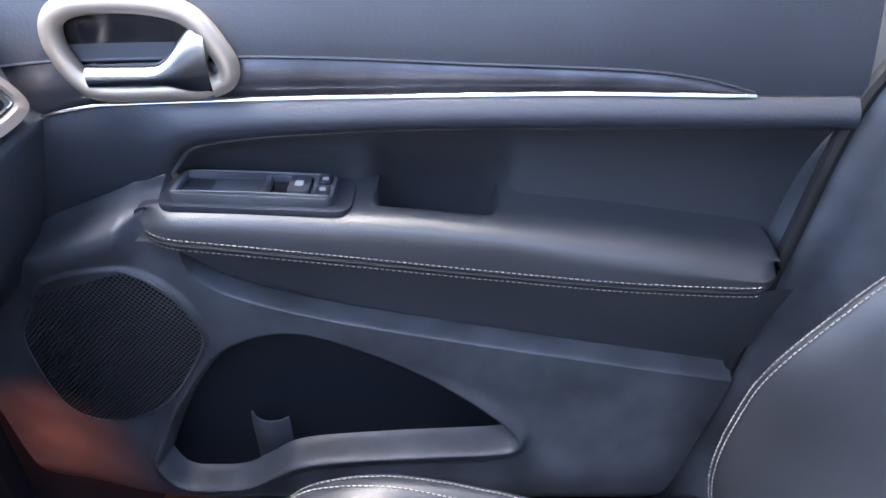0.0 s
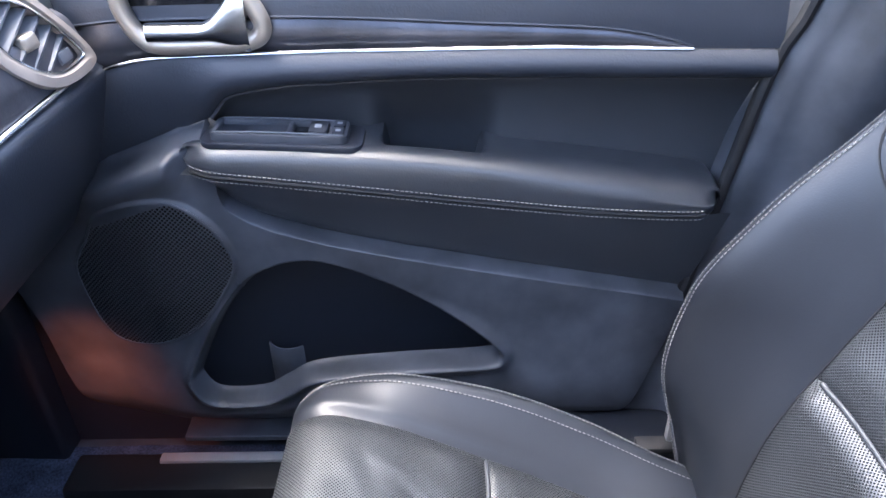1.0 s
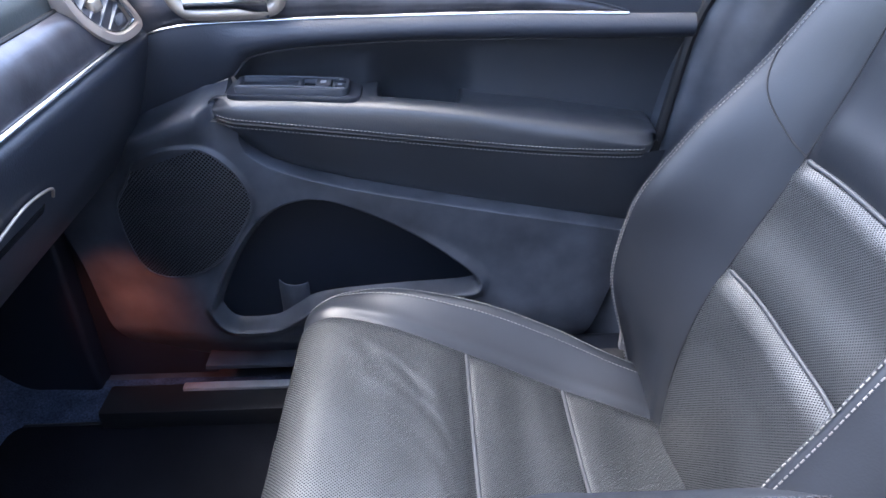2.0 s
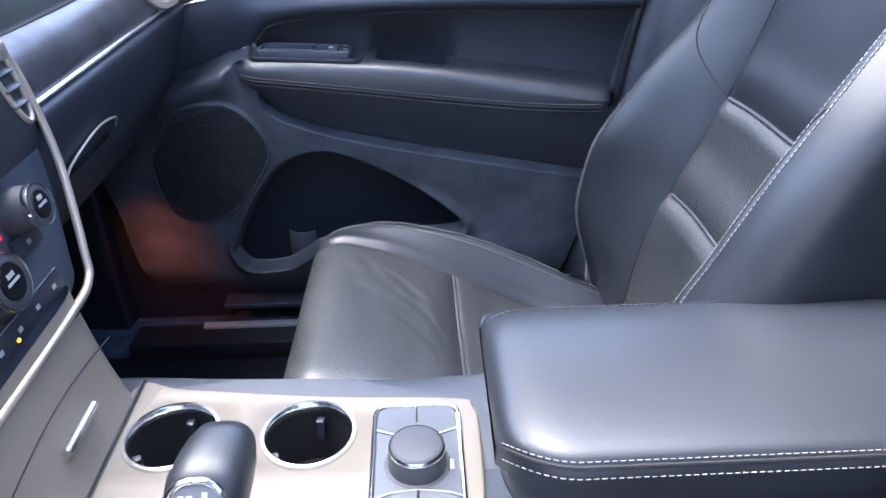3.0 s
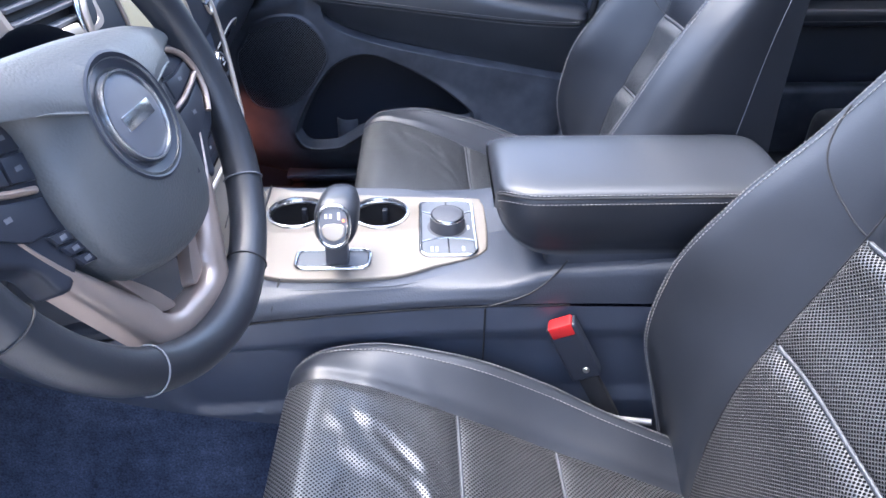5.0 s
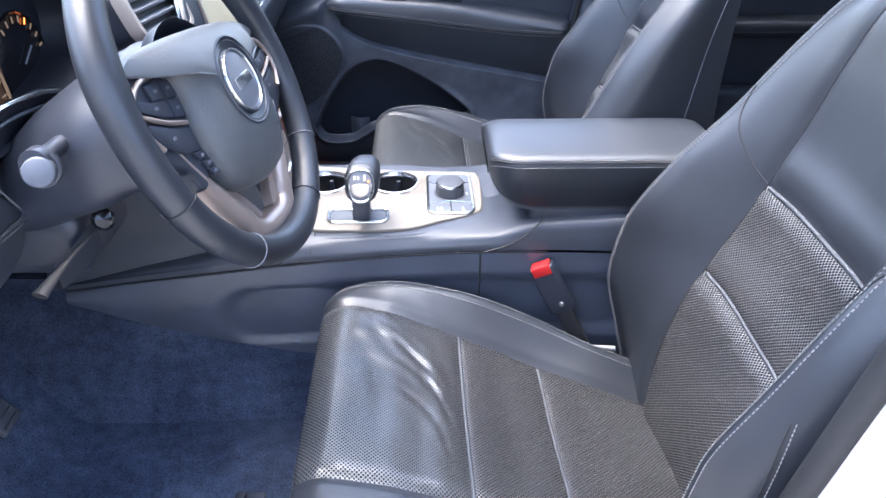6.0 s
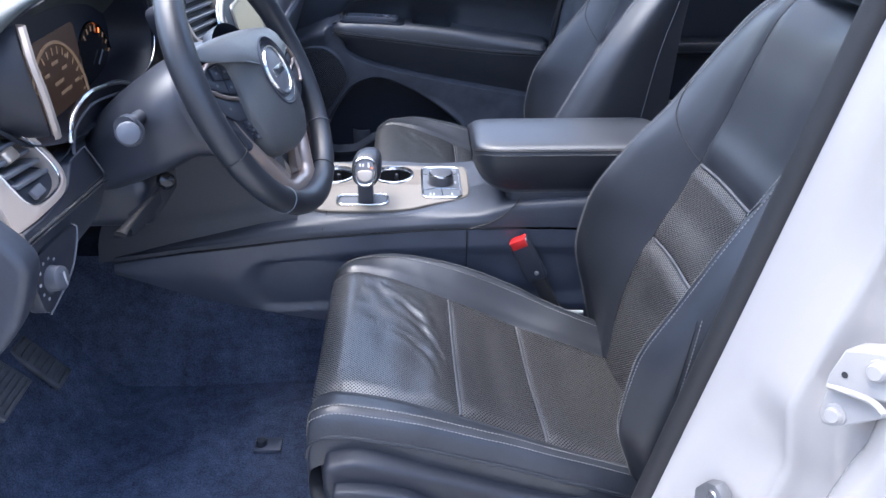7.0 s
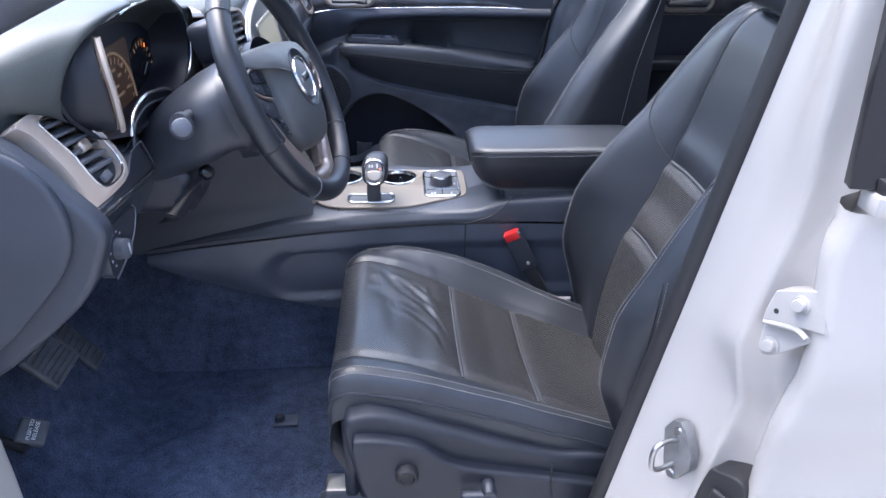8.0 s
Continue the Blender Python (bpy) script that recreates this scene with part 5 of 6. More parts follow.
    for y0, z0, r in ((-0.262, 0.744, 0.060),):
        part("dial_face", lathe([(0.0, 0.0), (r, 0.0), (r + 0.003, 0.003), (r + 0.005, 0.0)], axes((-0.5975, y0, z0), (1, 0, 0), (0, 1, 0)), 36), GLOSS, c)
        for k in range(13):
            a = radians(120 - 190 * k / 12)
            p = Vector((-0.5955, y0 + (r - 0.006) * math.cos(a), z0 + (r - 0.006) * math.sin(a)))
            part("dial_tick", box((0, -0.0014, -0.004), (0.0008, 0.0014, 0.004), 0, 1, Matrix.Translation(p) @ pose(0, 0, 0, math.degrees(a) - 90, 0, 0)), lit if k in (4, 9) else tan, c)
        part("needle", box((0, -0.001, 0), (0.0012, 0.001, 0.03), 0, 1, Matrix.Translation((-0.594, y0, z0)) @ pose(0, 0, 0, -60, 0, 0)), MARK, c)
    return c


DEEP = -0.012


def centre_stack():
    c = thing("centre_stack", (-0.37, 0.02, 0.5), "champagne and black centre stack with screen and climate knobs", "controls")
    bez = spline([(0.185, 0.80), (0.212, 0.73), (0.214, 0.677), (0.203, 0.618), (0.168, 0.545), (0.150, 0.522), (0.10, 0.516), (-0.06, 0.516), (-0.11, 0.522), (-0.128, 0.545), (-0.163, 0.618), (-0.174, 0.677), (-0.172, 0.73), (-0.145, 0.80), (0.02, 0.83)], 6, True)
    part("control_panel", stack_slab(bez, -0.10, DEEP, 0.002), FLANK, c, "black control panel")
    upper = [(y, z) for y, z in bez if z > 0.664]
    upper = sorted([q for q in upper if q[0] > 0.02], key=lambda q: q[1]) + sorted([q for q in upper if q[0] <= 0.02], key=lambda q: -q[1])
    part("bezel", stack_slab([(-0.10, 0.652), (0.12, 0.652)] + upper, -0.05, 0.004, 0.005), SMOOTHP, c, "smooth black screen surround")
    part("outer_frame", sweep([on_stack(y, z, 0.003) for y, z in bez], 0.0042, 10, up=(0.976, 0, 0.22), closed=True), SATIN, c, "satin champagne frame")
    part("frame_edge", sweep([on_stack(0.02 + (y - 0.02) * 1.03, 0.66 + (z - 0.66) * 1.035, 0.0) for y, z in bez], 0.003, 8, up=(0.976, 0, 0.22), closed=True), CHROME, c)
    # screen
    part("screen_frame", sweep([on_stack(y, z, 0.005) for y, z in rounded(-0.088, 0.106, 0.664, 0.792, 0.008)], 0.0032, 8, up=(0.976, 0, 0.22), closed=True), SATIN, c, "bronze screen frame")
    part("screen", stack_slab(rounded(-0.087, 0.105, 0.665, 0.791, 0.007), 0.0, 0.006, 0.0005), CREAM, c, "touch screen lit in pale cream")
    # side vents
    for y0, sg in ((0.190, 1),):
        f = part("side_vent", sweep([on_stack(y, z, 0.005) for y, z in spline([(y0 - 0.014 * sg, 0.79), (y0 + 0.004 * sg, 0.775), (y0 + 0.014 * sg, 0.73), (y0 + 0.012 * sg, 0.682), (y0, 0.672), (y0 - 0.012 * sg, 0.70), (y0 - 0.018 * sg, 0.76)], 5, True)], 0.003, 8, up=(0.976, 0, 0.22), closed=True), SATIN, c, "slim upright air vent")
        part("vent_back", stack_slab(spline([(y0 - 0.014 * sg, 0.79), (y0 + 0.004 * sg, 0.775), (y0 + 0.014 * sg, 0.73), (y0 + 0.012 * sg, 0.682), (y0, 0.672), (y0 - 0.012 * sg, 0.70), (y0 - 0.018 * sg, 0.76)], 5, True), 0.003, 0.0045, 0.0), RUBBER, f)
        for z in np.linspace(0.69, 0.775, 7):
            p = on_stack(y0 - 0.001 * sg, z, 0.004)
            part("vent_slat", box((-0.004, -0.013, -0.0015), (0.006, 0.013, 0.0015), 0.0008, 1, Matrix.Translation(p) @ pose(0, 0, 0, 0, 25, 0)), HARD, f)
        p = on_stack(y0, 0.735, 0.01)
        part("vent_tab", box((-0.006, -0.008, -0.008), (0.006, 0.008, 0.008), 0.003, 2, Matrix.Translation(p)), SATIN, f)
    # broad air vent between the screen and the instruments
    vm = axes((-0.436, -0.200, 0.803), (0.93, -0.12, 0.34), (0, 1, -0.10))
    vo = spline([(-0.072, 0.036), (-0.03, 0.046), (0.045, 0.042), (0.066, 0.030), (0.070, -0.020), (0.058, -0.046), (-0.02, -0.043), (-0.062, -0.034), (-0.074, -0.010)], 5, True)
    vi = [(a * 0.85, b * 0.80) for a, b in vo]
    W = lambda q, z: [vm @ Vector((a, b, z)) for a, b in q]
    mid = lambda t: [(a * (1 - t) + e * t, b * (1 - t) + f * t) for (a, b), (e, f) in zip(vo, vi)]
    part("vent_housing", slab([(a * 0.9, b * 0.9) for a, b in vo], 2, -0.06, -0.012, 0.004, 2, vm), SMOOTHP, c)
    f = part("broad_vent", loft([W(vo, -0.014), W(vo, -0.002), W(mid(0.2), 0.003), W(mid(0.75), 0.003), W(vi, -0.001), W(vi, -0.011)], wrap=True, flip=True), VENTC, c, "champagne air vent surround")
    part("vent_back", slab(vi, 2, -0.0118, -0.0108, 0.0, 1, vm), RUBBER, f)
    for k in range(5):
        b = -0.028 + 0.014 * k
        part("vent_slat", box((-0.057, -0.0020, -0.010), (0.055, 0.0020, 0.0), 0.001, 2, vm @ Matrix.Translation((0, b, -0.001)) @ pose(0, 0, 0, 24, 0, 0)), GREY, f)
    part("vent_tab", box((-0.012, -0.046, -0.004), (0.016, -0.030, 0.010), 0.005, 3, vm), SATIN, f, "satin vent tab")
    # knobs
    nrm = Vector((0.976, 0, 0.22))
    for y, z, r, h in ((0.122, 0.616, 0.0205, 0.031), (0.054, 0.581, 0.0265, 0.018), (-0.016, 0.606, 0.0205, 0.022)):
        m = axes(on_stack(y, z, DEEP), nrm, (0, 1, 0))
        k = part("climate_knob", lathe([(0.0, h - 0.001), (r * 0.62, h - 0.001), (r * 0.66, h), (r * 0.88, h - 0.001), (r * 0.95, h - 0.004), (r, 0.006), (r * 1.15, 0.0)], m, 36), KNOB, c, "grey rubber knob")
        part("knob_ring", lathe([(r * 0.88, h - 0.0006), (r * 0.95, h - 0.0002), (r * 0.99, h - 0.004), (r * 0.98, h - 0.006)], m, 36), CHROME, k)
        part("knob_cap", lathe([(0.0, h + 0.0006), (r * 0.60, h + 0.0006), (r * 0.62, h - 0.001)], m, 30), GLOSS, k)
        part("knob_mark", box((-r * 0.35, -0.0012, h + 0.0007), (r * 0.35, 0.0012, h + 0.0012), 0, 1, m), MARK, k)
        part("knob_mark", box((-r * 0.2, 0.004, h + 0.0007), (r * 0.2, 0.008, h + 0.0012), 0, 1, m), MARK, k)
    red = glow("warning_red", (0.9, 0.03, 0.03), 0.22)
    tri = part("hazard_switch", stack_slab(rounded(0.002, 0.040, 0.618, 0.638, 0.004), DEEP, DEEP + 0.004, 0.001), GLOSS, c)
    part("hazard_mark", stack_slab([(0.014, 0.622), (0.026, 0.622), (0.020, 0.633)], DEEP + 0.0041, DEEP + 0.0048, 0), red, tri, "red triangle mark")
    for y0, y1, z0, z1 in ((-0.075, -0.032, 0.628, 0.642), (0.052, 0.092, 0.624, 0.640), (0.096, 0.140, 0.578, 0.596), (-0.062, 0.020, 0.570, 0.590), (-0.07, 0.132, 0.530, 0.550), (-0.098, -0.062, 0.59, 0.61)):
        k = part("button", stack_slab(rounded(y0, y1, z0, z1, 0.003), DEEP, DEEP + 0.0042, 0.001), SMOOTHP, c, "small black button")
        part("button_edge", sweep([on_stack(y, z1 + 0.001, DEEP + 0.0035) for y in np.linspace(y0, y1, 6)], 0.0009, 6), CHROME, k)
        nmk = max(1, int((y1 - y0) / 0.03))
        for q in range(nmk):
            yc = y0 + (y1 - y0) * (q + 0.5) / nmk
            part("button_mark", stack_slab([(yc - 0.003, (z0 + z1) / 2 - 0.002), (yc + 0.003, (z0 + z1) / 2 - 0.002), (yc + 0.003, (z0 + z1) / 2 + 0.002), (yc - 0.003, (z0 + z1) / 2 + 0.002)], DEEP + 0.0042, DEEP + 0.0046, 0), MARK, k)
    part("button_lamp", stack_slab(rounded(0.037, 0.0405, 0.534, 0.5365, 0.0005), DEEP + 0.0042, DEEP + 0.005, 0), glow("button_amber", (1.0, 0.35, 0.02), 0.9), c)
    for y, z in ((0.090, 0.606), (0.010, 0.596)):
        part("button_lamp", stack_slab(rounded(y - 0.0025, y + 0.0025, z - 0.0018, z + 0.0018, 0.0006), DEEP, DEEP + 0.002, 0), red, c)
    # side wall of the stack beside the driver's knee
    rows = []
    for t in np.linspace(0, 1, 40):
        x = -0.72 + 0.385 * t
        zb = 0.325 + 0.05 * t
        yt, zt, xt = -0.125 - 0.02 * (1 - t), 0.56 - 0.02 * t, -0.66 + 0.31 * t
        rows.append(spline([(x, -0.172 + 0.030 * t, zb), (x + 0.004, -0.158 + 0.026 * t, zb + 0.045), (x * 0.6 + xt * 0.4, -0.142 + 0.018 * t, zb * 0.55 + zt * 0.45), (xt, yt, zt), (xt - 0.01, yt + 0.004, zt + 0.10)], 5))
    part("side_wall", loft(rows), SOFT, c, "soft black side wall")
    # lower champagne panel sweeping down to the console plate
    rows = []
    for z in np.linspace(0.402, 0.53, 20):
        t = (z - 0.402) / 0.128
        hw_r = 0.138 + 0.018 * t ** 1.5
        hw_l = -0.112 - 0.018 * t ** 1.5
        rows.append([on_stack(hw_l + (hw_r - hw_l) * s, z, 0.010 * (1 - t) ** 2 + 0.004 - 0.05 * abs(2 * s - 1) ** 8) for s in np.linspace(0, 1, 30)])
    part("lower_panel", loft(rows), PLATE, c, "champagne lower panel")
    part("tray_handle", sweep([on_stack(-0.015 + 0.06 * t, 0.452, 0.014) for t in np.linspace(0, 1, 8)], 0.0045, 8), CHROME, c, "short chrome tray handle")
    part("plate_gap", sweep([on_stack(-0.105 + 0.235 * t, 0.408, 0.013) for t in np.linspace(0, 1, 10)], 0.0018, 6), RUBBER, c)
    part("tray_gap", sweep([on_stack(-0.09 + 0.215 * t, 0.47 + 0.01 * math.sin(math.pi * t), 0.0085) for t in np.linspace(0, 1, 14)], 0.0008, 5), RUBBER, c)
    return c


dashboard()
instruments()
centre_stack()


def steering_wheel():
    C = Vector((-0.320, -0.410, 0.764))
    n = Vector((math.cos(radians(23.3)) * math.cos(radians(-6.4)), math.cos(radians(23.3)) * math.sin(radians(-6.4)), math.sin(radians(23.3))))
    m = axes(C, n, (0, 1, 0))
    w = thing("steering_wheel", C, "black leather steering wheel with champagne spokes and chrome badge", "steering wheel")
    spun = m
    P = lambda x, y, z=0.0: m @ Vector((x, y, z))
    R = 0.1825
    th = np.linspace(0, 2 * np.pi, 96, endpoint=False)
    fat = [0.0174 + 0.0014 * math.exp(-((((math.degrees(a) + 30) % 120 - 60) / 14) ** 2)) for a in th]
    rim = part("rim", sweep([P(R * math.cos(a), R * math.sin(a)) for a in th], fat, 18, up=tuple(n), closed=True), LEATHER, w, "black leather rim")
    for a in (28, 128, -45, -168, -74, -132):
        c, s = math.cos(radians(a)), math.sin(radians(a))
        loop = [P((R + 0.0183 * math.cos(b)) * c, (R + 0.0183 * math.cos(b)) * s, 0.0183 * math.sin(b)) for b in np.linspace(0, 2 * np.pi, 20, endpoint=False)]
        part("rim_seam", sweep(loop, 0.0008, 6, up=tuple(m.to_3x3() @ Vector((-s, c, 0))), closed=True), GREY if a in (-132, -45, 128) else RUBBER, rim)
    # airbag cover, domed over a shield outline; hub and spokes stand turned a little to the right
    m = spun @ pose(0, 0, 0, 0, 0, -12)
    half = [(0.045, 0.067), (0.090, 0.064), (0.135, 0.057), (0.150, 0.045), (0.128, 0.040), (0.094, 0.034), (0.084, 0.008), (0.087, -0.030), (0.080, -0.070), (0.058, -0.098), (0.022, -0.108)]
    out = spline([(0.0, 0.068)] + half + [(-a, b) for a, b in half[::-1]], 5, True)
    prof = [(1.0, -0.035), (1.0, -0.005), (0.985, 0.008), (0.93, 0.016), (0.8, 0.023), (0.6, 0.030), (0.45, 0.034), (0.44, 0.0305), (0.42, 0.0295), (0.2, 0.0295), (0.01, 0.0295)]
    ang = [math.atan2(b, a) for a, b in out]
    rows = []
    for k, z in prof:
        row = []
        for (a, b), t in zip(out, ang):
            mix = float(step(0.62, 0.45, k))
            rr = 0.044 * k / 0.45
            low = 1 - 0.75 * float(step(0.075, 0.135, abs(a) * k))
            row.append(P(a * k * (1 - mix) + rr * math.cos(t) * mix, b * k * (1 - mix) + rr * math.sin(t) * mix, z * low if z > 0 else z))
        rows.append(row)
    part("airbag_cover", loft(rows, wrap=True, caps=False, flip=False), COVER, w, "grained black airbag cover")
    part("badge_well", lathe([(0.0375, 0.0305), (0.046, 0.0335), (0.0475, 0.0345), (0.0495, 0.0335)], m, 48), SMOOTHP, w, "sunk ring round the badge")
    part("badge_disc", lathe([(0.0, 0.034), (0.028, 0.034), (0.033, 0.032), (0.036, 0.029)], m, 40), GREY, w, "grey round badge")
    part("badge_ring", lathe([(0.0322, 0.0325), (0.0330, 0.0352), (0.0345, 0.0352), (0.0358, 0.031)], m, 40), CHROME, w, "chrome badge ring")
    part("badge_mark", box((-0.020, -0.006, 0.034), (0.020, 0.006, 0.0355), 0.001, 2, m @ pose(0, 0, 0, 0, 0, 8)), CHROME, w, "plain chrome mark")
    for k in range(3):
        part("cover_mark", box((0.030 - 0.004 * k, -0.062 - 0.008 * k, 0.026 - 0.0035 * k), (0.048, -0.058 - 0.008 * k, 0.0275 - 0.0035 * k), 0, 1, m), SMOOTHP, w)
    # side spokes with switch pods
    for sg in (1, -1):
        pod = spline([(0.070 * sg, 0.040), (0.13 * sg, 0.044), (0.162 * sg, 0.030), (0.168 * sg, -0.008), (0.157 * sg, -0.036), (0.126 * sg, -0.056), (0.116 * sg, -0.078), (0.098 * sg, -0.074), (0.074 * sg, -0.04)], 5, True)
        sp = part("spoke", slab(pod, 2, -0.026, 0.0, 0.005, 3, m), SMOOTHP, w, "black side spoke")
        edge = [(0.082, 0.035), (0.106, 0.038), (0.132, 0.036), (0.153, 0.027), (0.163, 0.010), (0.161, -0.010), (0.150, -0.027)]
        part("spoke_bow", sweep([P(a * sg, b, 0.003) for a, b in spline(edge, 6)], 0.0030, 8, up=tuple(n)), BRONZE, sp, "champagne trim bow")
        part("spoke_bar", sweep([P(a * sg, b, 0.003) for a, b in spline([(0.092, -0.014), (0.125, -0.006), (0.159, 0.008)], 6)], 0.0026, 8, up=tuple(n)), BRONZE, sp, "champagne trim bar")
        # four switch caps above the bar, one below it, a strip of three along the band
        caps = [[(0.086, 0.030), (0.104, 0.033), (0.104, 0.014), (0.084, 0.012)], [(0.106, 0.033), (0.130, 0.031), (0.128, 0.016), (0.106, 0.014)], [(0.084, 0.010), (0.104, 0.012), (0.106, -0.005), (0.086, -0.009)], [(0.107, 0.012), (0.128, 0.014), (0.152, 0.022), (0.154, 0.011), (0.128, 0.000), (0.108, -0.005)], [(0.090, -0.020), (0.124, -0.012), (0.154, 0.000), (0.154, -0.012), (0.142, -0.028), (0.120, -0.040), (0.094, -0.042)]]
        caps += [[(0.088 - 0.004 * q, -0.045 - 0.010 * q), (0.105 - 0.005 * q, -0.043 - 0.010 * q), (0.101 - 0.005 * q, -0.051 - 0.010 * q), (0.085 - 0.004 * q, -0.053 - 0.010 * q)] for q in range(3)]
        for cap in caps:
            a, b = np.mean(np.array(cap), axis=0)
            bt = part("wheel_button", slab([(x * sg, y) for x, y in cap], 2, -0.002, 0.0035, 0.0018, 2, m), SMOOTHP, sp, "black wheel button")
            part("button_mark", box((a * sg - 0.0030, b - 0.0016, 0.0035), (a * sg + 0.0030, b + 0.0016, 0.0039), 0, 1, m), GREY, bt)
    # champagne band that runs from pod to pod below the hub and meets the rim at the bottom
    outer = [(0.138, -0.024), (0.124, -0.054), (0.096, -0.102), (0.070, -0.143), (0.055, -0.163), (0.034, -0.168), (0.010, -0.169)]
    inner = [(0.118, -0.036), (0.100, -0.060), (0.072, -0.092), (0.047, -0.121), (0.038, -0.137), (0.024, -0.145), (0.006, -0.146)]
    full = lambda q: spline(q + [(-a, b) for a, b in q[::-1]], 8)
    rows = []
    for (a, b), (e, f) in zip(full(outer), full(inner)):
        at = lambda t, z: P(a + (e - a) * t, b + (f - b) * t, z)
        rows.append([at(-0.05, -0.022), at(0.0, -0.007), at(0.12, -0.002), at(0.5, 0.001), at(0.88, -0.003), at(1.0, -0.009), at(1.05, -0.024)])
    part("lower_bow", loft(rows), BRONZE, w, "champagne lower spoke band")
    for sg in (1, -1):
        part("spoke_plate", slab(spline([(0.064 * sg, -0.090), (0.047 * sg, -0.119), (0.037 * sg, -0.137), (0.018 * sg, -0.143), (0.022 * sg, -0.132), (0.040 * sg, -0.110)], 5, True), 2, -0.022, -0.009, 0.002, 2, m), BRONZE, w, "satin spoke plate")
        part("spoke_arm", sweep([P(0.05 * sg, -0.06, -0.03), P(0.052 * sg, -0.11, -0.028), P(0.05 * sg, -0.16, -0.018)], 0.011, 10, up=tuple(n)), SOFT, w)
    part("spoke_root", slab(spline([(0.062, -0.158), (0.0, -0.166), (-0.062, -0.158), (-0.072, -0.170), (0.0, -0.182), (0.072, -0.170)], 5, True), 2, -0.016, -0.003, 0.004, 3, m), SOFT, w, "black leather spoke root")
    part("spoke_back", lathe([(0.06, -0.05), (0.082, -0.03), (0.085, -0.012)], m, 32), SMOOTHP, w)
    return w, spun, n, C


wheel, WM, WN, WC = steering_wheel()


def column():
    c = thing("steering_column", WC - WN * 0.2, "black plastic steering column with stalk and adjuster lever", "steering column")
    rows = []
    for t, rx, ry, dz in ((0.035, 0.070, 0.055, 0.0), (0.05, 0.088, 0.074, -0.004), (0.075, 0.096, 0.082, -0.008), (0.076, 0.093, 0.079, -0.008), (0.10, 0.108, 0.084, -0.012), (0.14, 0.112, 0.084, -0.016), (0.19, 0.100, 0.078, -0.02), (0.26, 0.085, 0.066, -0.03)):
        q = WM @ Matrix.Translation((0, dz, -t))
        rows.append([q @ Vector((rx * np.sign(math.cos(a)) * abs(math.cos(a)) ** 0.7, ry * ((0.5 if t > 0.09 else 0.85) if math.sin(a) < 0 else 1.0) * np.sign(math.sin(a)) * abs(math.sin(a)) ** 0.7, 0)) for a in np.linspace(0, 2 * np.pi, 40, endpoint=False)])
    part("shroud", loft(rows, wrap=True, caps=True, flip=True), SMOOTHP, c, "black plastic shroud")
    k = part("stalk", sweep(spline([(-0.46, -0.44, 0.735), (-0.458, -0.50, 0.742), (-0.455, -0.560, 0.750)], 6), [0.008] * 6 + [0.009] * 4 + [0.014] * 3, 14, up=(1, 0, 0)), SMOOTHP, c, "black multifunction stalk")
    part("stalk_cap", lathe([(0.0, 0.010), (0.0125, 0.010), (0.0142, 0.0085), (0.015, 0.0), (0.0148, -0.006)], axes((-0.452, -0.560, 0.7425), (0.3, -0.85, 0.35)), 28), CAPGREY, k, "grey stalk end cap")
    part("stalk_collar", lathe([(0.015, 0.0), (0.0175, -0.001), (0.018, -0.016), (0.014, -0.022)], axes((-0.452, -0.558, 0.7435), (0.3, -0.85, 0.35)), 28), SMOOTHP, k)
    for a in (60, 85, 110):
        part("stalk_mark", box((-0.002, 0.0172, -0.010), (0.002, 0.0184, -0.005), 0, 1, axes((-0.452, -0.558, 0.7435), (0.3, -0.85, 0.35)) @ pose(0, 0, 0, 0, 0, a - 90)), MARK, k)
    lv = part("tilt_lever", sweep(spline([(-0.456, -0.462, 0.630), (-0.475, -0.515, 0.617), (-0.490, -0.565, 0.604)], 9), [0.0035 + 0.006 * max(0, k - 9) / 9 for k in range(19)], 10, 0.5), RUBBER, c, "slim tilt lever")
    part("lever_knob", lathe([(0.0, 0.014), (0.009, 0.012), (0.0125, 0.006), (0.013, -0.004), (0.009, -0.012), (0.0, -0.014)], axes((-0.455, -0.461, 0.633), (0.3, -0.6, 0.3)), 24), GLOSS, lv, "round lever knob")
    part("column_gaiter", box((-0.60, -0.47, 0.56), (-0.48, -0.33, 0.64), 0.02, 3), SMOOTHP, c)
    fin = spline([(-0.47, -0.45, 0.630), (-0.485, -0.48, 0.612), (-0.50, -0.505, 0.603)], 6)
    part("column_fin", loft([[p, p + np.array((0.0, 0.0, -0.035)), p + np.array((-0.04, 0.02, -0.05))] for p in fin]), MATTE, c)
    return c


column()


# ---- footwells ----
def pedal(name, label, cx, cy, cz, w, h, tilt, yaw, ribs):
    p = thing(name, (cx, cy, cz), label, "pedal")
    m = pose(cx, cy, cz, 0, tilt, yaw)
    part("pad", box((-0.006, -w / 2, -h / 2), (0.006, w / 2, h / 2), 0.005, 3, m), BRAKE, p, "ribbed rubber pad")
    for k in range(ribs):
        z = -h / 2 + h * (k + 0.7) / (ribs + 0.4)
        part("rib", box((0.005, -w / 2 + 0.008, z - 0.002), (0.0085, w / 2 - 0.008, z + 0.002), 0.001, 1, m), BRAKE, p)
    part("arm", sweep([m @ Vector((-0.006, 0, 0)), m @ Vector((-0.04, 0.005, 0.08)), m @ Vector((-0.05, 0.01, 0.22))], 0.009, 10, up=(0, 1, 0)), RUBBER, p)
    return p


pedal("brake_pedal", "wide ribbed rubber brake pedal", -0.775, -0.494, 0.288, 0.098, 0.078, -42, 0, 7)
pedal("accelerator_pedal", "narrow ribbed rubber accelerator pedal", -0.85, -0.262, 0.166, 0.058, 0.15, -38, 0, 10)


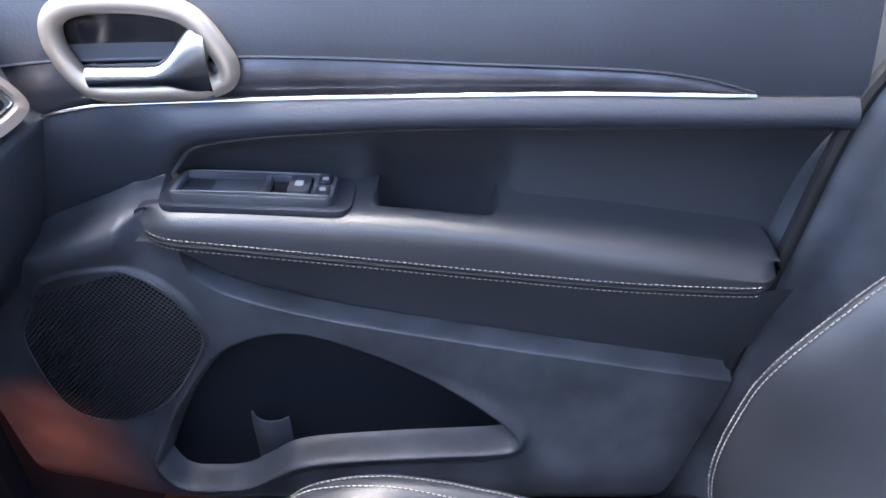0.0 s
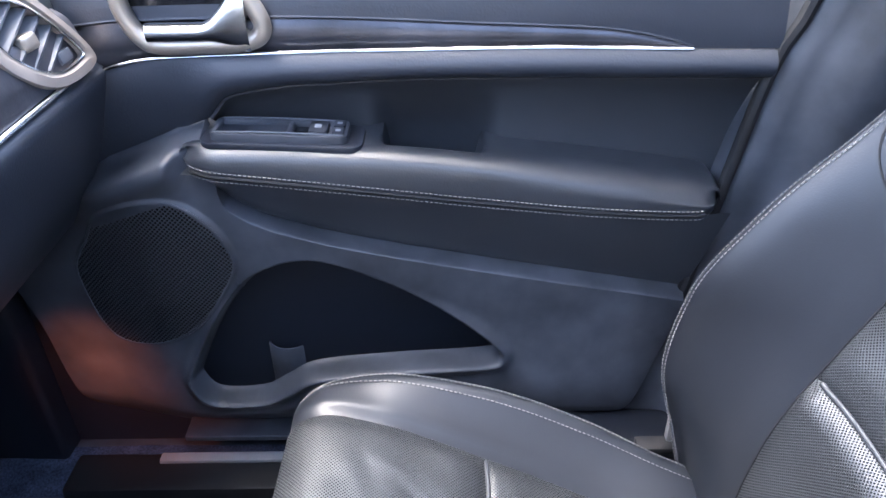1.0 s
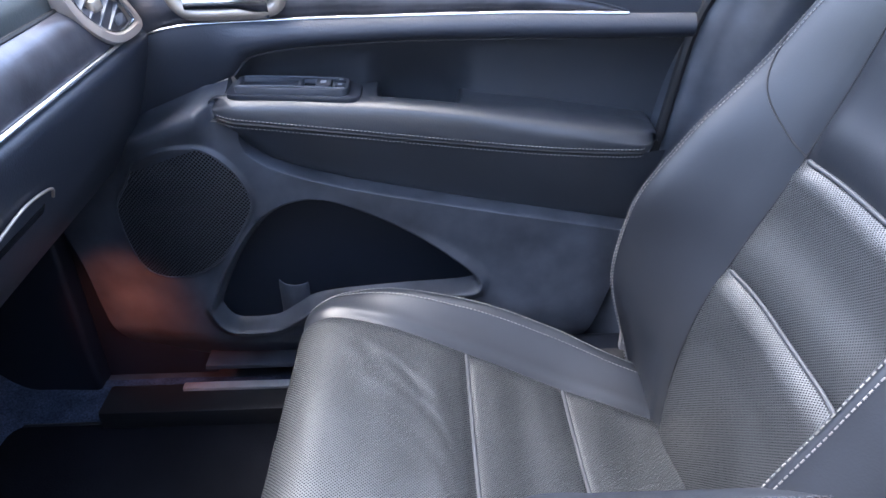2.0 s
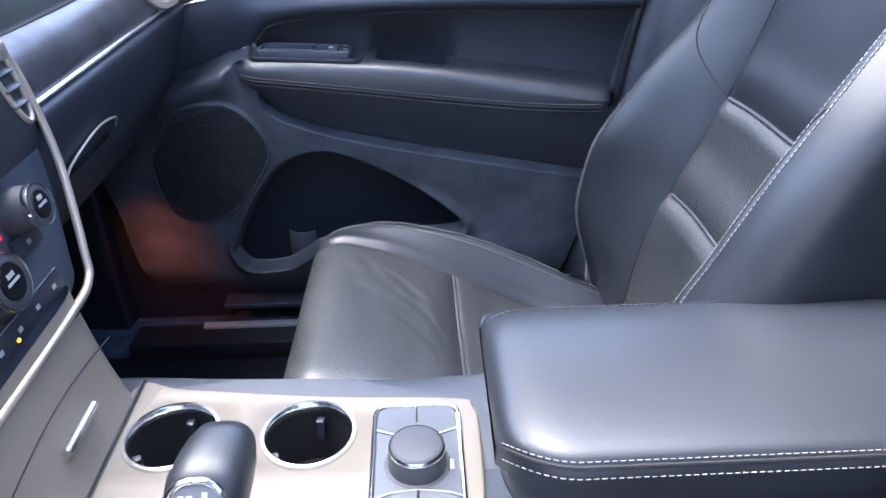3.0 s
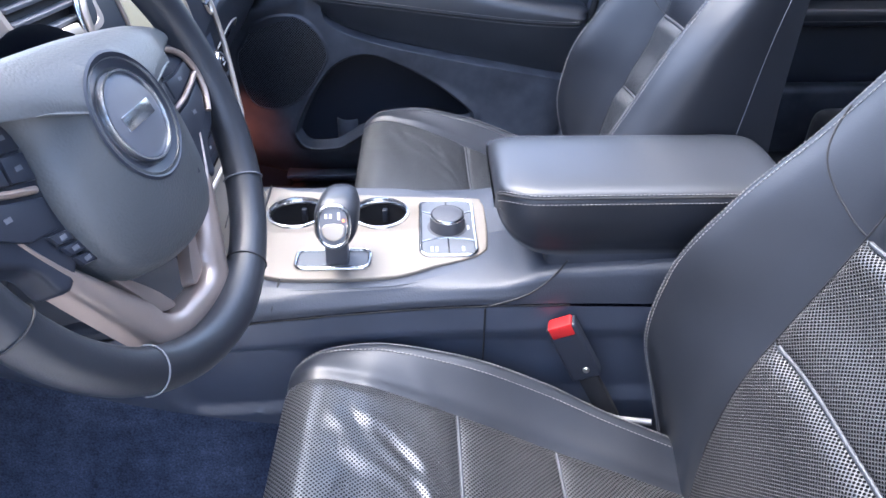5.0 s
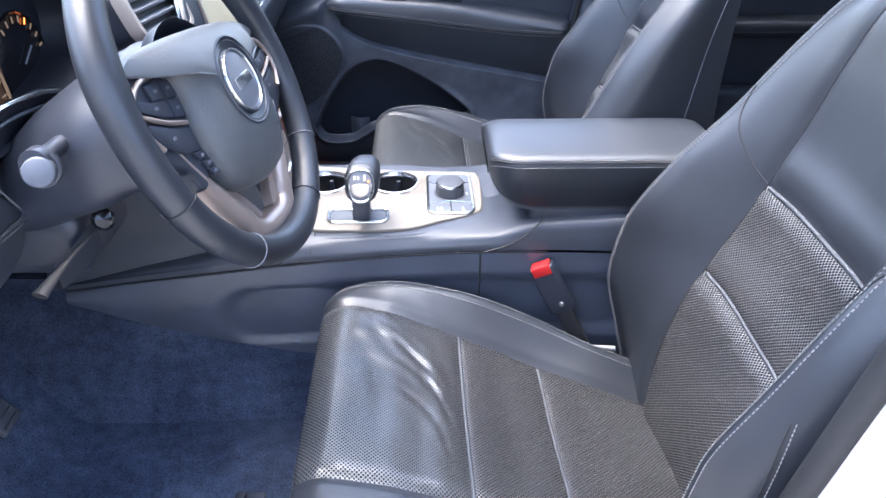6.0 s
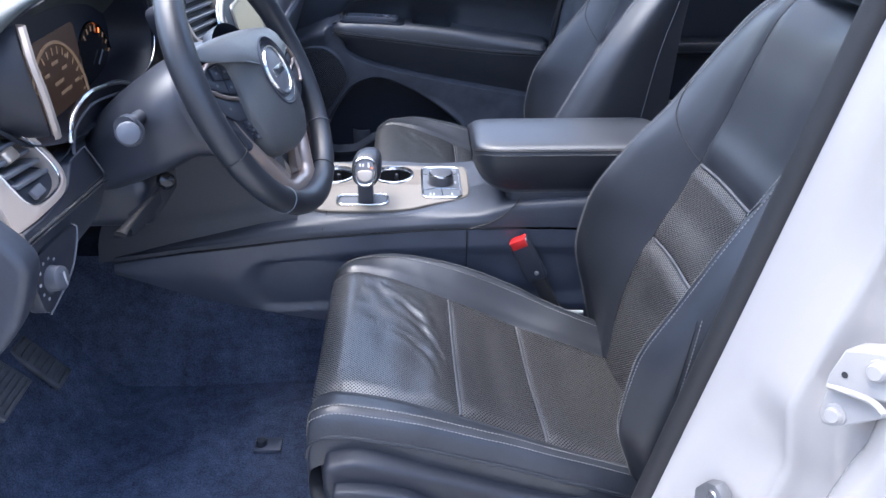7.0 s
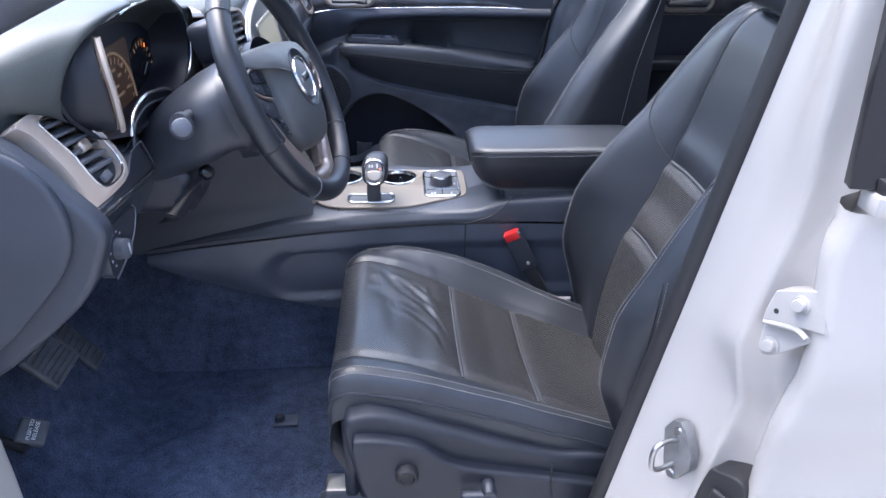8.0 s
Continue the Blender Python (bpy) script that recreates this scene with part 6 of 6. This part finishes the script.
def brake_release():
    r = thing("parking_brake_pedal", (-0.785, -0.60, 0.215), "small black parking brake pedal with white lettering", "pedal")
    m = axes((-0.779, -0.60, 0.216), (0.55, -0.30, 0.75), (-0.05, 0.9, 0.35))
    part("pad", box((-0.023, -0.024, -0.012), (0.023, 0.024, 0.006), 0.007, 3, m), BRAKE, r, "black rubber pad")
    part("lettering", lettering("PUSH TO\nRELEASE", 0.0092, m @ Matrix.Translation((0, 0, 0.0065))), PRINT, r, "white lettering", flat=True)
    part("arm", sweep([m @ Vector((-0.03, 0.0, -0.006)), Vector((-0.85, -0.615, 0.225)), Vector((-0.93, -0.62, 0.30))], 0.009, 10), RUBBER, r)
    return r


brake_release()
# black sheet added over the passenger carpet in place of the footwell's shade
footwell_shade = thing("footwell_shade", (-0.6, 0.43, 0.01), "added black sheet that darkens the passenger footwell", "floor mat")
part("pile", slab(rounded(-0.86, -0.20, 0.20, 0.685, 0.06), 2, 0.002, 0.016, 0.004, 2), mat("black_shade_pile", (0.010, 0.011, 0.015), 0.95, vary=0.25, scale=8, bump=1.0, grain=420, spec=0.1), footwell_shade, "black pile standing in for shade")
part("binding", sweep([(a, b, 0.013) for a, b in rounded(-0.86, -0.20, 0.20, 0.685, 0.06)], 0.005, 8, closed=True), RUBBER, footwell_shade, "black edge of the shade sheet")
clip = thing("mat_clip", (-0.398, -0.35, 0.004), "small grey floor mat retaining clip on the carpet", "mat clip")
part("base", box((-0.426, -0.368, -0.002), (-0.372, -0.333, 0.007), 0.003, 2), FLANK, clip, "dark grey plastic base")
part("post", lathe([(0.0, 0.012), (0.009, 0.011), (0.011, 0.006), (0.011, 0.0)], pose(-0.412, -0.350, 0.008), 20), SMOOTHP, clip)
# matte black stands for the dash's shade; the second box fills a bright gap
whole("wall_kick_right", join([box((-1.15, 0.735, -0.05), (-0.615, 0.80, 0.66), 0.01), box((-0.63, 0.778, -0.05), (-0.42, 0.81, 0.55), 0.004)]), MATTE, "kick panel beside the passenger footwell, blackened for the dash's shade", "kick panel", "structure")
whole("wall_kick_left", box((-1.15, -0.80, -0.05), (-0.77, -0.742, 0.45), 0.01), SOFT, "black kick panel beside the driver footwell", "kick panel", "structure")
whole("wall_firewall", box((-1.2, -0.80, -0.05), (-1.13, 0.80, 0.84), 0.0), CARPET, "dark carpeted firewall", "firewall", "structure")
whole("sill_right", box((-0.75, 0.735, -0.25), (1.9, 0.90, 0.045), 0.012), HARD, "black door sill on the passenger side", "door sill", "structure")
# added black box, darkens the floor edge beside the passenger seat
whole("shade_sill_right", box((-0.10, 0.655, -0.02), (0.50, 0.735, 0.150), 0.02, 4), MATTE, "black box added beside the passenger seat in place of shade", "sill trim", "structure")
plate = thing("sill_plate", (-0.2, 0.742, 0.05), "slim bright metal sill plate with printed wording", "sill plate")
part("plate", box((-0.468, 0.721, 0.050), (-0.10, 0.738, 0.0575), 0.002, 2), mat("brushed_aluminium", (0.55, 0.54, 0.53), 0.5, 0.35, vary=0.1, scale=30), plate, "brushed bright metal")
part("plate_frame", box((-0.60, 0.672, 0.005), (0.27, 0.743, 0.051), 0.006, 2), RUBBER, plate, "black plastic surround")
for k in range(4):
    part("print_bar", box((-0.262 + 0.012 * k, 0.727, 0.0575), (-0.254 + 0.012 * k, 0.733, 0.0579), 0), RUBBER, plate)
lamp = thing("courtesy_lamp", (-0.70, 0.60, 0.41), "small warm footwell courtesy lamp under the dash", "lamp")
part("lens", slab(rounded(-0.72, -0.68, 0.58, 0.62, 0.008), 2, 0.408, 0.421, 0.002), glow("warm_lens", (1.0, 0.35, 0.12), 0.05), lamp, "warm lit lens")
foot = new("footwell_light", bpy.data.lights.new("footwell_light", "AREA"))
foot.data.shape, foot.data.size, foot.data.energy, foot.data.color = "DISK", 0.04, 0.010, (1.0, 0.25, 0.09)
foot.data.spread = radians(58)
foot.matrix_world = look((-0.58, 0.56, 0.36), (-0.52, 0.73, 0.225))


def buckle():
    b = thing("seat_belt_buckle", (0.15, -0.17, 0.24), "black seat belt buckle with a red release button", "seat belt")
    top, low = Vector((0.105, -0.165, 0.358)), Vector((0.175, -0.185, 0.225))
    ax = (top - low).normalized()
    m = axes(low, ax, (0.9, -0.2, 0.4))
    L = (top - low).length
    part("stem", box((-0.014, -0.006, -0.03), (0.014, 0.006, L * 0.55), 0.003, 2, m), RUBBER, b, "black stem")
    part("housing", box((-0.021, -0.012, L * 0.38), (0.021, 0.012, L + 0.002), 0.005, 3, m), SMOOTHP, b, "black plastic housing")
    part("release_button", box((-0.0165, -0.0135, L - 0.014), (0.0165, 0.010, L + 0.005), 0.003, 2, m), RED, b, "red release button")
    part("stem_cap", lathe([(0.0, 0.004), (0.004, 0.003), (0.005, 0.0)], m @ Matrix.Translation((0.006, -0.013, L * 0.5)) @ pose(0, 0, 0, 90, 0, 0), 12), STEEL, b)
    part("anchor", sweep([(0.165, -0.19, 0.212), (0.20, -0.2, 0.206), (0.24, -0.215, 0.215)], 0.005, 10), ZINC, b, "steel anchor strap")
    return b


buckle()
tongue = thing("belt_anchor", (0.26, 0.63, 0.24), "grey seat belt webbing stub with a woven label", "seat belt")
part("webbing", box((0.259, 0.620, 0.198), (0.292, 0.632, 0.262), 0.003, 2, Matrix.Identity(4)), WEBBING, tongue, "grey woven label")
part("bracket", box((0.225, 0.62, 0.172), (0.30, 0.645, 0.184), 0.004, 2), RUBBER, tongue)

# ---- passenger side behind the door ----
def pillar_trim():
    rows = []
    for z in np.linspace(0.0, 1.25, 40):
        x0 = float(edge_x(z)) + 0.012 if z < 1 else 0.432 + (z - 1) * 0.2
        rows.append([(x0 - 0.012, 0.80, z), (x0, 0.752, z), (x0 + 0.012, 0.738, z), (x0 + 0.03, 0.735, z), (x0 + 0.05, 0.728, z), (x0 + 0.075, 0.705, z), (x0 + 0.14, 0.70, z), (x0 + 0.17, 0.73, z), (x0 + 0.18, 0.80, z)])
    return loft(rows, flip=True)


whole("trim_pillar_right", pillar_trim(), HARD, "black plastic trim of the right door pillar", "pillar trim", "structure", sharp=60)
whole("trim_seal_right", sweep([(float(edge_x(z)) + 0.008, 0.748, z) for z in np.linspace(0.06, 0.99, 40)], 0.008, 8, up=(0, 1, 0)), RUBBER, "black rubber seal round the right door", "door seal", "structure")


def rear_right_door():
    d = thing("rear_car_door", (0.9, 0.82, 0.1), "black rear door panel with dark trim strip and armrest", "car door")
    part("panel", loft([[(x, 0.77 + 0.02 * (z < 0.3), z) for z in np.linspace(0.05, 0.92, 30)] for x in np.linspace(0.52, 1.45, 30)], flip=True), SOFT, d)
    part("chrome_strip", sweep([(x, 0.764, 0.655) for x in np.linspace(0.55, 1.4, 10)], 0.003, 8), CHROME, d)
    part("brushed_trim", box((0.55, 0.762, 0.655), (1.4, 0.772, 0.70), 0.003), WOODT, d)
    part("armrest", box((0.60, 0.69, 0.485), (1.25, 0.775, 0.525), 0.014, 4), LEATHER, d, "black leather armrest")
    part("stitching", stitches([(x, 0.6895, 0.50) for x in np.linspace(0.62, 1.23, 40)], lift=(0, -0.0006, 0)), STITCH, d)
    part("handle_bezel", sweep([(a, 0.760, b) for a, b in rounded(0.70, 0.86, 0.67, 0.745, 0.025)], 0.008, 8, up=(0, 1, 0), closed=True), SATIN, d, "champagne handle surround")
    part("handle_lever", box((0.715, 0.752, 0.685), (0.85, 0.765, 0.705), 0.005, 3), CHROME, d)
    part("pocket", box((0.62, 0.73, 0.15), (1.2, 0.775, 0.33), 0.02, 4), HARD, d)
    part("outer_shell", box((0.42, 0.83, 0.0), (1.5, 0.90, 0.92), 0.01), PAINT, d)
    part("window_glass", box((0.50, 0.845, 0.915), (1.88, 0.852, 1.25), 0), TINT, d, "dark tinted window glass")
    return d


rear_right_door()


def rear_bench():
    b = thing("rear_bench", (1.1, 0.0, 0.1), "black leather rear bench seat in shade", "car seat")
    for y in (-0.42, 0.0, 0.42):
        w = 0.24 if y else 0.17
        part("cushion", box((0.82, y - w + 0.03, 0.14), (1.32, y + w - 0.03, 0.33), 0.045, 5), LEATHER, b, "black leather cushion")
        part("backrest", box((1.25, y - w + 0.03, 0.27), (1.40, y + w - 0.03, 0.86), 0.045, 5, Matrix.Translation((0, 0, 0)), lambda v: setattr(v, "x", v.x + (v.z - 0.3) * 0.35)), LEATHER, b, "black leather backrest")
    return b


rear_bench()

# ---- body round the driver's door opening ----
def pillar():
    kink = curve([-0.1, 0.2, 0.28, 0.366, 0.45, 0.505, 0.558, 0.70, 0.85, 0.97, 1.28], [0.03, 0.03, 0.034, 0.036, 0.034, 0.014, -0.004, -0.002, -0.026, -0.045, -0.07])
    rows = []
    for z in np.linspace(-0.1, 1.28, 90):
        xs = 0.165 + 0.19 * (z - 0.18)
        lo = 0.03 * float(step(0.12, -0.05, z))
        o = float(kink(z))
        p = [(xs + 0.03, -0.748), (xs + 0.006, -0.752), (xs + 0.004, -0.770), (xs + 0.020, -0.790), (xs + 0.036 + o * 0.4, -0.812), (xs + 0.044 + o * 0.8, -0.835), (xs + 0.050 + o, -0.852), (xs + 0.054 + o, -0.862), (xs + 0.072 + o, -0.868), (xs + 0.090 + o, -0.880 - lo), (xs + 0.100 + o, -0.900 - lo), (xs + 0.106 + o, -0.925 - lo), (xs + 0.15, -0.932 - lo)]
        rows.append(spline([(a, b, z) for a, b in p], 3))
    return whole("wall_pillar", loft(rows), PAINT, "white painted door pillar with pressed steps", "car body", "structure", sharp=70)


pillar()
SEALX = lambda z: 0.163 + 0.19 * (z - 0.18)
whole("trim_seal_left", sweep([(SEALX(z) + 0.006, -0.764, z) for z in np.linspace(-0.05, 1.25, 40)], 0.0135, 12, up=(0, 1, 0)), RUBBER, "black rubber door seal along the pillar", "door seal", "structure")
whole("trim_pillar_left", loft([[(SEALX(z) + 0.02, -0.752, z), (SEALX(z) + 0.012, -0.742, z), (SEALX(z) + 0.03, -0.725, z), (SEALX(z) + 0.16, -0.70, z), (SEALX(z) + 0.2, -0.75, z)] for z in np.linspace(-0.02, 1.25, 30)]), HARD, "black plastic trim inside the left door pillar", "pillar trim", "structure")


def striker():
    s = thing("door_striker", (0.252, -0.828, 0.34), "bright steel door striker loop on a screwed plate", "striker")
    m = axes((0.252, -0.828, 0.342), (-0.93, -0.36, 0.02), (0.15, 0.1, 1))
    part("base_plate", slab([(-0.052, 0.006), (-0.034, 0.026), (0.022, 0.028), (0.046, 0.014), (0.052, 0.0), (0.046, -0.012), (0.012, -0.030), (-0.012, -0.030), (-0.046, -0.008)], 2, -0.012, 0.004, 0.0015, 2, m), ZINC, s, "satin steel plate")
    loop = spline([(0.022, 0.0, 0.002), (0.024, 0.0, 0.03), (0.014, 0.0, 0.044), (-0.014, 0.0, 0.044), (-0.024, 0.0, 0.03), (-0.022, 0.0, 0.002)], 6)
    part("loop", sweep([m @ Vector(p) for p in loop], 0.0040, 10, up=tuple(m.to_3x3() @ Vector((0, 1, 0)))), STEEL, s, "bright steel loop")
    for a in (-0.04, 0.036):
        part("screw", lathe([(0.0, 0.003), (0.006, 0.0028), (0.007, 0.0)], m @ Matrix.Translation((a, 0, 0.004)), 16), STEEL, s)
    return s


striker()


def hinge(d):
    m = axes((0.300, -0.918, 0.632), (-0.86, -0.48, 0.15), (0.14, 0.05, 1))
    h = part("hinge", slab([(0.024, 0.018), (0.032, 0.004), (0.050, -0.033), (0.004, -0.051), (0.0, -0.031), (-0.008, -0.011), (-0.018, 0.014), (-0.016, 0.021), (-0.006, 0.022)], 2, -0.03, 0.006, 0.002, 3, m), HINGE, d, "pale grey painted hinge leaf")
    part("lower_leaf", slab([(-0.020, 0.021), (-0.052, 0.019), (-0.060, 0.012), (-0.058, 0.004), (-0.048, -0.008), (-0.008, -0.043), (0.002, -0.039), (0.0, -0.02)], 2, -0.03, -0.002, 0.002, 3, m), HINGE, h)
    part("leaf_lip", sweep([m @ Vector(p) for p in spline([(-0.018, 0.019, 0.004), (-0.010, -0.004, 0.007), (-0.005, -0.022, 0.009), (-0.008, -0.036, 0.011)], 6)], 0.0034, 8), HINGE, h)
    for a, b in ((0.023, -0.015), (-0.043, 0.004)):
        q = m @ Matrix.Translation((a, b, 0.006 if a > 0 else -0.002))
        part("bolt", lathe([(0.0, 0.009), (0.0065, 0.009), (0.008, 0.007), (0.008, 0.003), (0.0105, 0.0025), (0.011, 0.0)], q, 12), HINGE, h, "hex bolt")
    part("hole", lathe([(0.0, 0.0005), (0.0032, 0.0005)], m @ Matrix.Translation((0.002, 0.009, 0.006)), 14), RUBBER, h)


stop = thing("bump_stop", (0.31, -0.90, 0.33), "black rubber plug in the white pillar", "rubber plug")
sm = axes((0.292, -0.905, 0.322), (-0.86, -0.48, 0.1), (0.1, 0.1, 1))
part("plug", slab(spline([(-0.05, 0.034), (0.03, 0.028), (0.045, 0.012), (0.045, -0.03), (-0.05, -0.034)], 5, True), 2, -0.05, 0.010, 0.004, 3, sm), RUBBER, stop, "black rubber plug")
part("plug_rib", box((-0.035, -0.018, 0.008), (0.020, 0.012, 0.018), 0.005, 3, sm), RUBBER, stop)


def rear_left_door():
    d = thing("rear_car_door", (0.85, -0.93, 0.1), "closed white rear car door with a black window frame", "car door")
    rows = []
    for z in np.linspace(-0.22, 0.775, 60):
        x0 = 0.308 + 0.010 * float(step(0.48, 0.56, z)) - 0.006 * float(step(0.60, 0.72, z)) + 0.008 * float(step(0.73, 0.76, z)) + 0.012 * float(step(0.3, -0.1, z))
        y0 = -0.952 - 0.016 * float(step(0.76, 0.575, z)) + 0.018 * float(step(0.568, 0.40, z)) + 0.008 * math.exp(-(((z - 0.53) / 0.02) ** 2)) * 0.5 + 0.03 * float(step(0.05, -0.2, z))
        rows.append([(x0 + 0.05, y0 + 0.065, z), (x0 + 0.012, y0 + 0.045, z), (x0 + 0.002, y0 + 0.03, z), (x0 - 0.001, y0 + 0.014, z), (x0 + 0.004, y0 + 0.004, z), (x0 + 0.016, y0, z), (x0 + 0.10, y0 - 0.006, z), (x0 + 0.5, y0 - 0.012, z), (x0 + 1.0, y0, z)])
    part("door_skin", loft(rows), PAINT, d, "white painted door skin", sharp=70)
    part("belt_moulding", box((0.335, -0.962, 0.775), (1.3, -0.93, 0.797), 0.004, 2), PAINT, d, "white belt moulding")
    part("belt_strip", box((0.340, -0.957, 0.797), (1.3, -0.935, 0.812), 0.003, 2), RUBBER, d, "black weather strip")
    part("frame_post", loft([[(0.318 + 0.19 * (z - 0.8) * 0.55, -0.925 + 0.25 * (z - 0.8), z), (0.314 + 0.19 * (z - 0.8) * 0.55, -0.943 + 0.25 * (z - 0.8), z), (0.345 + 0.19 * (z - 0.8) * 0.55, -0.948 + 0.25 * (z - 0.8), z), (0.350 + 0.19 * (z - 0.8) * 0.55, -0.935 + 0.25 * (z - 0.8), z)] for z in np.linspace(0.80, 1.2, 12)], caps=True), GLOSS, d, "gloss black window post")
    part("window_glass", loft([[(0.345 + 0.105 * (z - 0.8), -0.941 + 0.25 * (z - 0.8), z), (1.3, -0.941 + 0.25 * (z - 0.8), z)] for z in np.linspace(0.80, 1.2, 6)]), TINT, d, "tinted window glass")
    hinge(d)
    return d


rear_left_door()
whole("sill_left", box((-0.72, -0.95, -0.35), (0.36, -0.755, -0.012), 0.02, 4), PAINT, "white painted door sill on the driver side", "door sill", "structure")
whole("wall_hinge_pillar", slab(spline([(-1.1, 0.8), (-0.80, 0.8), (-0.72, 0.6), (-0.705, 0.33), (-0.70, 0.2), (-0.66, 0.0), (-1.1, 0.0)], 5, True), 1, -0.90, -0.772, 0.02, 4), PAINT, "white painted front hinge pillar", "car body", "structure")

# ---- roof, pillars and outside ----
# ceiling out of view; its opening is added to light the cabin from above
def roof():
    parts = [box((-0.35, -0.72, 1.24), (1.95, -0.40, 1.29), 0.01), box((-0.35, 0.40, 1.24), (1.95, 0.72, 1.29), 0.01), box((-0.35, -0.40, 1.24), (-0.22, 0.40, 1.29), 0.01), box((0.55, -0.40, 1.24), (1.95, 0.40, 1.29), 0.01)]
    return join(parts)


whole("ceiling", roof(), HEADLINER, "unseen grey cloth headliner with an opening added to let in light", "headliner", "structure")
# added closing wall, black so that little light bounces back from the rear
whole("wall_rear", box((1.9, -0.95, -0.1), (1.95, 0.95, 1.25), 0), MATTE, "plain dark wall added to close the cabin's rear and cut fill light", "wall", "structure")
for sg, nm in ((-1, "left"), (1, "right")):
    whole("trim_front_pillar_" + nm, sweep(spline([(-1.05, -0.755, 0.715), (-0.60, -0.745, 0.942), (-0.30, -0.72, 1.08), (0.0, -0.69, 1.235)] if sg < 0 else [(-1.05, 0.76, 0.84), (-0.70, 0.735, 1.06), (-0.33, 0.69, 1.26)], 6), 0.036, 12), HARD, "dark windscreen pillar trim", "pillar trim", "structure")
whole("wall_side_right", box((0.40, 0.86, -0.3), (1.95, 0.93, 0.92), 0.02), PAINT, "white body side on the passenger side", "car body", "structure")
whole("wall_side_left", box((1.3, -0.95, -0.3), (1.95, -0.88, 0.92), 0.02), PAINT, "white body side on the driver side", "car body", "structure")
whole("ground", box((-80, -80, -0.62), (80, 80, -0.55), 0), ASPHALT, "pale concrete ground beneath the car", "ground", "structure")

# unseen wall, added to block low sky and bounce fill through the door opening
whole("wall_bounce", box((-9, -4.7, -0.56), (9, -4.5, 2.6), 0.0), PLASTER, "unseen pale wall added to shape the light from the driver side", "wall", "structure")


def open_door():
    """The driver's own door, swung wide open ahead of the opening."""
    d = thing("open_car_door", (-0.78, -0.95, 0.0), "wide open white front car door with black inner panel", "car door")
    m = pose(-0.78, -0.95, 0.0, 0, 0, -12)
    part("door_skin", box((-0.12, -1.02, -0.2), (-0.05, 0.0, 0.80), 0.025, 4, m), PAINT, d, "white painted skin")
    part("inner_panel", box((-0.055, -0.99, -0.16), (0.0, -0.03, 0.78), 0.02, 4, m), SOFT, d, "black inner panel")
    part("armrest", box((-0.01, -0.75, 0.42), (0.06, -0.15, 0.48), 0.02, 4, m), LEATHER, d, "black leather armrest")
    return d


open_door()
